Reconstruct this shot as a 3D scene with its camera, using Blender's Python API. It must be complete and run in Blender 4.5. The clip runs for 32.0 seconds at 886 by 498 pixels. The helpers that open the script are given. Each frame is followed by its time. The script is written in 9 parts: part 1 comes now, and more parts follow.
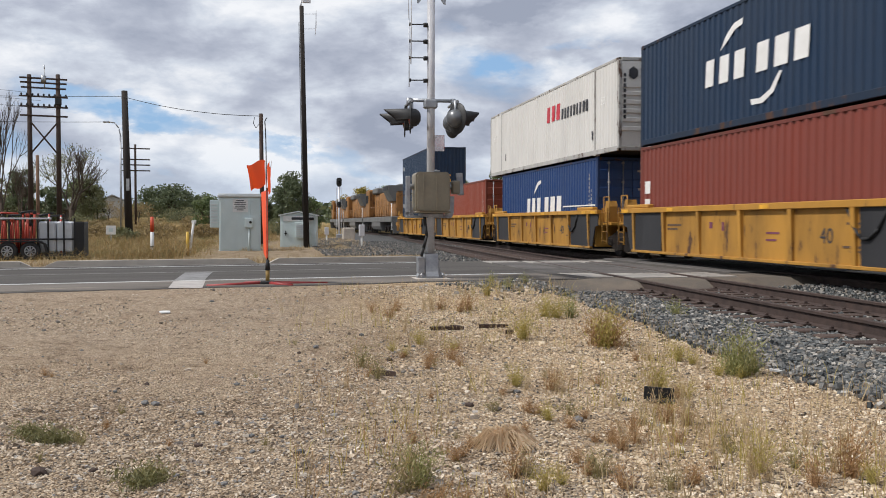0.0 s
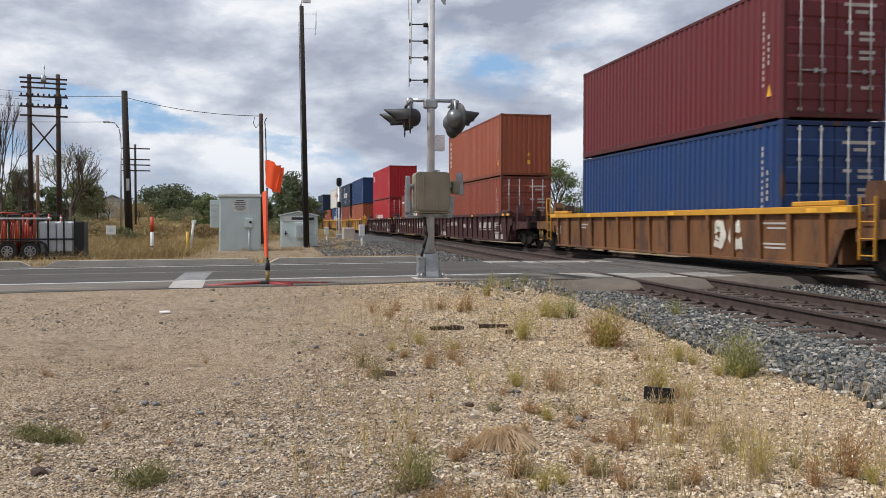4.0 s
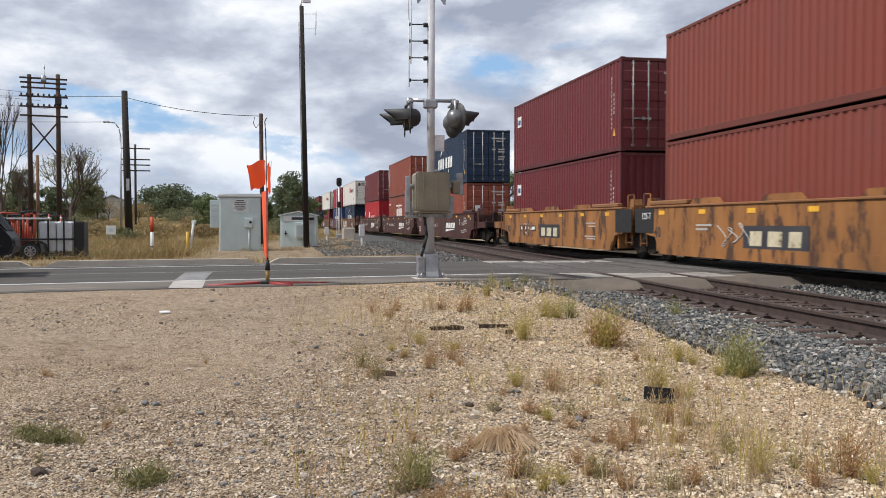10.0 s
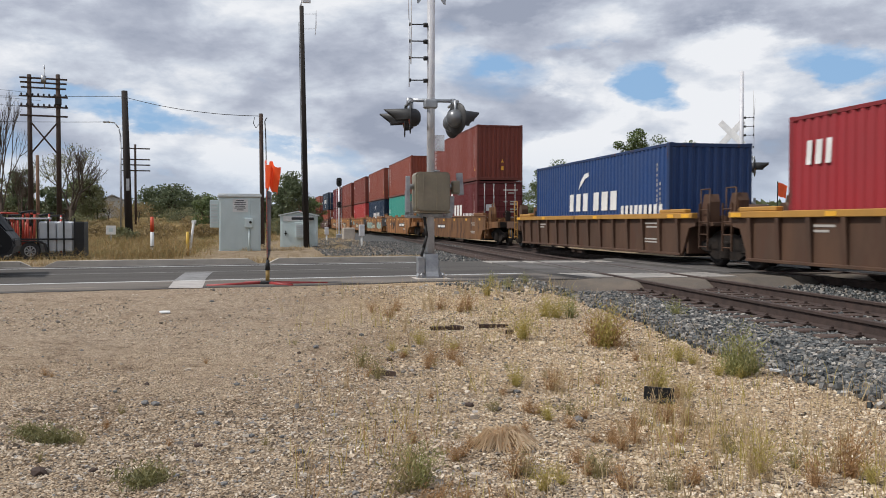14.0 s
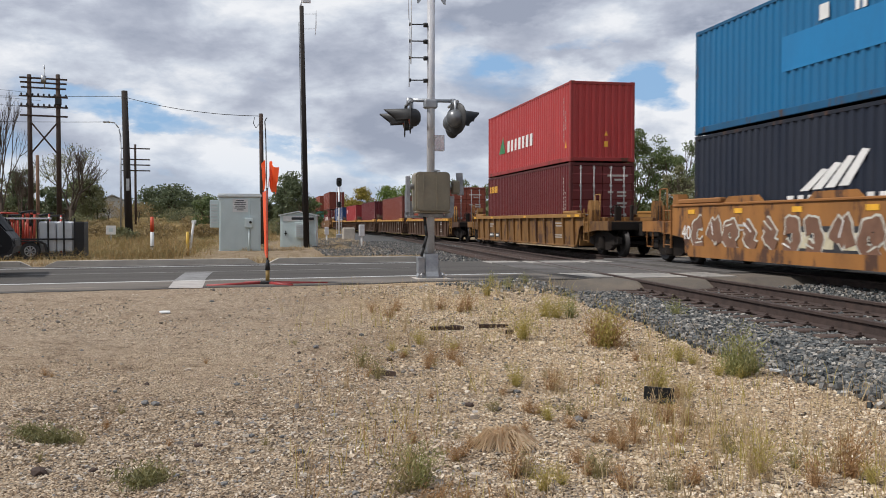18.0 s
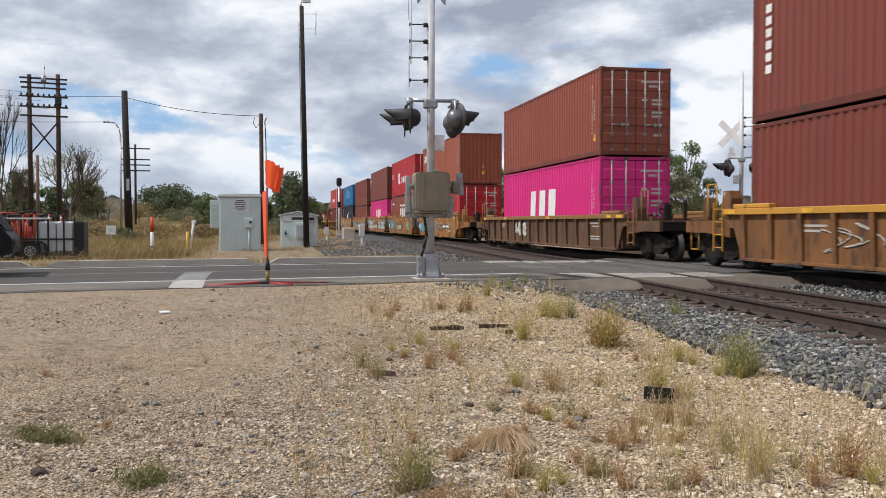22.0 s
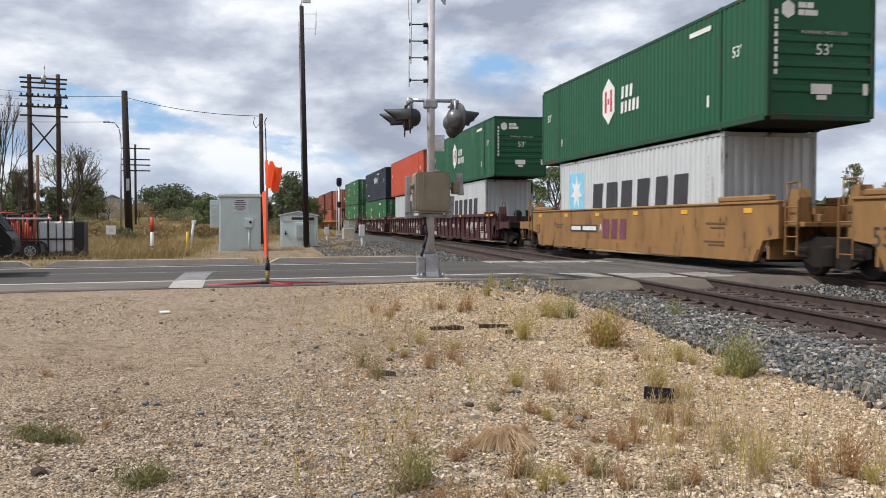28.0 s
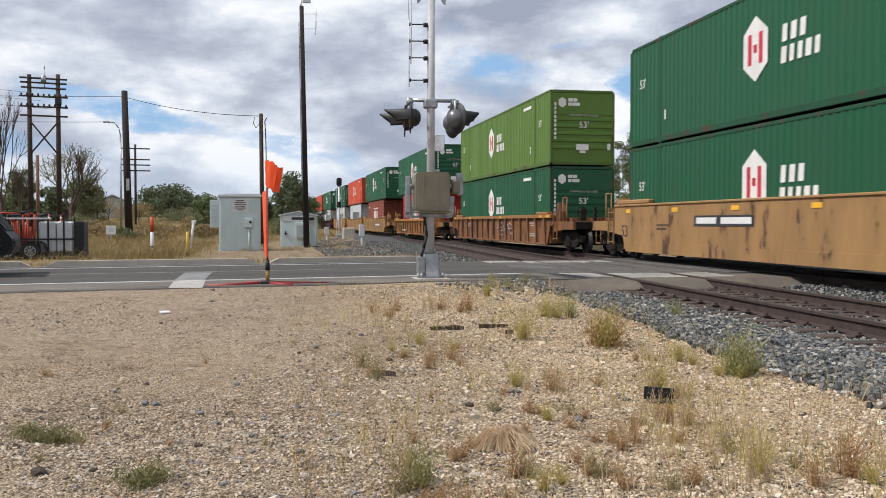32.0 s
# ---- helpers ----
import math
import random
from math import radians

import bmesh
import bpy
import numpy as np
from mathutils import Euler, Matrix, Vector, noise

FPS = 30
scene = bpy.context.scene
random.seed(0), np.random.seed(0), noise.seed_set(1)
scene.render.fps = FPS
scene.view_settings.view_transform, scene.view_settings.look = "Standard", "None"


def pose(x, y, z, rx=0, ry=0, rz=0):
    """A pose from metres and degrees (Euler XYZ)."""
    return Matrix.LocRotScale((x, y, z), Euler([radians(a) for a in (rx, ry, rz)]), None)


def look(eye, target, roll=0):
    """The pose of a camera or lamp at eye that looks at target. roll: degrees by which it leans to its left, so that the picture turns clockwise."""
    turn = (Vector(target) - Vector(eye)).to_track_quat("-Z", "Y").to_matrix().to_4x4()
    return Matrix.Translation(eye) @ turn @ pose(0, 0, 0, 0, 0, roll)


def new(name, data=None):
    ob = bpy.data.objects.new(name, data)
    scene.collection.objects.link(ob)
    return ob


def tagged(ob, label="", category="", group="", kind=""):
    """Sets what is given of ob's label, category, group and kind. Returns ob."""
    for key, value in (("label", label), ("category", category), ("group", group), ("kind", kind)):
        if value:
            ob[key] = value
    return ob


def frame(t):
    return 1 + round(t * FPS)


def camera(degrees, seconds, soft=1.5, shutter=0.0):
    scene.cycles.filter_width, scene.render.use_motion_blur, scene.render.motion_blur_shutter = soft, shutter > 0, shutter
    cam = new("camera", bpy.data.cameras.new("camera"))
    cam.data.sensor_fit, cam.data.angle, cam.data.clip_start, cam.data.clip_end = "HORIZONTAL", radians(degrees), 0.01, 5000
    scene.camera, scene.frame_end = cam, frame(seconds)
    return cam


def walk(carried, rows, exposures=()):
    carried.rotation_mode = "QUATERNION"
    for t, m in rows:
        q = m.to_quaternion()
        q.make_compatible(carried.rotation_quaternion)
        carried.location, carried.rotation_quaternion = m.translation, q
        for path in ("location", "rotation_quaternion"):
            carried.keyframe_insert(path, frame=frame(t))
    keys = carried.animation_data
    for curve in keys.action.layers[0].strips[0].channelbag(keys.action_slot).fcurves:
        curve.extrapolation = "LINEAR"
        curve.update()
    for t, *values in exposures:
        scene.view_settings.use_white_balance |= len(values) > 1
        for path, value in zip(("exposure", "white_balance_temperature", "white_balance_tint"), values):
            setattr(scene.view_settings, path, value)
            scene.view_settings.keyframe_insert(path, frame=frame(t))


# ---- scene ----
from math import cos, sin

# ---------------------------------------------------------------- camera
cam = camera(52.82, 32.0, 0.95, 0.1)
STAND = pose(0, 0, 1.08, 90 - 1.682, -0.02, -10.814)
walk(cam, [(0, STAND), (32, STAND)], [(0, 0.0), (1, 0.13), (2, -0.03), (6, 0.02), (8, 0.05), (10, 0.12), (13, 0.02), (14, -0.08), (17, -0.08), (18, -0.06), (19, 0.14), (21, -0.03), (23, 0.13), (24, 0.03), (25, 0.06), (28, 0.12), (29, -0.05), (30, 0.03), (31, 0.10), (32, 0.10)])

# ---------------------------------------------------------------- sky, sun
SUN_AZ, SUN_EL = radians(267), radians(52)      # where the sun stands: azimuth from +y clockwise, elevation


def make_world():
    w = bpy.data.worlds.new("sky")
    scene.world = w
    w.use_nodes = True
    n, l = w.node_tree.nodes, w.node_tree.links
    n.clear()
    out = n.new("ShaderNodeOutputWorld")
    bg = n.new("ShaderNodeBackground")
    bg.inputs["Strength"].default_value = 0.1
    sky = n.new("ShaderNodeTexSky")
    sky.sky_type = "NISHITA"
    sky.sun_disc = False
    sky.sun_elevation, sky.sun_rotation = SUN_EL, SUN_AZ
    sky.air_density, sky.dust_density, sky.ozone_density = 1.0, 1.4, 1.5
    tc = n.new("ShaderNodeTexCoord")
    sep = n.new("ShaderNodeSeparateXYZ")
    l.new(tc.outputs["Generated"], sep.inputs[0])

    def math(op, a, b=None, clamp=False):
        m = n.new("ShaderNodeMath")
        m.operation, m.use_clamp = op, clamp
        for i, v in enumerate((a, b)):
            if v is None:
                continue
            if isinstance(v, (int, float)):
                m.inputs[i].default_value = v
            else:
                l.new(v, m.inputs[i])
        return m.outputs[0]

    comb = n.new("ShaderNodeCombineXYZ")
    l.new(sep.outputs["X"], comb.inputs[0])
    l.new(sep.outputs["Y"], comb.inputs[1])
    l.new(math("MULTIPLY", sep.outputs["Z"], 2.3), comb.inputs[2])

    def noise_of(scale, detail, rough, dist, off):
        mp = n.new("ShaderNodeMapping")
        mp.inputs["Location"].default_value = off
        l.new(comb.outputs[0], mp.inputs[0])
        t = n.new("ShaderNodeTexNoise")
        t.inputs["Scale"].default_value = scale
        t.inputs["Detail"].default_value = detail
        t.inputs["Roughness"].default_value = rough
        t.inputs["Distortion"].default_value = dist
        l.new(mp.outputs[0], t.inputs["Vector"])
        return t.outputs["Fac"]

    az = math("MULTIPLY", math("ARCTAN2", sep.outputs["X"], sep.outputs["Y"]), 57.29578)
    el = math("MULTIPLY", math("ARCSINE", sep.outputs["Z"]), 57.29578)
    wob_a = math("MULTIPLY", math("SUBTRACT", noise_of(9.0, 7, 0.6, 0.0, (1.3, 0.4, 2.2)), 0.5), 6.5)
    wob_e = math("MULTIPLY", math("SUBTRACT", noise_of(10.0, 7, 0.6, 0.0, (6.1, 3.4, 0.7)), 0.5), 4.2)
    az, el = math("ADD", az, wob_a), math("ADD", el, wob_e)

    def bank(a, e, ra, re, lean, weight):
        """A soft oval in the sky: azimuth, elevation, half sizes and lean in degrees; 0 outside, weight in its middle."""
        c, s_ = cos(radians(lean)), sin(radians(lean))
        da, de = math("SUBTRACT", az, a), math("SUBTRACT", el, e)
        p = math("ADD", math("MULTIPLY", da, c / ra), math("MULTIPLY", de, s_ / ra))
        q = math("ADD", math("MULTIPLY", da, -s_ / re), math("MULTIPLY", de, c / re))
        d = math("ADD", math("MULTIPLY", p, p), math("MULTIPLY", q, q))
        return math("MULTIPLY", math("SUBTRACT", 1.0, d, True), weight)

    def banks(rows):
        out = bank(*rows[0])
        for r in rows[1:]:
            out = math("ADD", out, bank(*r))
        return out

    # gaps of blue, then grey undersides, then bright tops of the clouds
    gaps = banks([(-9.5, 7.0, 7.0, 1.1, -4, 0.75), (-3.0, 5.5, 7.0, 0.95, -10, 0.85), (3.6, 3.9, 5.0, 0.9, -14, 0.7), (-8.0, 3.9, 5.0, 0.7, -6, 0.4), (23.5, 8.6, 2.9, 1.9, -24, 1.2), (20.0, 11.4, 3.2, 0.75, 4, 0.7), (14.2, 10.2, 2.2, 0.9, 8, 0.55), (34.6, 9.6, 4.0, 1.7, -8, 1.3), (41.0, 7.0, 4.5, 1.6, -10, 0.9), (-16, 4.5, 4.0, 1.4, 0, 0.6)])
    grey = banks([(5.8, 6.8, 4.6, 3.0, -16, 1.0), (3.0, 9.6, 4.2, 1.2, 4, 0.35), (16.0, 6.6, 5.2, 2.3, -6, 1.0), (12.0, 5.0, 5.0, 1.2, 0, 0.5), (29.0, 12.9, 8.0, 1.3, -3, 0.85), (33.0, 11.2, 3.0, 0.8, -12, 0.7), (-7.0, 12.6, 6.5, 1.0, 2, 0.25), (-14, 11.5, 3.5, 1.6, 8, 0.4), (14.5, 13.4, 4.5, 0.8, 4, 0.8), (29.0, 2.6, 5.0, 1.0, 0, 0.3)])
    glow = banks([(17.0, 9.3, 4.6, 1.3, -6, 0.9), (28.0, 10.9, 4.6, 1.5, 2, 1.0), (27.5, 6.2, 5.0, 2.4, 6, 1.0), (19.0, 4.3, 3.4, 1.1, 6, 0.9), (36.0, 7.2, 4.5, 1.5, 8, 0.9), (-2.0, 3.0, 3.6, 1.1, 0, 0.8), (-1.0, 10.4, 5.0, 1.5, 6, 0.6), (8.3, 12.2, 3.0, 1.3, 20, 0.9), (-12.0, 9.2, 6.0, 1.4, 0, 0.55), (9.5, 2.6, 4.0, 0.9, 0, 0.7)])
    puff = noise_of(4.6, 9, 0.52, 0.1, (2.7, 5.3, 1.0))
    puff_off = noise_of(4.6, 9, 0.52, 0.1, (2.67, 5.3, 1.075))
    wisp = math("SUBTRACT", noise_of(15.0, 8, 0.62, 0.3, (0.4, 2.3, 4.4)), 0.5)
    cover = math("SUBTRACT", noise_of(3.1, 5, 0.5, 0.2, (4.1, 1.6, 0.3)), math("MULTIPLY", math("SUBTRACT", gaps, 0.12), 0.34))

    def ramp(fac, stops):
        r = n.new("ShaderNodeValToRGB")
        r.color_ramp.interpolation = "LINEAR"
        e = r.color_ramp.elements
        for i, (p, c) in enumerate(stops):
            el = e[i] if i < 2 else e.new(p)
            el.position, el.color = p, (*c, 1)
        l.new(fac, r.inputs[0])
        return r.outputs[0]

    shade = math("ADD", math("MULTIPLY", wisp, 0.75), math("ADD", math("MULTIPLY", glow, 0.36), math("MULTIPLY", grey, -0.34)))
    lit = math("ADD", shade, math("ADD", math("MULTIPLY", math("SUBTRACT", puff, puff_off), 1.9), math("ADD", math("MULTIPLY", puff, 1.35), -0.15)), True)
    mask = ramp(math("ADD", math("MULTIPLY", wisp, 0.14), math("ADD", math("MULTIPLY", cover, 0.66), math("MULTIPLY", puff, 0.34))), [(0.34, (0, 0, 0)), (0.475, (1, 1, 1))])
    tone = ramp(lit, [(0.05, (3.4, 3.8, 4.8)), (0.38, (4.9, 5.3, 6.3)), (0.60, (6.4, 6.9, 7.8)), (0.90, (9.0, 9.2, 9.6))])
    blue = n.new("ShaderNodeMix")
    blue.data_type = "RGBA"
    blue.inputs["Factor"].default_value = 0.75
    l.new(sky.outputs[0], blue.inputs[6])
    blue.inputs[7].default_value = (3.1, 5.3, 8.4, 1)
    mix = n.new("ShaderNodeMix")
    mix.data_type = "RGBA"
    l.new(mask, mix.inputs["Factor"])
    l.new(blue.outputs[2], mix.inputs[6])
    l.new(tone, mix.inputs[7])
    low = n.new("ShaderNodeMapRange")
    low.interpolation_type = "SMOOTHSTEP"
    for i, v in enumerate((0.0, 0.10, 0.55, 0.0)):
        low.inputs[i + 1].default_value = v
    l.new(sep.outputs["Z"], low.inputs[0])
    haze = n.new("ShaderNodeMix")
    haze.data_type = "RGBA"
    l.new(math("MULTIPLY", low.outputs[0], math("ADD", math("MULTIPLY", puff, 0.9), 0.45), True), haze.inputs["Factor"])
    l.new(mix.outputs[2], haze.inputs[6])
    haze.inputs[7].default_value = (6.0, 7.1, 8.5, 1)
    l.new(haze.outputs[2], bg.inputs["Color"])
    l.new(bg.outputs[0], out.inputs["Surface"])


make_world()
sun = new("sun", bpy.data.lights.new("sun", "SUN"))
sun.data.energy, sun.data.angle, sun.data.color = 3.5, radians(4), (1.0, 0.96, 0.92)
SUN_DIR = Vector((math.sin(SUN_AZ) * math.cos(SUN_EL), math.cos(SUN_AZ) * math.cos(SUN_EL), math.sin(SUN_EL)))
sun.matrix_basis = look(SUN_DIR * 50, (0, 0, 0))

# ---------------------------------------------------------------- materials


def mat(name, col, col2=None, rough=0.6, metal=0.0, scale=3.0, grain=45.0, bump=0.15, grit=0.18, vary=0.1, stretch=(1, 1, 1), spots=None, spot_at=0.62, spot_scale=2.0, bump_at=0.01, spec=0.5):
    """A surface with a broad and a fine variation, optional patches of a second colour (spots) and relief."""
    m = bpy.data.materials.new(name)
    m.use_nodes = True
    n, l = m.node_tree.nodes, m.node_tree.links
    b = n["Principled BSDF"]
    tc = n.new("ShaderNodeTexCoord")
    oi = n.new("ShaderNodeObjectInfo")
    off = n.new("ShaderNodeVectorMath")
    off.operation = "MULTIPLY_ADD"
    l.new(oi.outputs["Random"], off.inputs[0])
    off.inputs[1].default_value = (37, 53, 71)
    mp = n.new("ShaderNodeMapping")
    mp.inputs["Scale"].default_value = stretch
    l.new(tc.outputs["Object"], mp.inputs[0])
    l.new(mp.outputs[0], off.inputs[2])

    def nz(scale, detail=6, rough_=0.6):
        t = n.new("ShaderNodeTexNoise")
        t.inputs["Scale"].default_value, t.inputs["Detail"].default_value, t.inputs["Roughness"].default_value = scale, detail, rough_
        l.new(off.outputs[0], t.inputs["Vector"])
        return t.outputs["Fac"]

    def mixc(fac, a, c, blend="MIX"):
        x = n.new("ShaderNodeMix")
        x.data_type, x.blend_type = "RGBA", blend
        for sock, v in ((x.inputs["Factor"], fac), (x.inputs[6], a), (x.inputs[7], c)):
            if isinstance(v, (int, float)):
                sock.default_value = v
            elif isinstance(v, tuple):
                sock.default_value = (*v, 1)
            else:
                l.new(v, sock)
        return x.outputs[2]

    def rng(fac, a, c, lo, hi):
        r = n.new("ShaderNodeMapRange")
        for i, v in enumerate((a, c, lo, hi)):
            r.inputs[i + 1].default_value = v
        l.new(fac, r.inputs[0])
        return r.outputs[0]

    if col2 is None:
        col2 = tuple(c * 0.7 for c in col)
    broad, fine = nz(scale, 7), nz(grain, 5)
    c = mixc(rng(broad, 0.35, 0.68, 0, 1), col, col2)
    c = mixc(1.0, c, mixc(fine, tuple([1 - grit] * 3), tuple([1 + grit] * 3)), "MULTIPLY")
    if spots:
        sp = nz(spot_scale, 9, 0.7)
        c = mixc(rng(sp, spot_at, spot_at + 0.06, 0, 1), c, spots)
    if vary:
        r = n.new("ShaderNodeMapRange")
        r.inputs[3].default_value, r.inputs[4].default_value = 1 - vary, 1 + vary
        l.new(oi.outputs["Random"], r.inputs[0])
        g = n.new("ShaderNodeCombineColor")
        for i in range(3):
            l.new(r.outputs[0], g.inputs[i])
        c = mixc(1.0, c, g.outputs[0], "MULTIPLY")
    l.new(c, b.inputs["Base Color"])
    l.new(rng(broad, 0.3, 0.7, max(0.05, rough - 0.1), min(1, rough + 0.12)), b.inputs["Roughness"])
    b.inputs["Metallic"].default_value = metal
    b.inputs["Specular IOR Level"].default_value = spec
    if bump:
        bp = n.new("ShaderNodeBump")
        bp.inputs["Strength"].default_value, bp.inputs["Distance"].default_value = bump, bump_at
        l.new(fine, bp.inputs["Height"])
        l.new(bp.outputs[0], b.inputs["Normal"])
    return m


def paint(name, col, wear=(0.16, 0.075, 0.04), at=0.66, dull=0.8, rough=0.5, spec=0.22):
    """Painted steel of a freight car or container: faded, with streaks that run down it and rust patches."""
    return mat(name, col, tuple(c * dull + 0.012 for c in col), rough, 0.0, 1.1, 30, 0.06, 0.08, 0.06, (1.0, 1.0, 0.35), wear, at, 2.2, 0.01, spec)


def leaf_mat(name, col, col2, trans=0.25):
    m = bpy.data.materials.new(name)
    m.use_nodes = True
    n, l = m.node_tree.nodes, m.node_tree.links
    b = n["Principled BSDF"]
    b.inputs["Roughness"].default_value = 0.6
    geo = n.new("ShaderNodeNewGeometry")
    r = n.new("ShaderNodeValToRGB")
    r.color_ramp.elements[0].color, r.color_ramp.elements[1].color = (*col, 1), (*col2, 1)
    l.new(geo.outputs["Random Per Island"], r.inputs[0])
    l.new(r.outputs[0], b.inputs["Base Color"])
    t = n.new("ShaderNodeBsdfTranslucent")
    l.new(r.outputs[0], t.inputs["Color"])
    mx = n.new("ShaderNodeMixShader")
    mx.inputs[0].default_value = trans
    l.new(b.outputs[0], mx.inputs[1])
    l.new(t.outputs[0], mx.inputs[2])
    l.new(mx.outputs[0], n["Material Output"].inputs["Surface"])
    return m


def stone_mat(name, cols):
    m = bpy.data.materials.new(name)
    m.use_nodes = True
    n, l = m.node_tree.nodes, m.node_tree.links
    b = n["Principled BSDF"]
    b.inputs["Roughness"].default_value = 0.85
    geo = n.new("ShaderNodeNewGeometry")
    r = n.new("ShaderNodeValToRGB")
    e = r.color_ramp.elements
    for i, c in enumerate(cols):
        el = e[i] if i < 2 else e.new(i / (len(cols) - 1))
        el.position, el.color = i / (len(cols) - 1), (*c, 1)
    l.new(geo.outputs["Random Per Island"], r.inputs[0])
    tc = n.new("ShaderNodeTexCoord")
    t = n.new("ShaderNodeTexNoise")
    t.inputs["Scale"].default_value = 90
    l.new(tc.outputs["Object"], t.inputs["Vector"])
    x = n.new("ShaderNodeMix")
    x.data_type, x.blend_type = "RGBA", "OVERLAY"
    x.inputs["Factor"].default_value = 0.5
    l.new(r.outputs[0], x.inputs[6])
    l.new(t.outputs["Fac"], x.inputs[7])
    l.new(x.outputs[2], b.inputs["Base Color"])
    return m


RUST = (0.17, 0.08, 0.045)
M = {
    "steel": mat("galvanised steel", (0.42, 0.43, 0.44), (0.30, 0.31, 0.33), 0.45, 0.7, 6, 60, 0.05),
    "alu": mat("dull aluminium", (0.66, 0.66, 0.67), (0.54, 0.54, 0.56), 0.45, 0.1, 5, 60, 0.05),
    "black": mat("black enamel", (0.018, 0.018, 0.02), (0.030, 0.030, 0.029), 0.55, 0, 6, 60, 0.05, spec=0.25),
    "tar": mat("creosoted pole wood", (0.013, 0.010, 0.009), (0.026, 0.019, 0.015), 0.9, 0, 4, 40, 0.4, 0.3, 0.15, (6, 6, 0.5)),
    "polewood": mat("weathered pole wood", (0.060, 0.036, 0.026), (0.035, 0.023, 0.018), 0.9, 0, 4, 40, 0.4, 0.3, 0.15, (6, 6, 0.5)),
    "rail": mat("rusty rail steel", (0.060, 0.037, 0.029), (0.038, 0.025, 0.021), 0.8, 0.0, 5, 70, 0.2, 0.25, 0.05),
    "railhead": mat("worn rail head", (0.20, 0.14, 0.12), (0.12, 0.075, 0.06), 0.45, 0.6, 3, 70, 0.1),
    "tie": mat("weathered tie timber", (0.085, 0.055, 0.042), (0.05, 0.035, 0.03), 0.95, 0, 5, 40, 0.5, 0.3, 0.2, (0.4, 5, 5)),
    "truck": mat("grimy cast steel", (0.016, 0.014, 0.013), (0.032, 0.024, 0.019), 0.8, 0.0, 5, 40, 0.2, spec=0.15),
    "tread": mat("dark wheel steel", (0.03, 0.025, 0.023), (0.02, 0.017, 0.016), 0.6, 0.3, 6, 60, 0.1),
    "underside": mat("dark car underside", (0.016, 0.014, 0.013), (0.028, 0.022, 0.018), 0.9, 0, 4, 40, 0.15, spec=0.1),
    "white": mat("white decal paint", (0.78, 0.77, 0.74), (0.66, 0.65, 0.62), 0.55, 0, 2, 30, 0.03, 0.06, 0.0),
    "cream": mat("aged cream paint", (0.60, 0.54, 0.38), (0.45, 0.39, 0.26), 0.6, 0, 5, 40, 0.03, 0.12, 0.0, (1, 1, 1), (0.16, 0.10, 0.06), 0.60, 5),
    "marks": mat("pale stencil paint", (0.46, 0.43, 0.39), (0.36, 0.33, 0.30), 0.6, 0, 2, 30, 0.03, 0.06, 0.0),
    "yellowmark": mat("yellow reflective tape", (0.80, 0.42, 0.03), (0.62, 0.31, 0.03), 0.5, 0, 4, 40, 0.03),
    "redmark": mat("red decal paint", (0.55, 0.02, 0.04), (0.42, 0.02, 0.03), 0.5, 0, 3, 40, 0.03),
    "darkmark": mat("dark stencil paint", (0.02, 0.022, 0.03), (0.05, 0.045, 0.045), 0.6, 0, 2, 30, 0.03),
    "skymark": mat("sky blue decal", (0.24, 0.60, 0.80), (0.2, 0.5, 0.7), 0.5, 0, 3, 40, 0.03),
    "rod": mat("galvanised door rods", (0.36, 0.35, 0.35), (0.22, 0.215, 0.21), 0.5, 0.4, 8, 60, 0.05),
    "gasket": mat("black rubber", (0.012, 0.012, 0.013), (0.02, 0.02, 0.02), 0.7, 0, 8, 60, 0.05),
    "concrete": mat("pale concrete", (0.53, 0.485, 0.42), (0.42, 0.38, 0.33), 0.9, 0, 2.5, 60, 0.25, 0.15, 0.06, (1, 1, 1), (0.25, 0.23, 0.21), 0.64),
    "asphalt": mat("worn asphalt", (0.100, 0.092, 0.084), (0.060, 0.056, 0.052), 0.95, 0, 0.9, 130, 0.3, 0.26, 0.0, (0.10, 1, 1), (0.135, 0.122, 0.108), 0.62, 1.1, spec=0.15),
    "roadpaint": mat("worn white road paint", (0.66, 0.66, 0.65), (0.48, 0.48, 0.47), 0.7, 0, 3, 60, 0.1, 0.15, 0.0, (1, 1, 1), (0.25, 0.245, 0.24), 0.68, 3),
}

# ---------------------------------------------------------------- mesh helpers


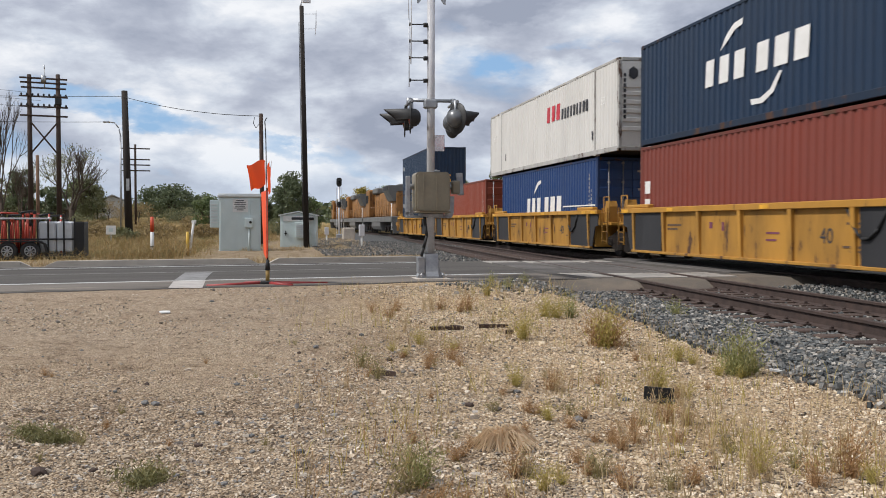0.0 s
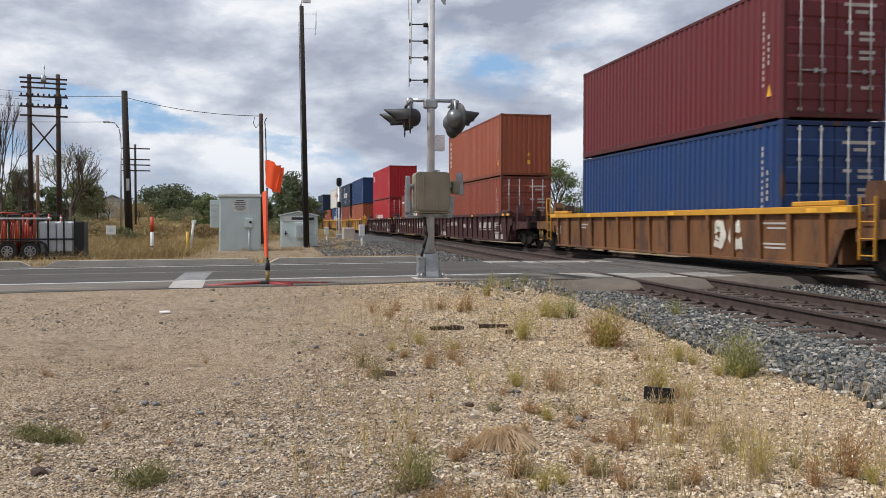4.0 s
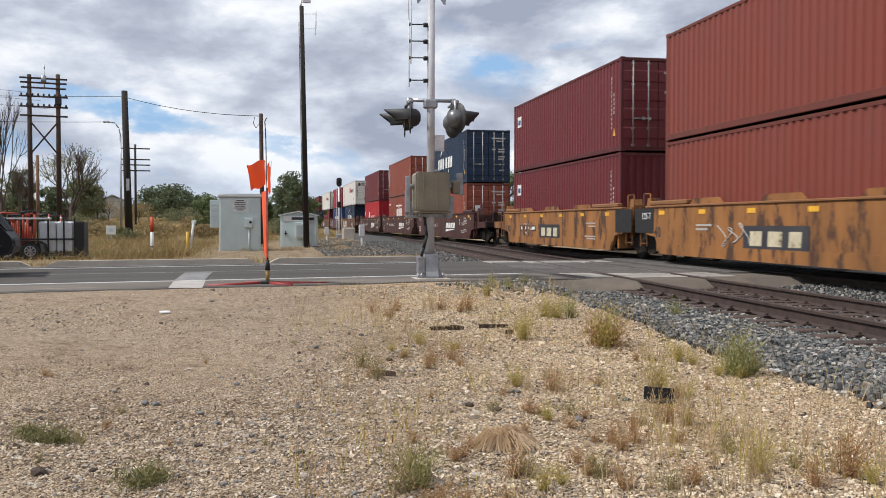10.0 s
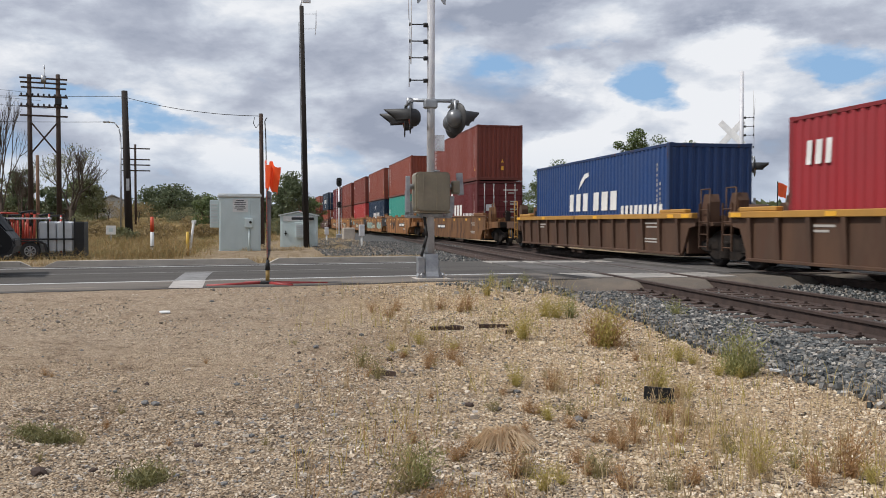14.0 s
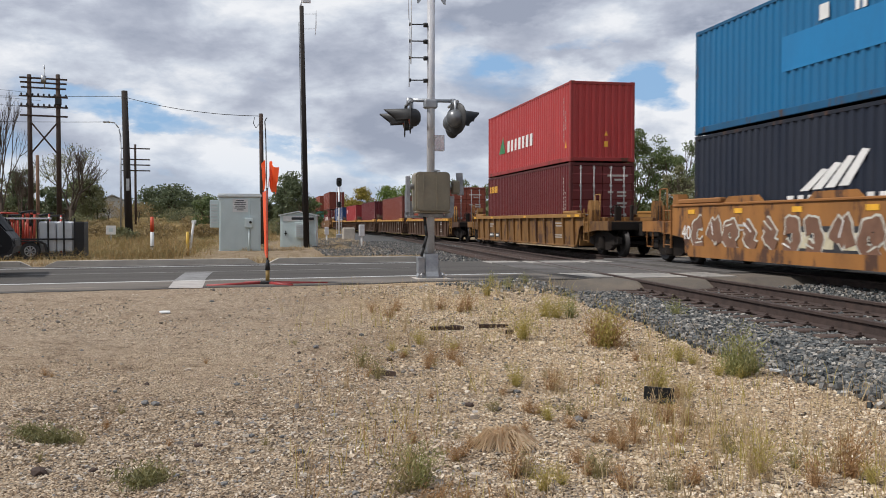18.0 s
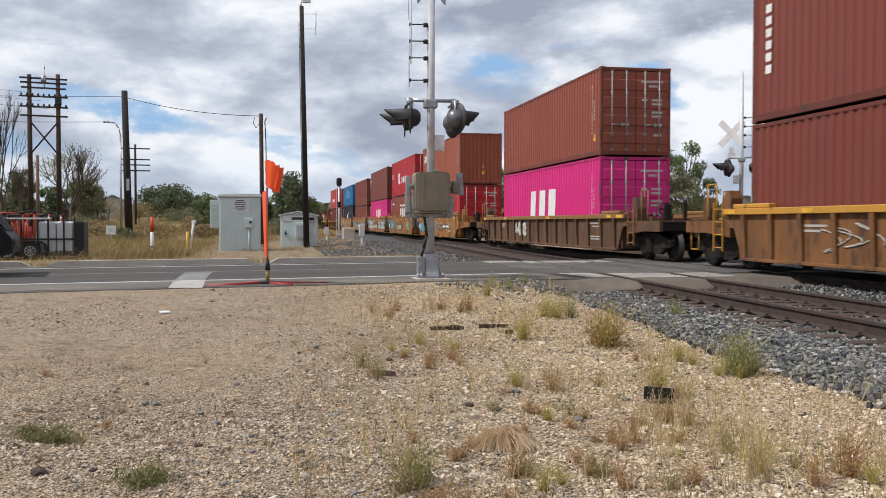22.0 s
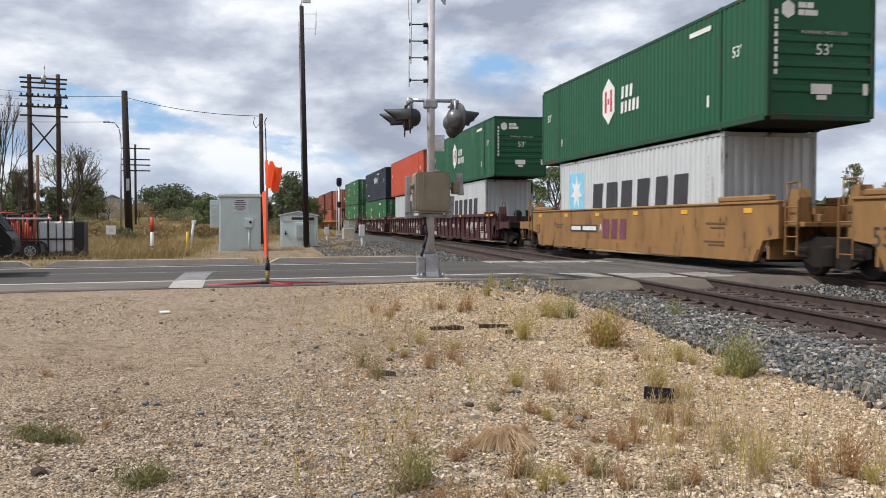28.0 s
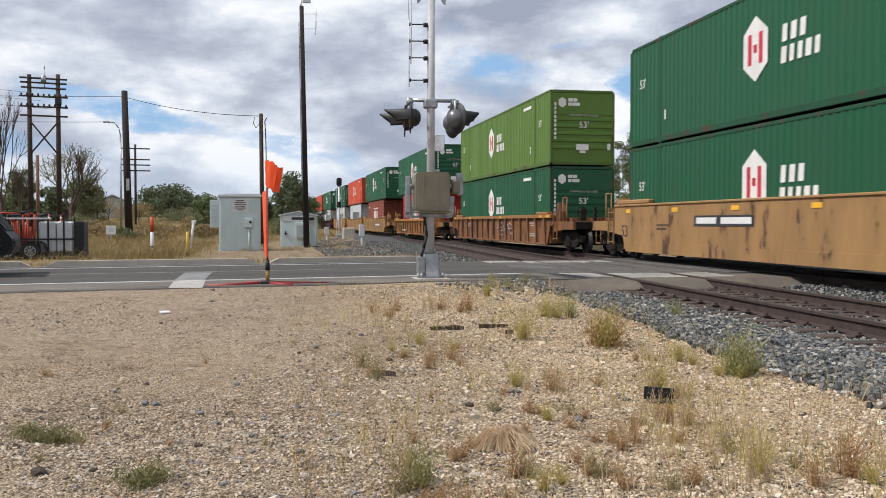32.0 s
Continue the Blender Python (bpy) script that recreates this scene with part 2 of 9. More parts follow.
class Geo:
    """Collects vertices and faces of one mesh."""

    def __init__(self):
        self.v, self.f, self.sm = [], [], []

    def add(self, verts, faces, smooth=False):
        k = len(self.v)
        self.v += [tuple(p) for p in verts]
        self.f += [tuple(i + k for i in fc) for fc in faces]
        self.sm += [smooth] * len(faces)
        return self

    def box(self, x0, x1, y0, y1, z0, z1, b=0.0):
        if b <= 0:
            v = [(x, y, z) for z in (z0, z1) for y in (y0, y1) for x in (x0, x1)]
            return self.add(v, [(0, 2, 3, 1), (4, 5, 7, 6), (0, 1, 5, 4), (2, 6, 7, 3), (0, 4, 6, 2), (1, 3, 7, 5)])
        b = min(b, abs(x1 - x0) * 0.45, abs(y1 - y0) * 0.45, abs(z1 - z0) * 0.45)
        v, key = [], {}
        for iz, z in enumerate((z0, z1)):
            for iy, y in enumerate((y0, y1)):
                for ix, x in enumerate((x0, x1)):
                    sx, sy, sz = (b if ix == 0 else -b), (b if iy == 0 else -b), (b if iz == 0 else -b)
                    for ax, p in enumerate(((x, y + sy, z + sz), (x + sx, y, z + sz), (x + sx, y + sy, z))):
                        key[ix, iy, iz, ax] = len(v)
                        v.append(p)
        f = []
        for s in (0, 1):
            for ax, order in ((0, [(s, 0, 0), (s, 1, 0), (s, 1, 1), (s, 0, 1)]), (1, [(0, s, 0), (0, s, 1), (1, s, 1), (1, s, 0)]), (2, [(0, 0, s), (1, 0, s), (1, 1, s), (0, 1, s)])):
                q = [key[(*c, ax)] for c in order]
                f.append(tuple(q if s else q[::-1]))
        for a in (0, 1):
            for c in (0, 1):
                f.append((key[a, c, 0, 0], key[a, c, 0, 1], key[a, c, 1, 1], key[a, c, 1, 0]))
                f.append((key[a, 0, c, 0], key[a, 0, c, 2], key[a, 1, c, 2], key[a, 1, c, 0]))
                f.append((key[0, a, c, 1], key[0, a, c, 2], key[1, a, c, 2], key[1, a, c, 1]))
                for d in (0, 1):
                    f.append((key[a, c, d, 0], key[a, c, d, 1], key[a, c, d, 2]))
        return self.add(v, f)

    def tube(self, p0, p1, r0, r1=None, seg=10, cap=True, smooth=True):
        r1 = r0 if r1 is None else r1
        p0, p1 = Vector(p0), Vector(p1)
        d = (p1 - p0).normalized()
        a = d.orthogonal().normalized()
        c = d.cross(a)
        v = []
        for p, r in ((p0, r0), (p1, r1)):
            v += [p + (a * math.cos(2 * math.pi * i / seg) + c * math.sin(2 * math.pi * i / seg)) * r for i in range(seg)]
        self.add(v, [(i, (i + 1) % seg, seg + (i + 1) % seg, seg + i) for i in range(seg)], smooth)
        if cap:
            k = len(self.v) - 2 * seg
            self.f += [tuple(k + i for i in range(seg))[::-1], tuple(k + seg + i for i in range(seg))]
            self.sm += [False, False]
        return self

    def path(self, pts, r, seg=6):
        for a, b in zip(pts, pts[1:]):
            self.tube(a, b, r, r, seg)
        return self

    def prism(self, poly, h0, h1, axis="x"):
        """Extrudes a polygon of (a, b) between h0 and h1 along an axis; (a, b) are (y, z), (x, z) or (x, y)."""
        put = {"x": lambda a, b, h: (h, a, b), "y": lambda a, b, h: (a, h, b), "z": lambda a, b, h: (a, b, h)}[axis]
        k = len(poly)
        v = [put(a, b, h0) for a, b in poly] + [put(a, b, h1) for a, b in poly]
        return self.add(v, [tuple(range(k))[::-1], tuple(range(k, 2 * k))] + [(i, (i + 1) % k, k + (i + 1) % k, k + i) for i in range(k)])

    def lathe(self, prof, seg=16, axis="z", at=(0, 0, 0)):
        """Turns a profile of (r, h) round an axis."""
        v = []
        for r, h in prof:
            for i in range(seg):
                a = 2 * math.pi * i / seg
                q = (r * math.cos(a), r * math.sin(a), h)
                q = {"z": q, "x": (q[2], q[0], q[1]), "y": (q[0], q[2], q[1])}[axis]
                v.append((q[0] + at[0], q[1] + at[1], q[2] + at[2]))
        return self.add(v, [(j * seg + i, j * seg + (i + 1) % seg, (j + 1) * seg + (i + 1) % seg, (j + 1) * seg + i) for j in range(len(prof) - 1) for i in range(seg)], True)

    def mesh(self, name, material=None):
        m = bpy.data.meshes.new(name)
        m.from_pydata(self.v, [], self.f)
        m.polygons.foreach_set("use_smooth", self.sm)
        bm = bmesh.new()
        bm.from_mesh(m)
        bmesh.ops.recalc_face_normals(bm, faces=bm.faces)
        bm.to_mesh(m)
        bm.free()
        if material:
            m.materials.append(material)
        return m


def part(name, geo, material, parent=None, label="", m=None):
    """Links a mesh as one object under a thing or a part. geo: a Geo or a mesh that several objects share."""
    me = geo.mesh(name) if isinstance(geo, Geo) else geo
    if not me.materials:
        me.materials.append(material)
    ob = new(name, me)
    if me.materials[0] != material:
        ob.material_slots[0].link = "OBJECT"
        ob.material_slots[0].material = material
    if parent is not None:
        ob.parent = parent
    if m is not None:
        ob.matrix_basis = m
    if label:
        ob["label"] = label
    return ob


def thing(name, label, category, m=None, group="", kind="", geo=None, material=None):
    ob = part(name, geo, material) if geo else new(name)
    if m is not None:
        ob.matrix_basis = m
    return tagged(ob, label, category, group, kind)


def big_mesh(name, verts, faces, material, smooth=False):
    """A mesh from numpy arrays; all faces have the same number of corners."""
    verts, faces = np.asarray(verts, np.float32), np.asarray(faces, np.int32)
    m = bpy.data.meshes.new(name)
    m.vertices.add(len(verts))
    m.vertices.foreach_set("co", verts.ravel())
    k = faces.shape[1]
    m.loops.add(faces.size)
    m.loops.foreach_set("vertex_index", faces.ravel())
    m.polygons.add(len(faces))
    m.polygons.foreach_set("loop_start", np.arange(0, faces.size, k, dtype=np.int32))
    m.polygons.foreach_set("use_smooth", np.full(len(faces), smooth))
    m.update(calc_edges=True)
    m.materials.append(material)
    return m


FONT_CACHE = {}


def letters(text, size):
    """A flat mesh of the text in the built-in font, in the y-z plane, read from -x; centred."""
    if (text, size) not in FONT_CACHE:
        cu = bpy.data.curves.new("text", "FONT")
        cu.body, cu.size, cu.align_x, cu.align_y, cu.extrude, cu.resolution_u = text, size, "CENTER", "CENTER", 0.003, 3
        ob = bpy.data.objects.new("text", cu)
        scene.collection.objects.link(ob)
        me = bpy.data.meshes.new_from_object(ob.evaluated_get(bpy.context.evaluated_depsgraph_get()))
        bpy.data.objects.remove(ob)
        me.transform(Matrix(((0, 0, -1, 0), (-1, 0, 0, 0), (0, 1, 0, 0), (0, 0, 0, 1))))
        me.materials.clear()
        FONT_CACHE[text, size] = me
    return FONT_CACHE[text, size]


# ---------------------------------------------------------------- the line of the tracks
BEND = 0.000146


def rail_at(s, off=0.0):
    """Place and heading (degrees) on the main track, s metres past the point abreast of (., 15), off metres to its right."""
    th = BEND * s if s > 0 else 0.0
    x = 11.717 - ((1 - math.cos(th)) / BEND if s > 0 else 0.0)
    y = 15 + (math.sin(th) / BEND if s > 0 else s)
    return x + off * math.cos(th), y + off * math.sin(th), math.degrees(th)


NEAR = -4.13      # the siding lies this far to the left of the main track where the road begins
ROAD_TURN = 9.9


def siding(s):
    """The siding closes in on the main track and joins it beyond the road."""
    return NEAR + 0.054 * max(-45.0, min(62.0, s))


ROAD = pose(0, 17.45, 0, 0, 0, ROAD_TURN)

# ---------------------------------------------------------------- ground


def smooth(a, b, x):
    t = np.clip((x - a) / (b - a), 0, 1)
    return t * t * (3 - 2 * t)


def ground_z(x, y):
    """Height of the ground sheet: the gravel lot falls gently from the road towards the camera."""
    x, y = np.asarray(x, float), np.asarray(y, float)
    v = y - 17.45 - 0.1745 * x
    z = -0.008 - 0.27 * smooth(-2.4, -12.5, v)
    z = np.where(v > 7.1, 0.035 * smooth(7.0, 8.5, v), z)
    rise = 1.6 * smooth(42, 115, y) * np.maximum(smooth(3, -4, x), smooth(19, 30, x)) + 0.9 * smooth(115, 260, y) * smooth(20, 30, np.abs(x - 11))
    z = z + rise
    under_road = smooth(-1.85, -1.6, v) * (1 - smooth(6.7, 6.9, v))
    z = z * (1 - under_road) - 0.07 * under_road
    under_track = smooth(4.5, 5.6, x) * (1 - smooth(13.8, 15.0, x)) * (np.abs(y) < 120)
    return z - 0.36 * under_track


def make_ground():
    def axis(lo, hi, step, far):
        core = list(np.arange(lo, hi + 1e-6, step))
        out, d = [], step
        p = hi
        while p < far:
            d *= 1.25
            p += d
            out.append(p)
        back, d, p = [], step, lo
        while p > -far:
            d *= 1.25
            p -= d
            back.append(p)
        return np.array(back[::-1] + core + out)
    xs, ys = axis(-7, 6.5, 0.11, 3200), axis(1.5, 26, 0.14, 3200)
    X, Y = np.meshgrid(xs, ys)
    Z = ground_z(X, Y)
    near = (np.abs(X) < 9) & (Y > 0) & (Y < 15.3)
    rel = np.zeros_like(Z)
    for j in range(len(ys)):
        for i in range(len(xs)):
            if near[j, i]:
                q = Vector((xs[i], ys[j], 0))
                rel[j, i] = 0.05 * noise.noise(q * 0.55) + 0.024 * noise.noise(q * 2.3) + 0.016 * noise.noise(q * 6.1)
            elif 26 < ys[j] < 400:
                rel[j, i] = 0.12 * noise.noise(Vector((xs[i], ys[j], 0)) * 0.15) * min(1, (ys[j] - 26) / 20)
    Z = Z + rel * np.where(near, smooth(15.4, 14.2, Y - 0.17 * X), 1)
    n0, n1 = len(xs), len(ys)
    idx = np.arange(n0 * n1).reshape(n1, n0)
    F = np.stack([idx[:-1, :-1], idx[:-1, 1:], idx[1:, 1:], idx[1:, :-1]], -1).reshape(-1, 4)
    me = big_mesh("ground", np.stack([X, Y, Z], -1).reshape(-1, 3), F, ground_mat(), True)
    ob = new("ground", me)
    tagged(ob, "tan gravel lot with dry grass field beyond the road", "ground", kind="structure")


def ground_mat():
    m = bpy.data.materials.new("gravel, sand and dry grass ground")
    m.use_nodes = True
    n, l = m.node_tree.nodes, m.node_tree.links
    b = n["Principled BSDF"]
    b.inputs["Roughness"].default_value = 0.95
    b.inputs["Specular IOR Level"].default_value = 0.15
    tc = n.new("ShaderNodeTexCoord")
    P = tc.outputs["Object"]

    def nz(scale, detail=6, rough=0.6):
        t = n.new("ShaderNodeTexNoise")
        t.inputs["Scale"].default_value, t.inputs["Detail"].default_value, t.inputs["Roughness"].default_value = scale, detail, rough
        l.new(P, t.inputs["Vector"])
        return t.outputs["Fac"]

    def mth(op, a, c):
        x = n.new("ShaderNodeMath")
        x.operation = op
        for i, v in enumerate((a, c)):
            if isinstance(v, (int, float)):
                x.inputs[i].default_value = v
            else:
                l.new(v, x.inputs[i])
        return x.outputs[0]

    def ramp(fac, stops):
        r = n.new("ShaderNodeValToRGB")
        e = r.color_ramp.elements
        for i, (p, c) in enumerate(stops):
            el = e[i] if i < 2 else e.new(p)
            el.position, el.color = p, (*c, 1)
        l.new(fac, r.inputs[0])
        return r.outputs[0]

    def mixc(fac, a, c, blend="MIX"):
        x = n.new("ShaderNodeMix")
        x.data_type, x.blend_type = "RGBA", blend
        for sock, v in ((x.inputs["Factor"], fac), (x.inputs[6], a), (x.inputs[7], c)):
            if isinstance(v, (int, float)):
                sock.default_value = v
            elif isinstance(v, tuple):
                sock.default_value = (*v, 1)
            else:
                l.new(v, sock)
        return x.outputs[2]

    def rng(fac, a, c):
        r = n.new("ShaderNodeMapRange")
        r.inputs[1].default_value, r.inputs[2].default_value = a, c
        l.new(fac, r.inputs[0])
        return r.outputs[0]

    vor = n.new("ShaderNodeTexVoronoi")
    vor.inputs["Scale"].default_value = 62
    l.new(P, vor.inputs["Vector"])
    sepc = n.new("ShaderNodeSeparateColor")
    l.new(vor.outputs["Color"], sepc.inputs[0])
    pebble = ramp(sepc.outputs[0], [(0.0, (0.13, 0.10, 0.075)), (0.25, (0.29, 0.22, 0.145)), (0.65, (0.46, 0.355, 0.24)), (0.92, (0.66, 0.55, 0.41)), (1.0, (0.19, 0.185, 0.18))])
    sand = mixc(rng(nz(7, 8, 0.7), 0.35, 0.7), (0.50, 0.38, 0.25), (0.35, 0.26, 0.165))
    lot = mixc(rng(nz(0.45, 5), 0.42, 0.60), pebble, mixc(0.42, pebble, sand))
    lot = mixc(rng(nz(0.6, 7, 0.62), 0.50, 0.66), lot, mixc(1.0, lot, (0.78, 0.75, 0.73), "MULTIPLY"))
    lot = mixc(rng(nz(1.3, 6), 0.58, 0.72), lot, mixc(1.0, lot, (0.72, 0.68, 0.66), "MULTIPLY"))
    sepl = n.new("ShaderNodeSeparateXYZ")
    l.new(P, sepl.inputs[0])
    clear = mth("MULTIPLY", rng(mth("ADD", sepl.outputs["Y"], mth("MULTIPLY", nz(0.9, 5), 5.0)), 9.6, 12.4), rng(mth("ADD", sepl.outputs["X"], mth("MULTIPLY", nz(0.7, 4), 2.0)), 2.4, 0.8))
    dusty = mixc(rng(nz(17, 8, 0.75), 0.38, 0.66), (0.58, 0.475, 0.36), (0.30, 0.235, 0.17))
    lot = mixc(mth("MULTIPLY", clear, 0.45), lot, dusty)
    fresh = rng(mth("ADD", sepl.outputs["X"], mth("MULTIPLY", mth("SUBTRACT", nz(0.7, 4), 0.5), 2.5)), 0.4, 2.4)
    lot = mixc(fresh, mixc(1.0, lot, (1.10, 1.07, 1.06), "MULTIPLY"), mixc(1.0, lot, (1.46, 1.40, 1.30), "MULTIPLY"))
    lot = mixc(rng(nz(3.1, 8, 0.72), 0.52, 0.66), lot, mixc(1.0, lot, (0.66, 0.63, 0.61), "MULTIPLY"))
    lot = mixc(rng(nz(11, 8, 0.75), 0.52, 0.62), lot, mixc(1.0, lot, (0.70, 0.67, 0.65), "MULTIPLY"))
    grass = ramp(nz(0.22, 9, 0.75), [(0.30, (0.09, 0.088, 0.032)), (0.45, (0.21, 0.15, 0.06)), (0.60, (0.30, 0.21, 0.085)), (0.75, (0.40, 0.30, 0.15))])
    verge = mixc(rng(nz(2.2, 8, 0.7), 0.4, 0.62), (0.42, 0.33, 0.23), (0.24, 0.17, 0.095))
    sep = n.new("ShaderNodeSeparateXYZ")
    l.new(P, sep.inputs[0])
    v = mth("SUBTRACT", sep.outputs["Y"], mth("MULTIPLY", sep.outputs["X"], 0.1745))
    wob = mth("MULTIPLY", mth("SUBTRACT", nz(0.8, 4), 0.5), 3.0)
    beyond = rng(mth("ADD", v, mth("MULTIPLY", wob, 0.2)), 22.0, 23.0)
    gx = rng(mth("ADD", sep.outputs["X"], wob), -1.6, -3.4)
    grassy = mth("MAXIMUM", mth("MULTIPLY", gx, rng(mth("ADD", v, wob), 26.0, 28.0)), rng(mth("ADD", v, wob), 62.0, 75.0))
    right = rng(mth("ADD", sep.outputs["X"], wob), 14.5, 17.0)
    far = mixc(mth("MAXIMUM", grassy, right), verge, grass)
    col = mixc(beyond, lot, far)
    l.new(col, b.inputs["Base Color"])
    bp = n.new("ShaderNodeBump")
    bp.inputs["Strength"].default_value, bp.inputs["Distance"].default_value = 1.0, 0.045
    h = mth("ADD", mth("ADD", mth("MULTIPLY", vor.outputs["Distance"], -0.7), mth("MULTIPLY", nz(25, 6, 0.7), 0.6)), mth("MULTIPLY", nz(6.5, 7, 0.6), 1.5))
    l.new(h, bp.inputs["Height"])
    l.new(bp.outputs[0], b.inputs["Normal"])
    return m


make_ground()

M["lotstone"] = stone_mat("mixed tan pebbles", [(0.06, 0.05, 0.042), (0.27, 0.205, 0.14), (0.50, 0.385, 0.265), (0.34, 0.27, 0.19), (0.53, 0.42, 0.30), (0.17, 0.155, 0.14), (0.40, 0.31, 0.215), (0.66, 0.56, 0.44), (0.24, 0.235, 0.23)])
M["palestone"] = stone_mat("pale cream pebbles", [(0.06, 0.05, 0.042), (0.34, 0.26, 0.17), (0.60, 0.475, 0.325), (0.72, 0.59, 0.42), (0.16, 0.13, 0.10), (0.50, 0.39, 0.27), (0.78, 0.69, 0.55)])
M["ballast"] = stone_mat("grey crushed ballast", [(0.022, 0.026, 0.028), (0.075, 0.083, 0.085), (0.17, 0.172, 0.165), (0.035, 0.040, 0.042), (0.42, 0.39, 0.345), (0.095, 0.100, 0.102), (0.26, 0.22, 0.175)])
M["darkstone"] = mat("grey slate stone", (0.105, 0.108, 0.112), (0.19, 0.185, 0.175), 0.85, 0, 14, 60, 0.5, 0.3, 0.3)
M["bed"] = mat("ballast bed", (0.050, 0.053, 0.055), (0.095, 0.092, 0.086), 0.95, 0, 2.0, 28, 1.0, 0.55, 0.0, (1, 1, 1), (0.06, 0.06, 0.065), 0.55, 22, 0.04)


def stones(name, pts, sizes, material, flat=0.6, seed=1):
    """Many irregular stones, each a jittered box of six faces."""
    rs = np.random.RandomState(seed)
    k = len(pts)
    cube = np.array([(x, y, z) for z in (-1, 1) for y in (-1, 1) for x in (-1, 1)], float) * 0.5
    q = cube[None] * (1 + rs.uniform(-0.38, 0.38, (k, 8, 3)))
    q[:, :, 2] *= flat
    q *= sizes[:, None, None] * rs.uniform(0.7, 1.3, (k, 1, 3))
    tilt = rs.uniform(-0.6, 0.6, k)
    c, s = np.cos(tilt)[:, None], np.sin(tilt)[:, None]
    q[:, :, 0], q[:, :, 2] = q[:, :, 0] * c - q[:, :, 2] * s, q[:, :, 0] * s + q[:, :, 2] * c
    a = rs.uniform(0, 6.283, k)
    c, s = np.cos(a)[:, None], np.sin(a)[:, None]
    q[:, :, 0], q[:, :, 1] = q[:, :, 0] * c - q[:, :, 1] * s, q[:, :, 0] * s + q[:, :, 1] * c
    q += np.asarray(pts)[:, None, :]
    f = np.array([(0, 2, 3, 1), (4, 5, 7, 6), (0, 1, 5, 4), (2, 6, 7, 3), (0, 4, 6, 2), (1, 3, 7, 5)])
    F = (f[None] + 8 * np.arange(k)[:, None, None]).reshape(-1, 4)
    return new(name, big_mesh(name, q.reshape(-1, 3), F, material))


def lot_height(x, y):
    """The lot's surface with its unevenness, for what lies on it."""
    q = Vector((x, y, 0))
    r = 0.05 * noise.noise(q * 0.55) + 0.024 * noise.noise(q * 2.3) + 0.016 * noise.noise(q * 6.1)
    return float(ground_z(x, y)) + r * float(smooth(15.4, 14.2, y - 0.17 * x)) * (1 if abs(x) < 9 and 0 < y < 15.3 else 0)


def make_pebbles():
    rs = np.random.RandomState(4)
    pts, size = [], []
    while len(pts) < 118000:
        y = 2.6 + 12.6 * rs.rand() ** 2.1
        x = rs.uniform(-0.36 * y - 0.5, min(0.85 * y + 0.6, 5.0))
        if y - 0.1745 * x > 15.3 or (x > 4.6 and rs.rand() < 0.7):
            continue
        dens = noise.noise(Vector((x * 0.6, y * 0.6, 4)))
        if rs.rand() > 0.50 + 1.3 * dens + 0.11 * x:
            continue
        clear = min(1, max(0, (y + 5 * noise.noise(Vector((x * 0.5, y * 0.5, 9))) - 7.5) / 3)) * min(1, max(0, (2.0 - x) / 1.4))
        if rs.rand() < 0.72 * clear:
            continue
        s = 0.0040 + 0.0070 * rs.rand() ** 2.0 + (0.018 * rs.rand() if rs.rand() < 0.018 else 0) + 0.00025 * y
        pts.append((x, y, lot_height(x, y) + s * 0.12))
        size.append(s * 1.5)
    pts, size = np.array(pts), np.array(size)
    fresh = pts[:, 0] + rs.normal(0, 0.7, len(pts)) > 1.5
    tagged(stones("gravel", pts[~fresh], size[~fresh], M["lotstone"], 0.65, 5), "loose tan and grey pebbles strewn on the lot", "gravel", kind="stuff")
    tagged(stones("gravel", pts[fresh], size[fresh], M["palestone"], 0.65, 6), "loose pale cream pebbles beside the ballast", "gravel", kind="stuff")


make_pebbles()

# ---------------------------------------------------------------- road


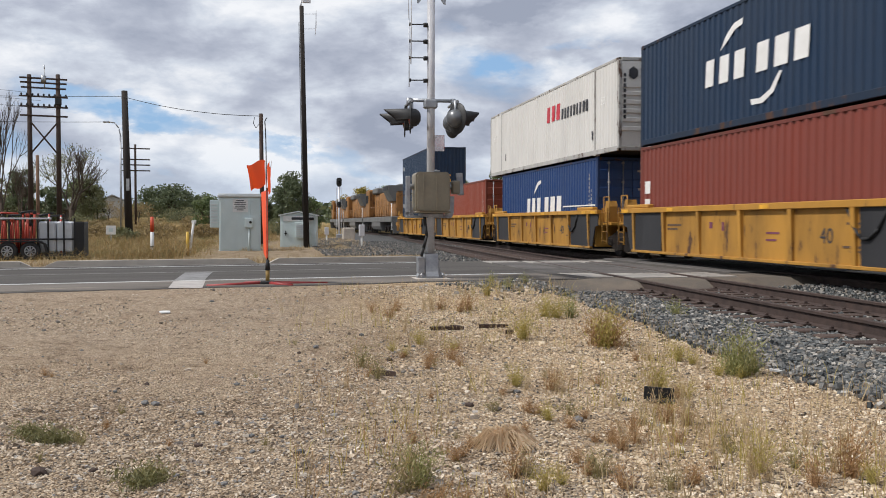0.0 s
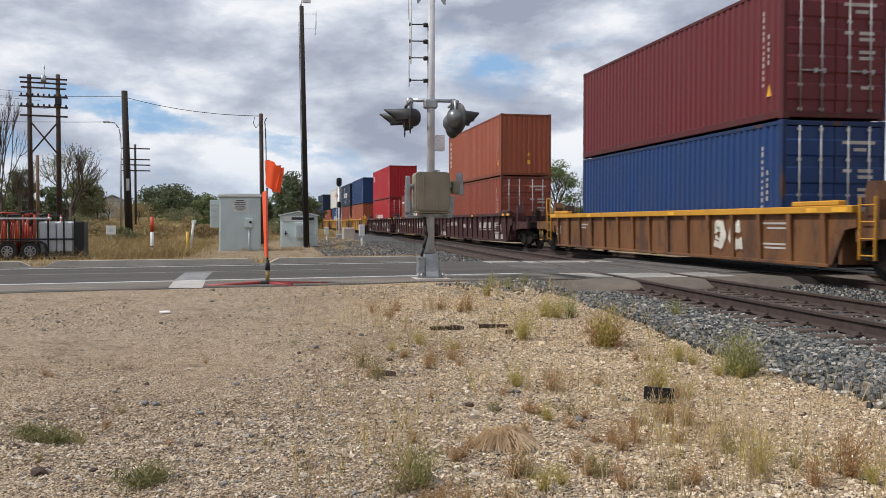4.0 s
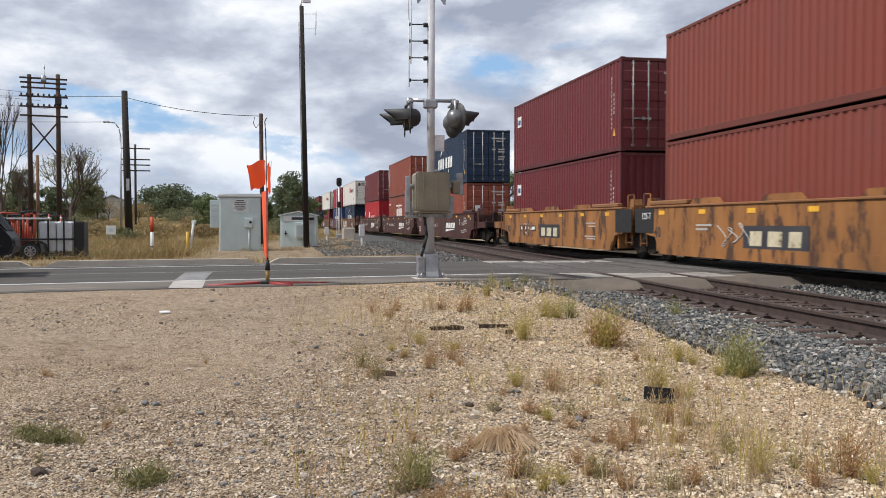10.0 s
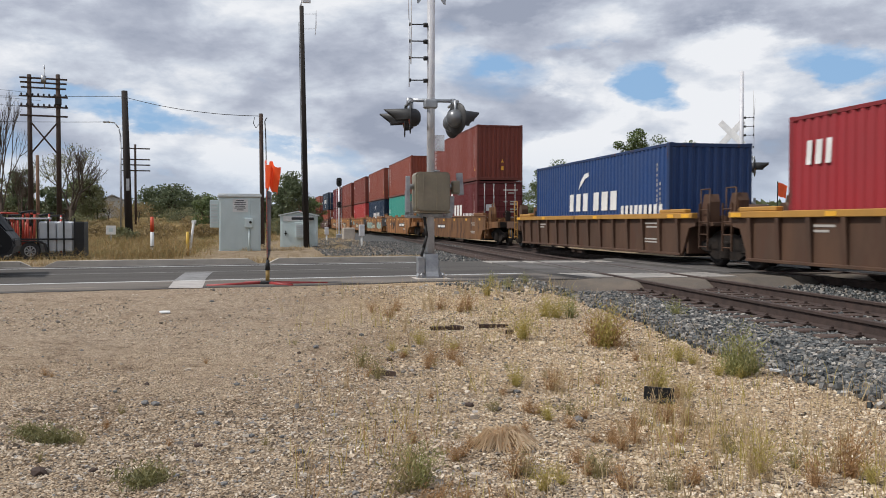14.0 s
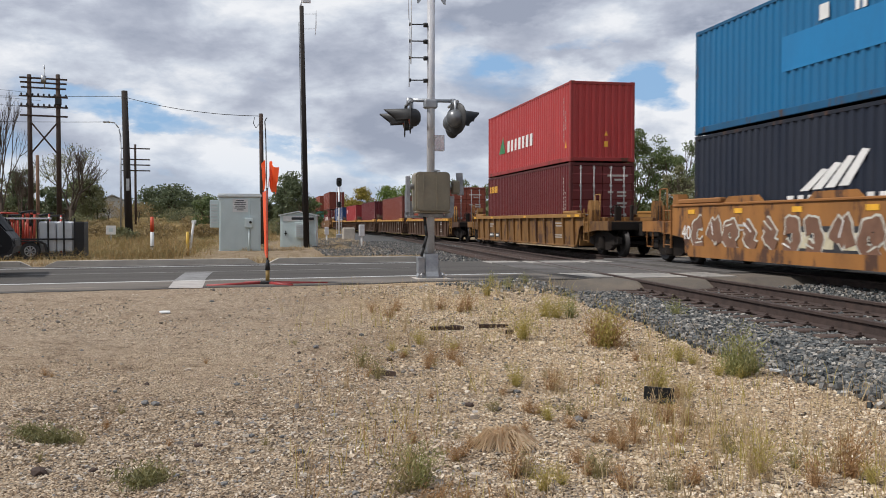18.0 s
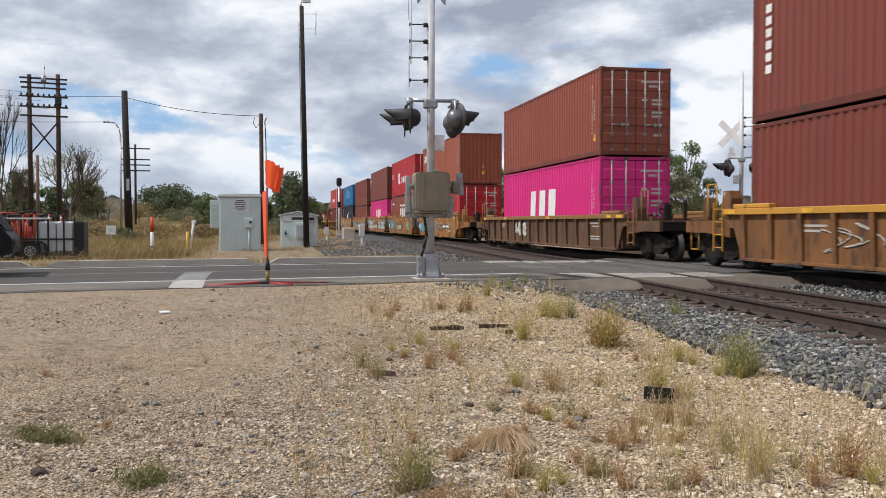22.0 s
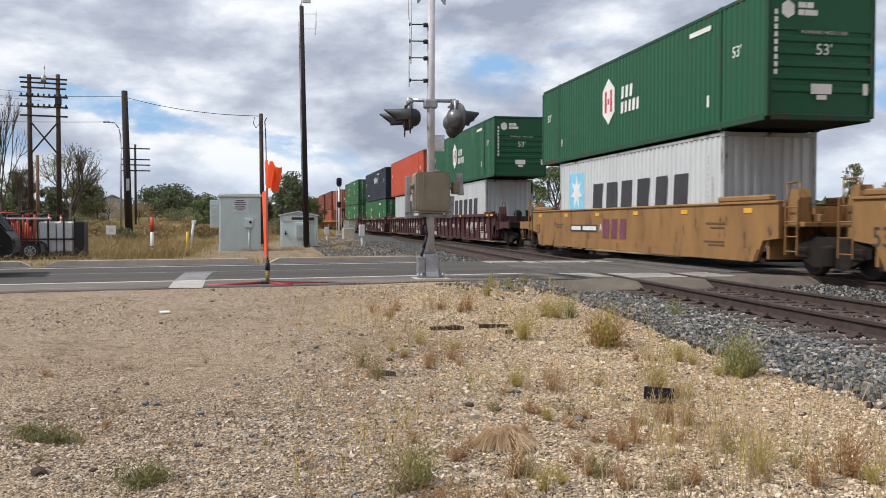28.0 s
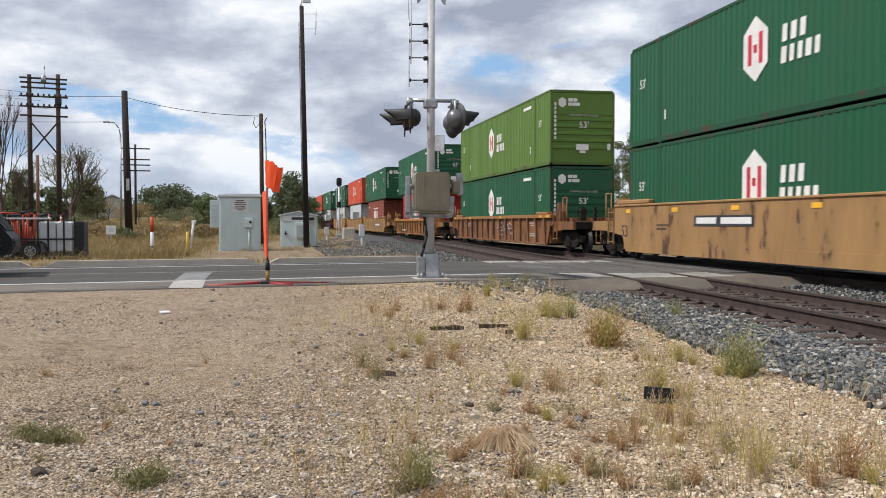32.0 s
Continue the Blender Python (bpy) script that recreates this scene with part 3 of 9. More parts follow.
def make_road():
    def strip(name, u0, u1, v0, v1, z0, z1, material, label="", step=4.0, jag=0.0, seed=3):
        rs = np.random.RandomState(seed)
        us = np.arange(u0, u1 + 0.01, step) if abs(u1 - u0) > step else np.array([u0, u1])
        us = np.append(us[us < u1 - 0.01], u1)
        g = Geo()
        for i, u in enumerate(us):
            j = rs.uniform(-jag, jag)
            g.v += [(u, v0 + j, z1), (u, v1, z1), (u, v0 + j, z0), (u, v1, z0)]
        for i in range(len(us) - 1):
            k = 4 * i
            g.f += [(k, k + 4, k + 5, k + 1), (k, k + 2, k + 6, k + 4), (k + 1, k + 5, k + 7, k + 3)]
            g.sm += [False] * 3
        k = 4 * (len(us) - 1)
        g.f += [(0, 1, 3, 2), (k, k + 2, k + 3, k + 1)]
        g.sm += [False] * 2
        ob = part(name, g, material)
        ob.matrix_basis = ROAD
        tagged(ob, label, kind="structure")
        return ob

    strip("road", -300, 6.05, -1.95, 6.55, -0.09, 0.0, M["asphalt"], "worn grey two-lane asphalt road", 0.5, 0.10)
    strip("road", 13.6, 300, -1.95, 6.55, -0.09, 0.0, M["asphalt"], "worn grey two-lane asphalt road beyond the tracks", 4)
    strip("road", 6.05, 13.6, -1.2, 6.55, -0.14, -0.03, M["asphalt"], "patched asphalt between the crossing slabs", 0.5)
    apron = Geo()
    for i in range(30):
        u = 4.2 + i * 0.36
        j = 0.12 * math.sin(i * 2.1) + 0.08 * math.sin(i * 5.3)
        w = max(0.0, min(1.0, (u - 5.2) / 1.4))
        apron.v += [(u, -1.2 if u > 6.05 else -1.94, -0.004 if u < 6.05 else -0.034), (u, -2.15 - 0.42 * w - j, -0.10 + 0.07 * w), (u, -2.6 - 0.5 * w - j, -0.24)]
    for i in range(29):
        k = 3 * i
        apron.f += [(k, k + 1, k + 4, k + 3), (k + 1, k + 2, k + 5, k + 4)]
        apron.sm += [True, True]
    ap = part("road", apron, mat("broken asphalt edge", (0.095, 0.082, 0.068), (0.16, 0.13, 0.10), 0.95, 0, 1.6, 50, 0.5, 0.3, 0.0))
    ap.matrix_basis = ROAD
    tagged(ap, "broken asphalt apron sloping to the ballast", kind="structure")
    strip("road_shoulder", -300, 5.6, -1.75, -0.10, 0.001, 0.004, mat("dusty asphalt", (0.185, 0.163, 0.140), (0.12, 0.108, 0.096), 0.95, 0, 1.4, 90, 0.3, 0.26, 0.0, (0.25, 1, 1), (0.26, 0.22, 0.175), 0.60, 1.6, spec=0.15), "dusty asphalt shoulder beside the gravel lot", 0.4, 0.16, 9)
    strip("road_line", -300, 5.3, -0.06, 0.07, 0.001, 0.005, M["roadpaint"], "white edge line on the road")
    strip("road_line", -300, 5.0, 5.62, 5.74, 0.001, 0.005, M["roadpaint"], "white far edge line on the road")
    M["faded"] = mat("faded road paint", (0.22, 0.21, 0.19), (0.14, 0.135, 0.13), 0.8, 0, 2, 60, 0.1)
    strip("road_line", -300, 3.8, 2.95, 3.07, 0.001, 0.004, M["faded"], "faded centre line")
    for y0, y1, xa, xb, m_, lab in ((15.30, 17.18, -1.695, -1.80, mat("dusty white paint", (0.40, 0.375, 0.345), (0.30, 0.28, 0.26), 0.8, 0, 3, 60, 0.1), "dusty white stop bar across the lane"), (17.32, 20.0, -1.81, -1.86, mat("worn stop bar paint", (0.25, 0.245, 0.24), (0.16, 0.155, 0.15), 0.8, 0, 3, 60, 0.1), "worn far half of the stop bar")):
        bar = part("road_line", Geo().prism([(xa, y0), (xa + 0.55, y0 - 0.1), (xb + 0.57, y1 - 0.1), (xb, y1)], 0.002, 0.007, "z"), m_)
        tagged(bar, lab, kind="structure")
    kerb = M["concrete"]
    g_z = 0.14
    for u0, u1 in ((-300, -4.95), (-4.12, 0.50), (1.32, 5.3)):
        strip("kerb", u0, u1, 6.56, 6.74, -0.08, g_z, kerb, "pale concrete kerb", 3)
    for u0, u1, za, zb in ((-4.95, -4.72, g_z, 0.02), (-4.40, -4.12, 0.02, g_z), (0.50, 0.74, g_z, 0.02), (1.06, 1.32, 0.02, g_z)):
        g = Geo().prism([(u0, -0.08), (u1, -0.08), (u1, zb), (u0, za)], 6.56, 6.74, "y")
        ob = part("kerb", g, kerb)
        ob.matrix_basis = ROAD
        tagged(ob, "dropped end of the concrete kerb", kind="structure")
    strip("gutter", -300, 5.3, 6.1, 6.555, 0.002, 0.008, mat("gutter concrete", (0.15, 0.135, 0.118), (0.11, 0.10, 0.09), 0.9, 0, 2, 60, 0.2), "concrete gutter pan along the kerb")


make_road()

# ---------------------------------------------------------------- tracks


def strip_along(name, prof, s0, s1, step, material, off=0.0, closed=False):
    """Sweeps a profile of (x, z) along the track."""
    ss = np.arange(s0, s1 + 0.01, step)
    V, F = [], []
    k = len(prof)
    for s in ss:
        x, y, h = rail_at(float(s), 0)
        c, sn = math.cos(radians(h)), math.sin(radians(h))
        o = off if isinstance(off, float) else off(float(s))
        V += [(x + (o + px) * c, y + (o + px) * sn, pz) for px, pz in prof]
    m = k if closed else k - 1
    for j in range(len(ss) - 1):
        for i in range(m):
            a, b = j * k + i, j * k + (i + 1) % k
            F.append((a, b, b + k, a + k))
    return big_mesh(name, V, F, material)


def make_tracks():
    bed = [(-7.25, -0.34), (-6.75, -0.27), (-6.3, -0.235), (-5.6, -0.235), (-2.9, -0.235), (-2.3, -0.24), (-1.3, -0.185), (1.3, -0.185), (1.9, -0.23), (2.9, -0.42)]
    near_bed = new("ballast_bed", strip_along("ballast_bed", bed, -900, 2.6, 2.01, M["bed"]))
    tagged(near_bed, "grey crushed stone ballast bed under the tracks", kind="structure")
    far_bed = new("ballast_bed", strip_along("ballast_bed", bed, 9.6, 640, 4, M["bed"]))
    tagged(far_bed, "grey ballast bed beyond the road", kind="structure")
    rail_prof = [(-0.075, -0.18), (0.075, -0.18), (0.07, -0.165), (0.012, -0.15), (0.009, -0.05), (0.036, -0.038), (0.036, -0.006), (0.028, 0.0), (-0.028, 0.0), (-0.036, -0.006), (-0.036, -0.038), (-0.009, -0.05), (-0.012, -0.15), (-0.07, -0.165)]
    tie = Geo().box(-1.3, 1.3, -0.115, 0.115, -0.36, -0.172, 0.012).mesh("tie", M["tie"])
    spike = Geo().box(-0.022, 0.022, -0.018, 0.018, -0.17, -0.128, 0.006).mesh("spike", M["rail"])
    plate = Geo().box(-0.17, 0.17, -0.09, 0.09, -0.176, -0.158, 0.004).mesh("tie_plate", M["rail"])
    for name, off, label in (("siding_track", siding, "rusty siding track on weathered timber ties"), ("main_track", 0.0, "main line track on weathered timber ties")):
        t = tagged(new(name), label, "railway track", kind="structure")
        for e in (-0.7525, 0.7525):
            if off:
                part("rail", strip_along("rail", rail_prof, -905, 58, 9, M["rail"], lambda q, e=e: siding(q) + e, True), M["rail"], t)
                continue
            for s0, s1, st in ((-900, 300, 10), (300, 640, 10)):
                part("rail", strip_along("rail", rail_prof, s0, s1, st, M["rail"], off + e, True), M["rail"], t)
        for a, b in ((-14.0, 0.9), (9.8, 30.0 if off else 62.0)):
            s = a
            while s < b:
                o = off(s) if off else 0.0
                x, y, h = rail_at(s, o)
                h -= 3.1 if off else 0.0
                part("tie", tie, M["tie"], t, m=pose(x, y, 0.0, 0, 0, h + random.uniform(-0.8, 0.8)))
                if -8 < s < 1 and off:
                    for e in (-0.7525, 0.7525):
                        px, py, _ = rail_at(s, o + e)
                        part("tie_plate", plate, M["rail"], t, m=pose(px, py, 0.0, 0, 0, h))
                        for f in (-0.105, 0.105):
                            part("spike", spike, M["rail"], t, m=pose(px + f, py + 0.04 * (1 if f > 0 else -1), 0.0, 0, 0, h))
                s += 0.52 + random.uniform(-0.03, 0.03)

    # ballast stones on the shoulders and between the rails
    rs = np.random.RandomState(8)
    bx = np.array([p[0] for p in bed])
    bz = np.array([p[1] for p in bed])
    pts, size = [], []
    for k, (x0, x1, y0, y1) in ((40000, (4.35, 6.45, 2.8, 16.3)), (7000, (6.7, 8.0, 6.0, 16.4)), (5500, (8.15, 10.9, 8.5, 16.2)), (9500, (4.6, 10.0, 25.0, 62.0)), (4200, (1.6, 4.8, 27.5, 58.0))):
        for _ in range(k):
            y = y0 + (y1 - y0) * rs.rand() ** 1.5
            x = rs.uniform(x0, x1)
            if x < 4.75 and y < 17 and rs.rand() > (x - 4.2) / 0.7 + 0.35 * noise.noise(Vector((y * 0.7, 0, 0))):
                continue
            z = float(np.interp(x - 11.717, bx, bz)) if x > 4.45 else float(ground_z(x, y)) + (0.03 if y > 20 else -0.02)
            if x < 4.9 and y < 17:
                z = max(z, lot_height(x, y))
            s = rs.uniform(0.015, 0.044)
            pts.append((x, y, z + s * 0.2 + rs.uniform(0, 0.03)))
            size.append(s * 0.98)
    # a patch of ballast spilled round the signal's foot
    for _ in range(900):
        x, y = rs.normal(4.0, 0.6), rs.normal(15.6, 0.9)
        if y - 0.1745 * x < 15.0 and y > 10.5:
            pts.append((x, y, lot_height(x, y) + 0.01))
            size.append(rs.uniform(0.03, 0.06))
    tagged(stones("ballast_stones", np.array(pts), np.array(size), M["ballast"], 0.95, 9), "loose grey crushed ballast stones", "ballast", kind="stuff")

    # crossing slabs
    cross = tagged(new("crossing"), "concrete and asphalt crossing slabs between the rails", "road crossing", kind="structure")
    pale, dark = mat("worn slab concrete", (0.36, 0.335, 0.30), (0.25, 0.235, 0.21), 0.9, 0, 1.6, 60, 0.25, 0.2, 0.08, (1, 1, 1), (0.14, 0.13, 0.12), 0.58, 1.5), mat("tyre-darkened concrete", (0.11, 0.10, 0.092), (0.07, 0.065, 0.06), 0.9, 0, 1.2, 60, 0.2, 0.2, 0.12)
    for off in (NEAR, 0.0):
        for c0, c1, in ((-1.75, -0.83), (-0.66, 0.66), (0.83, 1.75)):
            xm = 11.717 + off + (c0 + c1) / 2 + (0.05 if off else 0.0)
            ya = 16.86 + (0.28 if c0 < -1 else 0.0) if off else 17.45 + 0.1745 * xm - 1.0
            cuts = (0, 1.4, 3.3, 5.2, 6.6, 7.7)
            for i in range(5):
                y0, y1 = ya + cuts[i], ya + cuts[i + 1] - 0.02
                g = Geo().box(xm - (c1 - c0) / 2, xm + (c1 - c0) / 2, y0, y1, -0.16, -0.008 + 0.004 * (i % 2), 0.012)
                part("slab", g, pale if i in (0, 4) and off else dark, cross)


make_tracks()

# ---------------------------------------------------------------- containers
SPEED = 25.66
MOVING = []        # (thing, arc place of its centre at the start)


def shift(ob, s0, z):
    """Puts a thing of the train on the main track, s0 being its place at the start."""
    ob["s0"], ob["z0"] = s0, z
    MOVING.append((ob, s0, z))
    x, y, h = rail_at(s0)
    ob.matrix_basis = pose(x, y, z, 0, 0, h)
    return ob


def corr(L, x, z0, z1, pitch, depth, sgn, axis="y"):
    """A corrugated wall along y (or x) whose outer face lies at x and dips inwards."""
    g, n = Geo(), max(2, round(L / pitch))
    p = L / n
    line = [(-L / 2, 0)]
    for i in range(n):
        a = -L / 2 + i * p
        line += [(a + p * 0.28, 0), (a + p * 0.42, depth), (a + p * 0.78, depth), (a + p * 0.92, 0)]
    line.append((L / 2, 0))
    v = []
    for a, d in line:
        for z in (z0, z1):
            v.append((x - sgn * d, a, z) if axis == "y" else (a, x - sgn * d, z))
    g.add(v, [(2 * i, 2 * i + 2, 2 * i + 3, 2 * i + 1) for i in range(len(line) - 1)])
    return g


BOX = {}


def box_meshes(L, W, H):
    """Meshes of one size of container, origin at the middle of its floor, made once."""
    if (L, W, H) in BOX:
        return BOX[L, W, H]
    long_ = L > 15
    w, h = W / 2, L / 2
    walls = Geo()
    for g in (corr(L - 0.26, -w + 0.006, 0.16, H - 0.07, 0.25 if long_ else 0.278, 0.022 if long_ else 0.036, -1), corr(L - 0.26, w - 0.006, 0.16, H - 0.07, 0.278, 0.036, 1)):
        walls.add(g.v, g.f)
    roof = corr(L - 0.2, H - 0.012, 0, 1, 0.21, 0.018, 1)
    roof.v = [((-w + 0.05) if q[2] == 0 else (w - 0.05), q[1], q[0]) for q in roof.v]
    frame = Geo()
    for sx in (-1, 1):
        for sy in (-1, 1):
            a, b = sorted((sx * w, sx * (w - 0.11)))
            c, d = sorted((sy * h, sy * (h - 0.15)))
            frame.box(a, b, c, d, 0.10, H - 0.10, 0.012)
        a, b = sorted((sx * w, sx * (w - 0.06)))
        frame.box(a, b, -h + 0.12, h - 0.12, 0.03, 0.19, 0.01)
        frame.box(a, b, -h + 0.12, h - 0.12, H - 0.10, H - 0.015, 0.01)
    for sy in (-1, 1):
        c, d = sorted((sy * h, sy * (h - 0.06)))
        frame.box(-w + 0.1, w - 0.1, c, d, 0.03, 0.16, 0.01)
        frame.box(-w + 0.1, w - 0.1, c, d, H - 0.12, H - 0.015, 0.01)
    if long_:
        for sy in (-1, 1):
            for sx in (-1, 1):
                a, b = sorted((sx * (w + 0.004), sx * (w - 0.06)))
                frame.box(a, b, sy * 6.0 - 0.06, sy * 6.0 + 0.06, 0.03, H - 0.01, 0.012)
    floor_ = Geo().box(-w + 0.05, w - 0.05, -h + 0.06, h - 0.06, 0.06, 0.14)
    end = corr(W - 0.2, -h + 0.012, 0.15, H - 0.1, 0.26, 0.045, -1, "x")
    line = [(-h + 0.09, 0.15), (-h + 0.05, 0.15)]
    for i in range(5):
        z = 0.62 + i * 0.27
        line += [(-h + 0.05, z), (-h + 0.012, z + 0.03), (-h + 0.012, z + 0.13), (-h + 0.05, z + 0.16)]
    line += [(-h + 0.05, H - 0.95), (-h + 0.02, H - 0.93), (-h + 0.02, H - 0.13), (-h + 0.09, H - 0.13)]
    ribs = Geo().prism(line, -w + 0.11, w - 0.11, "x")
    far_end = corr(W - 0.2, h - 0.012, 0.15, H - 0.1, 0.26, 0.045, 1, "x")
    walls.add(far_end.v, far_end.f)
    casting = Geo().box(-0.082, 0.082, -0.09, 0.09, -0.06, 0.06, 0.01)
    casting.box(-0.045, 0.045, -0.094, 0.094, -0.028, 0.028)
    prof = [(0.022, H - 0.30), (0.022, 0.0), (-0.022, 0.0)]
    for i in range(4):
        z = 0.22 + i * (H - 0.75) / 3.7
        prof += [(-0.022, z), (-0.045, z + 0.04), (-0.045, z + 0.34), (-0.022, z + 0.38)]
    door = Geo().prism(prof + [(-0.022, H - 0.30)], -0.56, 0.56, "x")
    rod = Geo().tube((0, 0, -0.02), (0, 0, H - 0.28), 0.02, seg=6)
    for z in (0.04, 0.55, 1.15, 1.9, H - 0.36):
        rod.box(-0.045, 0.045, -0.01, 0.028, z - 0.03, z + 0.03)
    handle = Geo().box(-0.02, 0.36, -0.012, 0.012, -0.018, 0.018, 0.004).box(0.30, 0.37, -0.02, 0.012, -0.05, 0.05)
    BOX[L, W, H] = {k: g.mesh(k) for k, g in dict(shell=walls, roof=roof, frame=frame, floor=floor_, end_wall=end, ribbed_end=ribs, corner_casting=casting, door=door, lock_rod=rod, door_handle=handle).items()}
    return BOX[L, W, H]


PAINT = {}


def box_paint(key):
    cols = {"navy": (0.014, 0.032, 0.066), "blue": (0.022, 0.055, 0.16), "maroon": (0.135, 0.022, 0.026), "brown": (0.195, 0.048, 0.033), "rust": (0.25, 0.062, 0.037), "orange": (0.315, 0.085, 0.043), "pinkred": (0.42, 0.052, 0.05), "red": (0.40, 0.018, 0.025), "redflat": (0.30, 0.030, 0.036), "white": (0.66, 0.64, 0.60), "teal": (0.05, 0.30, 0.24), "pink": (0.66, 0.022, 0.20), "cobalt": (0.012, 0.13, 0.28), "ink": (0.022, 0.028, 0.052), "green": (0.014, 0.095, 0.042), "emp": (0.028, 0.125, 0.044), "lime": (0.11, 0.20, 0.035), "hub_orange": (0.52, 0.075, 0.028), "grey": (0.54, 0.56, 0.56), "violet": (0.125, 0.020, 0.020), "slate": (0.016, 0.021, 0.035), "royal": (0.014, 0.042, 0.135)}
    if key not in PAINT:
        c = cols[key]
        PAINT[key] = paint("painted steel " + key, c, at=0.73 if key in ("white", "grey", "green", "lime", "emp", "hub_orange") else 0.70, dull=0.86, rough=0.45, spec=0.22)
    return PAINT[key]


def frame_paint(key):
    """The duller, rustier paint of a container's posts, rails and castings."""
    if key + " frame" not in PAINT:
        box_paint(key)
        c = PAINT[key].node_tree.nodes["Mix"].inputs[6].default_value
        PAINT[key + " frame"] = paint("worn frame paint " + key, tuple(0.72 * q + 0.004 for q in c[:3]), (0.085, 0.045, 0.03), 0.56, 0.7, 0.6)
    return PAINT[key + " frame"]


def bars_geo(rects, x=0.0, thick=0.004):
    """Flat bars in the y-z plane that face -x; rects are (y0, y1, z0, z1)."""
    g = Geo()
    for r in rects:
        if isinstance(r, list):
            g.prism(r, x - thick, x, "x")
            continue
        y0, y1, z0, z1 = r
        g.box(x - thick, x, min(y0, y1), max(y0, y1), z0, z1)
    return g


def poly_geo(polys, thick=0.004):
    g = Geo()
    for p in polys:
        g.prism(p, -thick, 0, "x")
    return g


def glyph(k, y, z, w, h):
    """A plain leaning block that stands for one sign of a brand's name, its left end, as seen from -x, at y."""
    t, q = (0.13, 0.17, 0.10, 0.18, 0.14, 0.11)[k % 6] * w, 0.08 * h
    return [[(y - t, z), (y - w + t, z), (y - w + t - q, z + h), (y - t - q, z + h)]]


def block_word(n, y, z, w, h, gap, seed=0):
    """A row of n blocks that stands for a brand's name."""
    rs = random.Random(seed)
    out = []
    for i in range(n):
        out += glyph(rs.randrange(6), y - i * (w + gap), z, w, h)
    return out


LOGO = {}


def logo(kind):
    """Parts of a side marking: (part name, mesh, material) with y to the far end, origin at the side's middle."""
    if kind in LOGO:
        return LOGO[kind]
    W_, out = M["white"], []
    swoosh = lambda y, z, s: poly_geo([[(y, z), (y - 0.25 * s, z + 0.30 * s), (y - 0.62 * s, z + 0.52 * s), (y - 1.02 * s, z + 0.56 * s), (y - 1.0 * s, z + 0.42 * s), (y - 0.66 * s, z + 0.36 * s), (y - 0.36 * s, z + 0.18 * s)]])
    if kind == "cma_mid":
        out = [("lettering", bars_geo(block_word(3, 2.28, 1.12, 0.60, 0.64, 0.10, 1) + block_word(3, -0.08, 1.12, 0.64, 0.64, 0.10, 5)), W_), ("swoosh", swoosh(1.43, 1.90, 1.0), W_), ("swoosh", poly_geo([[(0.05, 0.56), (-0.35, 0.54), (-0.75, 0.68), (-1.10, 1.02), (-1.20, 1.00), (-0.88, 0.60), (-0.45, 0.42), (0.0, 0.43)]]), W_)]
    elif kind == "cma_low":
        out = [("lettering", bars_geo(block_word(3, 2.14, 1.12, 0.60, 0.60, 0.10, 1) + block_word(3, -0.25, 1.12, 0.66, 0.60, 0.10, 5)), W_), ("swoosh", swoosh(1.12, 1.86, 1.0), W_), ("stripe", bars_geo([(-2.6, -5.9, 1.29, 1.335), (-5.86, -5.9, 0.9, 1.335)]), W_)]
    elif kind == "cma_big":
        out = [("lettering", bars_geo(block_word(3, 2.14, 1.12, 0.60, 0.60, 0.10, 1) + block_word(3, -0.25, 1.12, 0.66, 0.60, 0.10, 5)), W_), ("swoosh", swoosh(1.12, 1.86, 1.0), W_), ("small_mark", bars_geo(block_word(9, -2.7, 0.98, 0.28, 0.26, 0.06, 6)), W_)]
    elif kind == "hmm":
        out = [("lettering", bars_geo(block_word(3, 1.52, 1.05, 0.94, 0.84, 0.12, 3)), W_), ("roof_mark", poly_geo([[(1.53, 2.08), (1.53, 2.20), (0.30, 2.20), (0.0, 2.06), (-0.30, 2.20), (-1.53, 2.20), (-1.53, 2.08), (-0.25, 2.08), (0.0, 1.92), (0.25, 2.08)]]), W_), ("small_mark", bars_geo([(5.70, 5.50, 2.24, 2.38), (5.44, 5.08, 2.24, 2.38), (5.02, 4.70, 2.24, 2.38)]), W_)]
    elif kind == "hmm_slant":
        sl = lambda y: [(y, 1.0), (y - 0.27, 1.0), (y - 0.52, 1.70), (y - 0.25, 1.70)]
        out = [("lettering", poly_geo([sl(2.54), sl(1.85), sl(1.18), sl(0.72), sl(0.26), sl(-0.30), sl(-0.76), sl(-1.22)] + [[(2.12, 1.30), (1.72, 1.30), (1.66, 1.44), (2.06, 1.44)]]), W_)]
    elif kind == "hyundai":
        out = [("lettering", bars_geo(block_word(7, 2.6, 0.98, 0.46, 0.50, 0.13, 7)), W_), ("triangle_mark", poly_geo([[(4.0, 0.98), (2.95, 0.98), (3.3, 1.74)]]), PAINT.setdefault("mark_green", mat("green decal", (0.02, 0.2, 0.06), None, 0.5)))]
    elif kind == "one":
        out = [("lettering", bars_geo(block_word(3, 2.0, 0.95, 1.05, 1.05, 0.18, 9)), W_)]
    elif kind == "kline":
        out = [("lettering", bars_geo([[(2.3, 1.0), (1.35, 1.0), (1.75, 1.45), (1.35, 1.85), (2.3, 1.85)]] + block_word(4, 0.70, 1.02, 0.62, 0.46, 0.18, 11)), W_), ("side_mark", bars_geo([(5.7, 5.3, 1.5, 1.9)]), W_)]
    elif kind == "maersk":
        star = [(4.27 + 0.6 * math.sin(i * math.pi / 7) * (1 if i % 2 == 0 else 0.45), 1.78 + 0.6 * math.cos(i * math.pi / 7) * (1 if i % 2 == 0 else 0.45)) for i in range(14)]
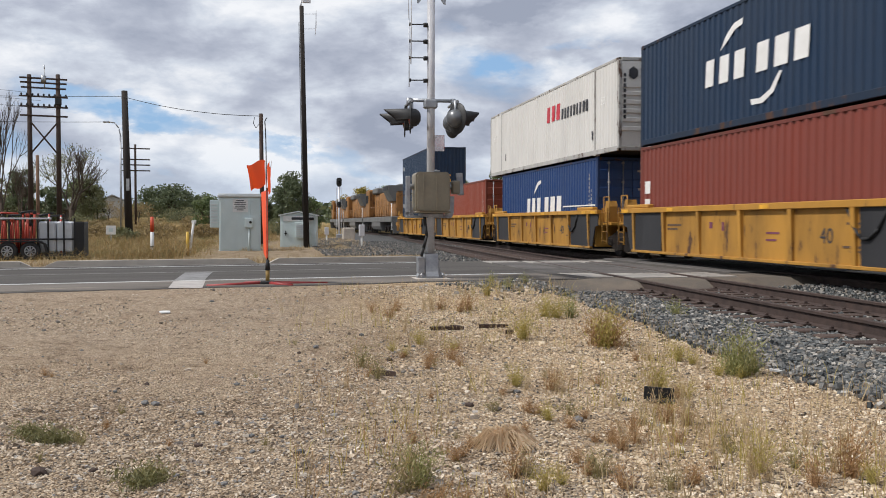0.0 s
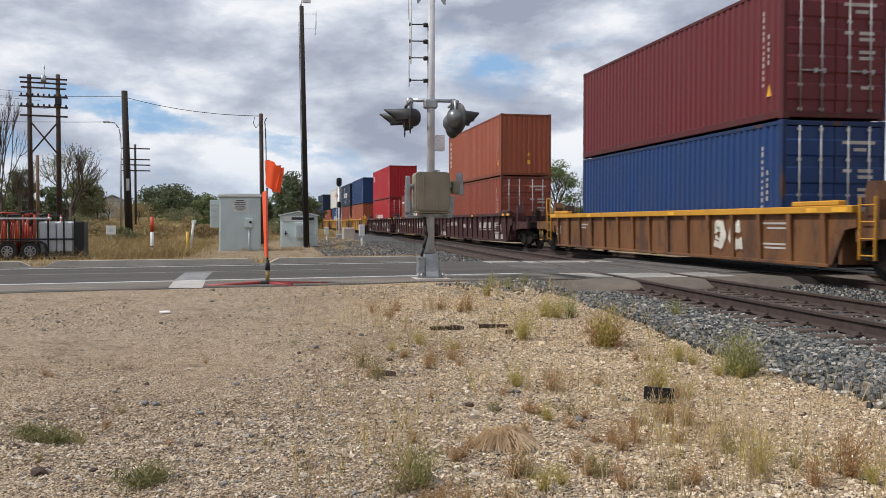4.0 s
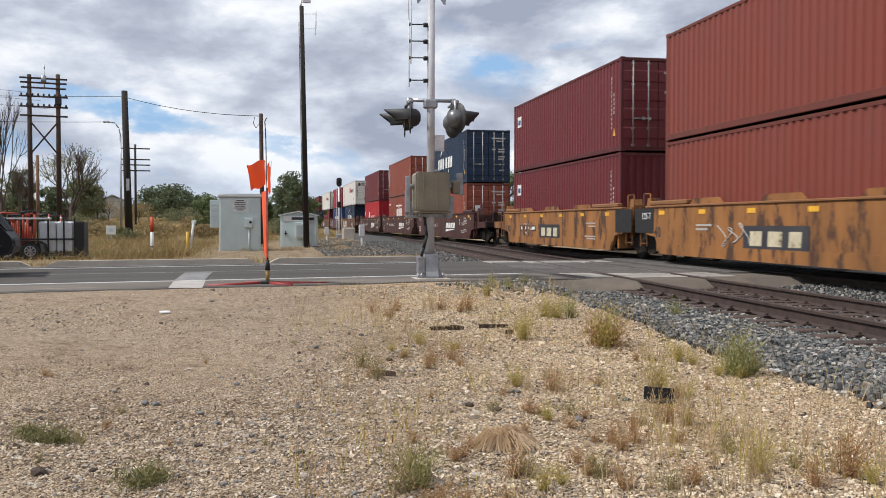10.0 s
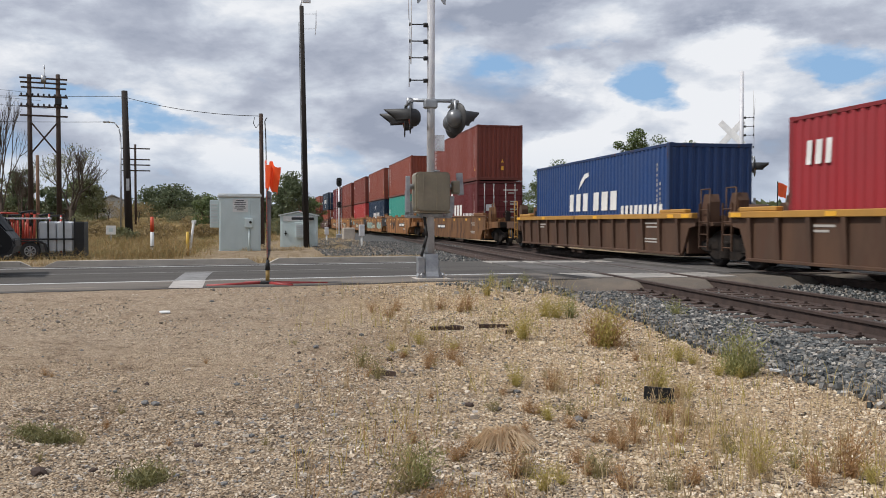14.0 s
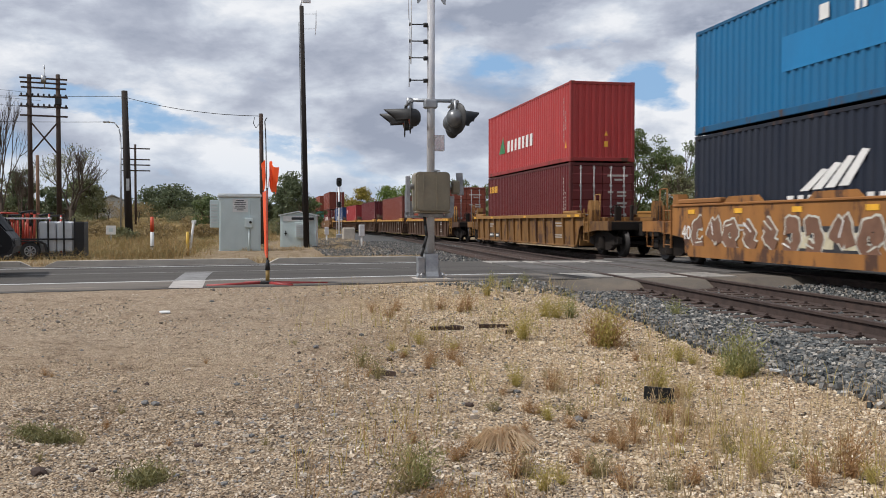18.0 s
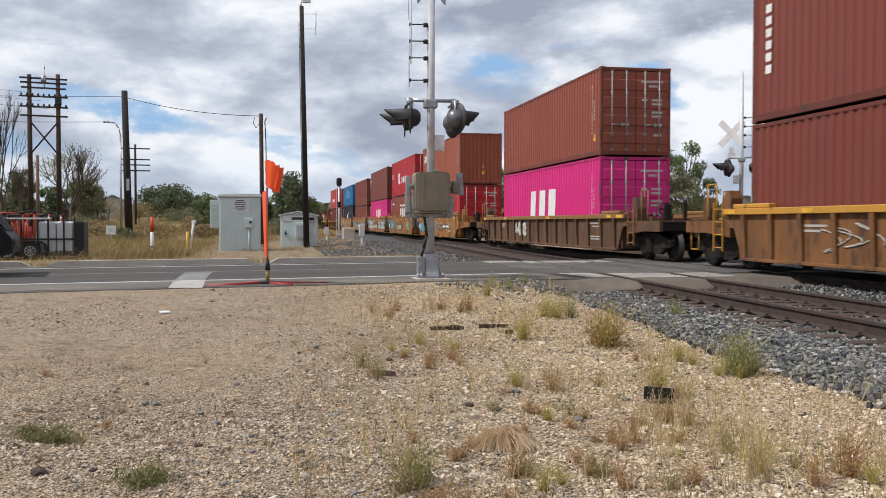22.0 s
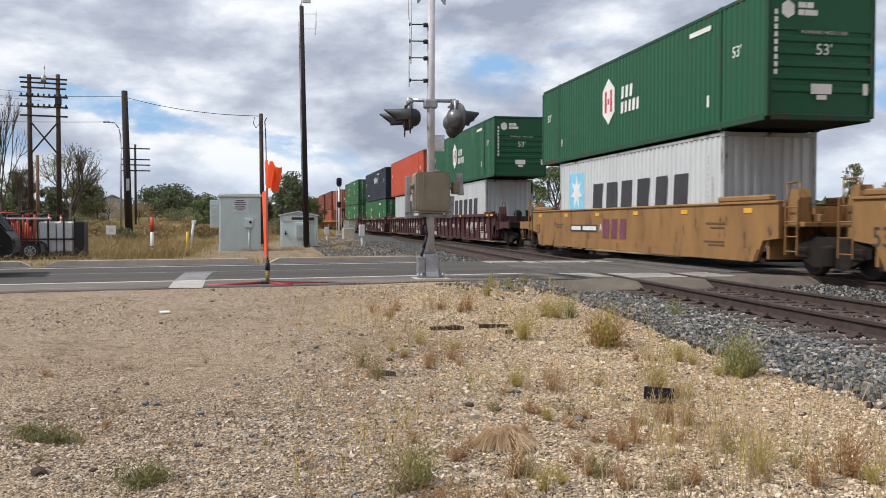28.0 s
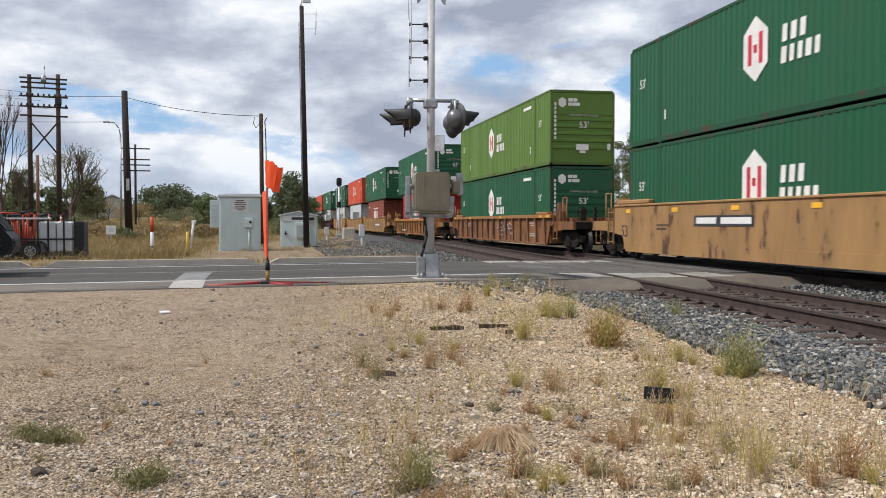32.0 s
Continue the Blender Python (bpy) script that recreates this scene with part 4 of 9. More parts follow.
        out = [("emblem_panel", poly_geo([[(5.04, 1.05), (3.50, 1.05), (3.50, 2.45), (5.04, 2.45)]]), M["skymark"]), ("star", poly_geo([star], 0.009), W_), ("lettering", bars_geo(block_word(6, 2.78, 1.05, 1.06, 0.95, 0.15, 13)), M["darkmark"])]
    elif kind == "hub":
        hexa = lambda cy, cz, r: [(cy + r * 0.8 * math.sin(i * math.pi / 3), cz + r * math.cos(i * math.pi / 3)) for i in range(6)]
        out = [("emblem", poly_geo([hexa(1.10, 1.62, 0.72)]), W_), ("emblem_bars", bars_geo([(1.40, 1.25, 1.28, 1.96), (0.95, 0.80, 1.28, 1.96), (1.17, 1.03, 1.53, 1.71)], 0.0, 0.009), M["redmark"]), ("lettering", bars_geo(block_word(3, 0.10, 1.56, 0.26, 0.36, 0.06, 15) + block_word(5, 0.12, 1.12, 0.24, 0.34, 0.05, 16)), W_), ("small_mark", bars_geo([(-4.43, -5.55, 2.46, 2.58), (5.7, 5.62, 0.6, 0.86), (-5.38, -5.48, 0.62, 0.90)]), W_)]
    elif kind == "emp":
        out = [("emblem_panel", poly_geo([[(3.4, 1.15), (2.35, 1.15), (2.35, 2.15), (3.4, 2.15)]]), M["yellowmark"]), ("emblem_bars", bars_geo(block_word(3, 3.3, 1.38, 0.28, 0.55, 0.04, 17), 0, 0.009), M["darkmark"]), ("diamond", poly_geo([[(-3.4, 1.5), (-3.6, 1.2), (-3.8, 1.5), (-3.6, 1.8)]]), W_), ("small_mark", bars_geo([(-3.0, -4.6, 2.45, 2.57)]), W_)]
    elif kind == "umax":
        out = [("lettering", bars_geo(block_word(4, 0.6, 1.7, 0.42, 0.5, 0.08, 19)), W_), ("diamond", poly_geo([[(-1.4, 1.95), (-1.75, 1.6), (-2.1, 1.95), (-1.75, 2.3)]]), W_), ("small_mark", bars_geo([(-2.0, -3.4, 2.45, 2.55)]), W_)]
    elif kind == "xpo":
        out = [("red_lettering", bars_geo(block_word(3, -0.78, 1.62, 0.52, 0.58, 0.06, 21)), M["redmark"]), ("lettering", bars_geo(block_word(9, -2.55, 1.58, 0.26, 0.38, 0.06, 22)), M["darkmark"]), ("small_mark", bars_geo([(-5.75, -5.85, 0.55, 0.85), (5.3, 5.2, 0.6, 0.9)]), M["darkmark"])]
    elif kind == "nyk":
        wing = [[(1.5 - 0.42 * i, 1.36 + 0.02 * i), (1.2 - 0.42 * i, 1.36 + 0.02 * i), (0.55 - 0.40 * i, 1.75 + 0.10 * i), (0.75 - 0.40 * i, 1.78 + 0.10 * i)] for i in range(4)]
        out = [("wing", poly_geo(wing), W_), ("lettering", bars_geo(block_word(10, 2.0, 0.98, 0.30, 0.30, 0.06, 24)), W_)]
    elif kind == "patch":
        out = [("painted_panel", poly_geo([[(2.2, 0.95), (-3.0, 0.95), (-3.0, 1.68), (2.2, 1.68)]]), PAINT.setdefault("patch_blue", paint("patched blue paint", (0.014, 0.18, 0.40)))), ("small_mark", bars_geo([(0.9, 0.6, 1.75, 2.05), (-0.2, -0.32, 1.7, 2.0), (-0.4, -0.52, 1.7, 2.0)], 0, 0.009), W_)]
    elif kind == "cai":
        out = [("lettering", bars_geo(block_word(3, 5.53, 1.88, 0.26, 0.48, 0.06, 25)), W_)]
    elif kind == "triton":
        out = [("lettering", bars_geo([(5.56, 5.34, 1.02 + 0.26 * i, 1.20 + 0.26 * i) for i in range(6)]), W_)]
    elif kind == "tex":
        out = [("lettering", bars_geo([(5.75, 5.4, 0.55 + 0.5 * i, 0.9 + 0.5 * i) for i in range(3)]), W_)]
    elif kind == "touax":
        out = [("lettering", bars_geo(block_word(5, 5.77, 2.15, 0.26, 0.30, 0.04, 27)), M["yellowmark"])]
    elif kind == "beacon":
        out = [("sticker", poly_geo([[(5.5, 1.9), (4.95, 1.9), (4.95, 2.35), (5.5, 2.35)]]), W_), ("sticker_mark", bars_geo([(5.4, 5.05, 2.0, 2.2)], 0, 0.009), PAINT.setdefault("mark_blue", mat("blue decal", (0.02, 0.05, 0.2), None, 0.5)))]
    elif kind == "box_mark":
        out = [("small_mark", bars_geo([(5.6, 5.3, 1.9, 2.2)]), W_)]
    single = []
    for nm, g, m_ in out:
        # every block or shape is a piece of its own
        groups, seen = [], {}
        for fi, fc in enumerate(g.f):
            root = seen.get(fc[0])
            if root is None:
                root = len(groups)
                groups.append([])
            for vi in fc:
                seen[vi] = root
            groups[root].append(fi)
        for fs in groups:
            ids = sorted({vi for fi in fs for vi in g.f[fi]})
            k = {vi: j for j, vi in enumerate(ids)}
            single.append((nm if len(groups) == 1 else {"lettering": "letter_block", "red_lettering": "letter_block", "emblem_bars": "emblem_bar"}.get(nm, nm), Geo().add([g.v[vi] for vi in ids], [tuple(k[vi] for vi in g.f[fi]) for fi in fs]), m_))
    out = [(nm, g.mesh(nm), m_) for nm, g, m_ in single]
    # vertical code and warning stickers near the rear of every 40-foot side
    LOGO[kind] = out
    return out


CODE = {}


def code_mesh(which):
    if which not in CODE:
        rs = random.Random(3)
        if which == "side":
            r = [(-5.30, -5.36, 0.75 + 0.14 * i, 0.75 + 0.14 * i + rs.uniform(0.06, 0.11)) for i in range(12)] + [(-5.50, -5.56, 1.2 + 0.14 * i, 1.2 + 0.14 * i + rs.uniform(0.06, 0.11)) for i in range(5)]
            CODE[which] = bars_geo(r).mesh("code_patch")
        elif which == "side_stickers":
            g = poly_geo([[(-5.46, 0.52), (-5.66, 0.52), (-5.56, 0.78)]])
            CODE[which] = g.mesh("warning_sticker")
        elif which == "door":
            g = Geo()
            for z, a, b in ((2.35, 0.18, 0.95), (2.2, 0.45, 0.75), (1.75, 0.2, 0.4), (1.75, 0.55, 0.9), (1.62, 0.55, 0.9), (1.35, 0.55, 0.92), (1.22, 0.55, 0.88), (0.6, 0.6, 0.9)):
                g.box(a, b, -0.004, 0.0, z - 0.035, z + 0.035)
            CODE[which] = g.mesh("code_patch")
        elif which == "door_sticker":
            CODE[which] = Geo().prism([(-0.75, 1.05), (-0.45, 1.05), (-0.45, 1.38), (-0.75, 1.38)], -0.004, 0, "y").mesh("sticker")
        elif which == "end_yellow":
            CODE[which] = Geo().prism([(0.06, 0.95), (0.2, 0.95), (0.13, 1.12)], -0.004, 0, "y").mesh("warning_sticker")
        elif which == "end_square":
            CODE[which] = Geo().prism([(0.06, 0.55), (0.2, 0.55), (0.2, 0.75), (0.06, 0.75)], -0.004, 0, "y").mesh("sticker")
        elif which == "hub_end":
            g = Geo().prism([(-0.82 + 0.17 * math.sin(i * math.pi / 3), 2.40 + 0.20 * math.cos(i * math.pi / 3)) for i in range(6)], -0.004, 0, "y")
            for a, b, z0, z1 in ((-0.58, -0.40, 2.44, 2.56), (-0.38, -0.22, 2.44, 2.56), (-0.58, -0.44, 2.28, 2.40), (-0.42, -0.12, 2.28, 2.40), (-0.26, 0.24, 0.60, 0.82), (-0.12, 0.12, 0.48, 0.58), (1.0, 1.12, 0.6, 0.85)):
                g.box(a, b, -0.004, 0, z0, z1)
            for i in range(9):
                g.box(-1.14, -1.06, -0.004, 0, 1.0 + 0.16 * i, 1.11 + 0.16 * i)
            CODE[which] = g.mesh("end_mark")
    return CODE[which]


def holed_plate(w, h, nx, nz_, r):
    """A plate in the y-z plane with round holes: each cell is a square ring round its hole."""
    g, a, b = Geo(), w / nx, h / nz_
    for i in range(nx):
        for j in range(nz_):
            cy, cz, ring, rim = (i + 0.5) * a - w / 2, (j + 0.5) * b, [], []
            for k in range(16):
                t = 2 * math.pi * (k + 0.5) / 16
                c, s_ = math.cos(t), math.sin(t)
                m = max(abs(c) / (a / 2), abs(s_) / (b / 2))
                ring.append((cy + c * r, cz + s_ * r))
                rim.append((cy + c / m, cz + s_ / m))
            for k in range(16):
                q = (k + 1) % 16
                for x in (-0.03, 0.03):
                    g.add([(x, *rim[k]), (x, *rim[q]), (x, *ring[q]), (x, *ring[k])], [(0, 1, 2, 3)])
                g.add([(-0.03, *ring[k]), (-0.03, *ring[q]), (0.03, *ring[q]), (0.03, *ring[k])], [(0, 1, 2, 3)])
    g.box(-0.04, 0.04, -w / 2 - 0.03, w / 2 + 0.03, h, h + 0.12, 0.01).box(-0.04, 0.04, -w / 2 - 0.04, -w / 2 + 0.02, 0, h + 0.1, 0.01).box(-0.04, 0.04, w / 2 - 0.02, w / 2 + 0.04, 0, h + 0.1, 0.01)
    return g


WORDS = {"navy": "navy blue", "blue": "deep blue", "maroon": "dark maroon", "brown": "brick brown", "rust": "rusty brown", "orange": "orange-brown", "pinkred": "light red", "red": "bright red", "redflat": "deep red", "white": "white", "teal": "teal green", "pink": "bright pink", "cobalt": "cobalt blue", "ink": "blackish navy", "green": "dark green", "emp": "mid green", "lime": "olive green", "hub_orange": "bright orange", "grey": "pale grey", "violet": "wine red", "slate": "slate navy", "royal": "royal blue"}


def container(spec, s0, z, on):
    """spec: size '4' (40 ft), 'd' (40 ft, low), '5' (53 ft); colour; marking; what closes the rear: doors, end or ribs."""
    size, colour, mark, rear = spec
    L, W, H = {"4": (12.192, 2.438, 2.896), "d": (12.192, 2.438, 2.591), "5": (16.154, 2.591, 2.896)}[size]
    ms, P, FP = box_meshes(L, W, H), box_paint(colour), frame_paint(colour)
    end_words = {"doors": "barred doors", "end": "corrugated end", "ribs": "ribbed end"}[rear]
    c = thing("container", "%s %s-foot steel container with %s, %s" % (WORDS[colour], "53" if size == "5" else "40", end_words, on), "shipping container", group="containers on the train")
    for k in ("shell", "roof", "frame", "floor"):
        part(k, ms[k], M["underside"] if k == "floor" else FP if k == "frame" else P, c)
    for sx in (-1, 1):
        for sy in (-1, 1):
            for zz in (0.06, H - 0.06):
                part("corner_casting", ms["corner_casting"], FP, c, m=pose(sx * (W / 2 - 0.08), sy * (L / 2 - 0.088 if size != "5" else 6.0), zz))
    h = L / 2
    if rear == "doors":
        for sx in (-1, 1):
            d = part("door", ms["door"], P, c, m=pose(sx * 0.572, -h + 0.035, 0.16))
            for e in (-0.26, 0.24):
                part("lock_rod", ms["lock_rod"], M["rod"], d, "galvanised lock rod", m=pose(e, -0.06, 0))
                part("door_handle", ms["door_handle"], M["rod"], d, m=pose(e - 0.3 * (e > 0), -0.085, 0.85))
        tagged(part("code_patch", code_mesh("door"), M["marks"], c, m=pose(0, -h - 0.012, 0.08)), kind="stuff")
        if mark in ("cma_big", "triton", "box_mark", "tex"):
            part("sticker", code_mesh("door_sticker"), M["white"], c, m=pose(0, -h - 0.012, 0.3))
    else:
        part("end_wall", ms["end_wall" if rear == "end" else "ribbed_end"], P, c)
        if rear == "end":
            part("warning_sticker", code_mesh("end_yellow"), M["yellowmark"], c, m=pose(0, -h + 0.008, 0))
            part("sticker", code_mesh("end_square"), M["yellowmark"], c, m=pose(0, -h + 0.008, 0))
        elif mark in ("hub", "xpo"):
            tagged(part("end_mark", code_mesh("hub_end"), M["white" if mark == "hub" else "darkmark"], c, m=pose(0, -h + 0.004, 0)), kind="stuff")
    side = pose(-W / 2 + 0.003, 0, 0)
    for nm, me, m_ in logo(mark):
        part(nm, me, m_, c, m=side)
    if size == "5":
        for y_, z_ in ((7.15, 1.75), (-6.78, 1.70)):
            part("size_mark", letters("53'", 0.36), M["white"], c, "white painted size mark", m=pose(-W / 2, y_, z_))
        if mark in ("emp", "umax"):
            part("lifting_mark", letters("TOP LIFT ONLY", 0.17), M["white"], c, "white painted lifting note", m=pose(-W / 2, 5.2 if mark == "umax" else 7.1, 0.62))
        if rear == "ribs":
            part("size_mark", letters("53'", 0.34), M["white"], c, "white painted size mark", m=pose(0.05, -h + 0.006, 1.55, 0, 0, 90))
            part("warning_mark", letters("WARNING HIGH CUBE", 0.11), M["marks"], c, "small white painted warning", m=pose(0.05, -h + 0.006, 1.92, 0, 0, 90))
    if size != "5":
        tagged(part("code_patch", code_mesh("side"), M["marks"], c, m=side), kind="stuff")
        part("warning_sticker", code_mesh("side_stickers"), M["yellowmark"], c, m=side)
    shift(c, s0, z)
    return c

# ---------------------------------------------------------------- well cars
WELL = {}
DECK_END = 3.52          # from the end of the well to the coupler face


def truck_meshes():
    if "truck" in WELL:
        return WELL["truck"]
    frame = Geo()
    out = [(-1.25, 0.42), (-1.25, 0.60), (-0.95, 0.66), (-0.45, 0.80), (0.45, 0.80), (0.95, 0.66), (1.25, 0.60), (1.25, 0.42), (0.98, 0.38), (0.55, 0.20), (-0.55, 0.20), (-0.98, 0.38)]
    frame.prism(out, -0.07, 0.07, "x")
    for y in (-0.89, 0.89):
        frame.box(-0.11, 0.10, y - 0.17, y + 0.17, 0.36, 0.60, 0.03)
    spring = Geo()
    zig = []
    for i in range(6):
        zig += [(0.17, 0.22 + i * 0.07), (0.205, 0.255 + i * 0.07)]
    spring.lathe([(0.0, 0.2)] + zig + [(0.0, 0.66)], 14, "z", (-0.02, 0, 0))
    wheel = Geo().lathe([(0.0, -0.06), (0.12, -0.07), (0.13, -0.03), (0.34, -0.02), (0.36, -0.06), (0.42, -0.06), (0.43, 0.03), (0.46, 0.045), (0.46, 0.07), (0.36, 0.07), (0.34, 0.03), (0.13, 0.04), (0.0, 0.06)], 28, "x")
    axle = Geo().tube((-0.98, 0, 0), (0.98, 0, 0), 0.075, seg=10)
    bolster = Geo().box(-1.05, 1.05, -0.22, 0.22, 0.55, 0.78, 0.03).tube((0, 0, 0.75), (0, 0, 0.92), 0.28, seg=14)
    WELL["truck"] = {k: g.mesh(k) for k, g in dict(side_frame=frame, bolster_spring=spring, wheel=wheel, axle=axle, bolster=bolster).items()}
    return WELL["truck"]


def add_truck(car, y):
    t = truck_meshes()
    tr = part("truck", t["bolster"], M["truck"], car, "grimy four-wheel truck", m=pose(0, y, 0))
    for sx in (-1, 1):
        part("side_frame", t["side_frame"], M["truck"], tr, m=pose(sx * 1.0, 0, 0, 0, 0, 0 if sx < 0 else 180))
        part("bolster_spring", t["bolster_spring"], M["truck"], tr, m=pose(sx * 1.0, 0, 0, 0, 0, 0 if sx < 0 else 180))
    for yy in (-0.89, 0.89):
        part("axle", t["axle"], M["truck"], tr, m=pose(0, yy, 0.44))
        for sx in (-1, 1):
            part("wheel", t["wheel"], M["tread"], tr, m=pose(sx * 0.755, yy, 0.44, 0, 0, 0 if sx < 0 else 180))


def well_meshes(style, Lw, top):
    key = (style, Lw, top)
    if key in WELL:
        return WELL[key]
    h = Lw / 2
    side, chord, rib = Geo(), Geo(), Geo()
    if style == "smooth":
        poly = [(-h + 0.25, 0.26), (h - 0.25, 0.26), (h + 0.02, 0.70), (h + 0.62, 0.76), (h + 0.62, top - 0.06), (-h - 0.62, top - 0.06), (-h - 0.62, 0.76), (-h - 0.02, 0.70)]
        side.prism(poly, -0.05, 0.05, "x")
        side.prism([(-h + 0.32, 0.24), (h - 0.32, 0.24), (h - 0.14, 0.52), (-h + 0.14, 0.52)], -0.075, -0.05, "x")
        chord.box(-0.085, 0.075, -h - 0.62, h + 0.62, top - 0.06, top, 0.015)
        for sy in (-1, 1):
            chord.box(-0.085, 0.10, *sorted((sy * (h + 0.3), sy * (h - 1.9))), top, top + 0.13, 0.03)
    else:
        poly = [(-h + 0.1, 0.26), (h - 0.1, 0.26), (h + 0.28, 0.95), (h + 0.62, 1.0), (h + 0.62, top - 0.14), (-h - 0.62, top - 0.14), (-h - 0.62, 1.0), (-h - 0.28, 0.95)]
        side.prism(poly, -0.02, 0.03, "x")
        side.box(-0.09, 0.03, -h + 0.1, h - 0.1, 0.24, 0.31, 0.01)
        chord.box(-0.12, 0.06, -h - 0.62, h + 0.62, top - 0.14, top, 0.012)
        for sy in (-1, 1):
            chord.box(-0.10, 0.08, *sorted((sy * (h + 0.2), sy * (h - 1.3))), top, top + 0.10, 0.02)
        rib.prism([(-0.12, top - 0.14), (-0.02, top - 0.14), (-0.02, 0.31), (-0.07, 0.31)], -0.065, 0.065, "y")
    floor_ = Geo()
    for i in range(7):
        y = -h + 0.5 + i * (Lw - 1.0) / 6
        floor_.box(-1.38, 1.38, y - 0.15, y + 0.15, 0.22, 0.34, 0.01)
    floor_.box(-1.38, -1.0, -h, h, 0.24, 0.32).box(1.0, 1.38, -h, h, 0.24, 0.32)
    bulk = Geo().box(-1.36, 1.36, -0.05, 0.05, 0.30, top - 0.12, 0.01)
    for x in (-0.9, -0.3, 0.3, 0.9):
        bulk.box(x - 0.05, x + 0.05, -0.05, 0.14, 0.4, top - 0.15)
    deck = Geo().box(-1.30, 1.30, 0, 1.2, 1.0, 1.10, 0.01).box(-0.32, 0.32, 0, 2.0, 0.62, 1.02, 0.02)
    for x in (-0.85, 0.85):
        deck.box(x - 0.06, x + 0.06, 0.1, 1.15, 1.10, 1.26, 0.01)
    WELL[key] = {k: g.mesh(k) for k, g in dict(side_panel=side, top_chord=chord, rib=rib, floor=floor_, bulkhead=bulk, end_deck=deck).items() if g.v}
    return WELL[key]


def end_meshes():
    if "end" in WELL:
        return WELL["end"]
    sill = Geo().box(-0.34, 0.34, 0, 3.0, 0.66, 1.06, 0.02).box(-1.25, 1.25, 1.0, 2.75, 1.02, 1.10, 0.01).box(-1.35, 1.35, 2.55, 2.75, 0.85, 1.12, 0.02)
    coupler = Geo().box(-0.10, 0.10, 2.9, 3.3, 0.72, 0.92, 0.02).prism([(-0.2, 3.2), (0.17, 3.2), (0.17, 3.36), (0.03, 3.50), (-0.05, 3.38), (-0.2, 3.5)], 0.66, 0.98, "z")
    rail_ = Geo()
    hoop = lambda x, y0, z0, z1, w: rail_.path([(x, y0, z0), (x, y0, z1), (x, y0 + w, z1), (x, y0 + w, z0)], 0.018)
    hoop(-1.28, 1.35, 1.05, 2.0, 0.45)
    ladder = Geo()
    for y in (0.0, 0.42):
        ladder.box(-0.02, 0.02, y - 0.015, y + 0.015, 0.42, 1.55)
    for i in range(4):
        ladder.tube((0, 0, 0.5 + 0.3 * i), (0, 0.42, 0.5 + 0.3 * i), 0.014, seg=6)
    post = Geo().box(-0.05, 0.05, -0.05, 0.05, 1.0, 1.65, 0.015)
    brake = Geo().box(-0.11, 0.11, -0.06, 0.06, 1.1, 1.62, 0.02).lathe([(0.18, -0.02), (0.20, 0.0), (0.18, 0.02), (0.165, 0.0), (0.18, -0.02)], 18, "y", (0, -0.14, 1.48)).box(-0.18, 0.18, -0.15, -0.13, 1.46, 1.50).box(-0.02, 0.02, -0.15, -0.13, 1.30, 1.66)
    tank = Geo().tube((-0.42, 0, 1.36), (0.42, 0, 1.36), 0.19, seg=14).box(-0.5, 0.5, -0.1, 0.1, 1.1, 1.2)
    link = Geo().box(-0.30, 0.30, -0.5, 0.5, 0.78, 1.0, 0.05).tube((0, 0, 0.75), (0, 0, 1.06), 0.24, seg=14)
    guide = Geo().prism([(-0.2, 1.0), (0.2, 1.0), (0.2, 1.45), (0.08, 1.78), (-0.12, 1.78), (-0.2, 1.6)], -0.14, 0.14, "x")
    end_sill = Geo().prism([(0.55, 0.74), (1.7, 0.84), (2.76, 0.84), (2.76, 1.13), (0.55, 1.13)], -0.05, 0.05, "x")
    walkway = Geo().box(-1.27, 1.27, 0.62, 2.6, 1.105, 1.135, 0.005)
    for i in range(5):
        walkway.box(-1.25, 1.25, 0.75 + 0.4 * i, 0.79 + 0.4 * i, 1.135, 1.15)
    step = Geo().path([(0, 0, 1.0), (0, 0, 0.42), (0, 0.4, 0.42), (0, 0.4, 1.0)], 0.02)
    WELL["end"] = {k: g.mesh(k) for k, g in dict(draft_sill=sill, coupler=coupler, handrail=rail_, ladder=ladder, post=post, hand_brake=brake, air_tank=tank, articulation=link, end_sill=end_sill, walkway=walkway, step=step, guide=guide).items()}
    return WELL["end"]


STROKES = (
    ((0.10, 1.0), (0.70, 0.62), (0.25, 0.48), (0.92, 0.0)),
    ((0.90, 0.20), (0.50, 0.0), (0.05, 0.35), (0.20, 0.85), (0.70, 0.95), (0.85, 0.60), (0.50, 0.40)),
    ((0.0, 0.30), (0.25, 0.92), (0.45, 0.35), (0.65, 0.98), (1.0, 0.12)),
    ((0.85, 1.0), (0.25, 0.82), (0.08, 0.42), (0.35, 0.04), (1.0, 0.10)),
    ((0.0, 0.15), (0.50, 0.0), (0.78, 0.40), (0.60, 0.92), (0.25, 0.95), (0.30, 0.60)),
    ((0.05, 0.05), (0.40, 0.55), (0.20, 1.0), (0.52, 0.60), (0.95, 0.95), (0.62, 0.35), (0.90, 0.0)),
)


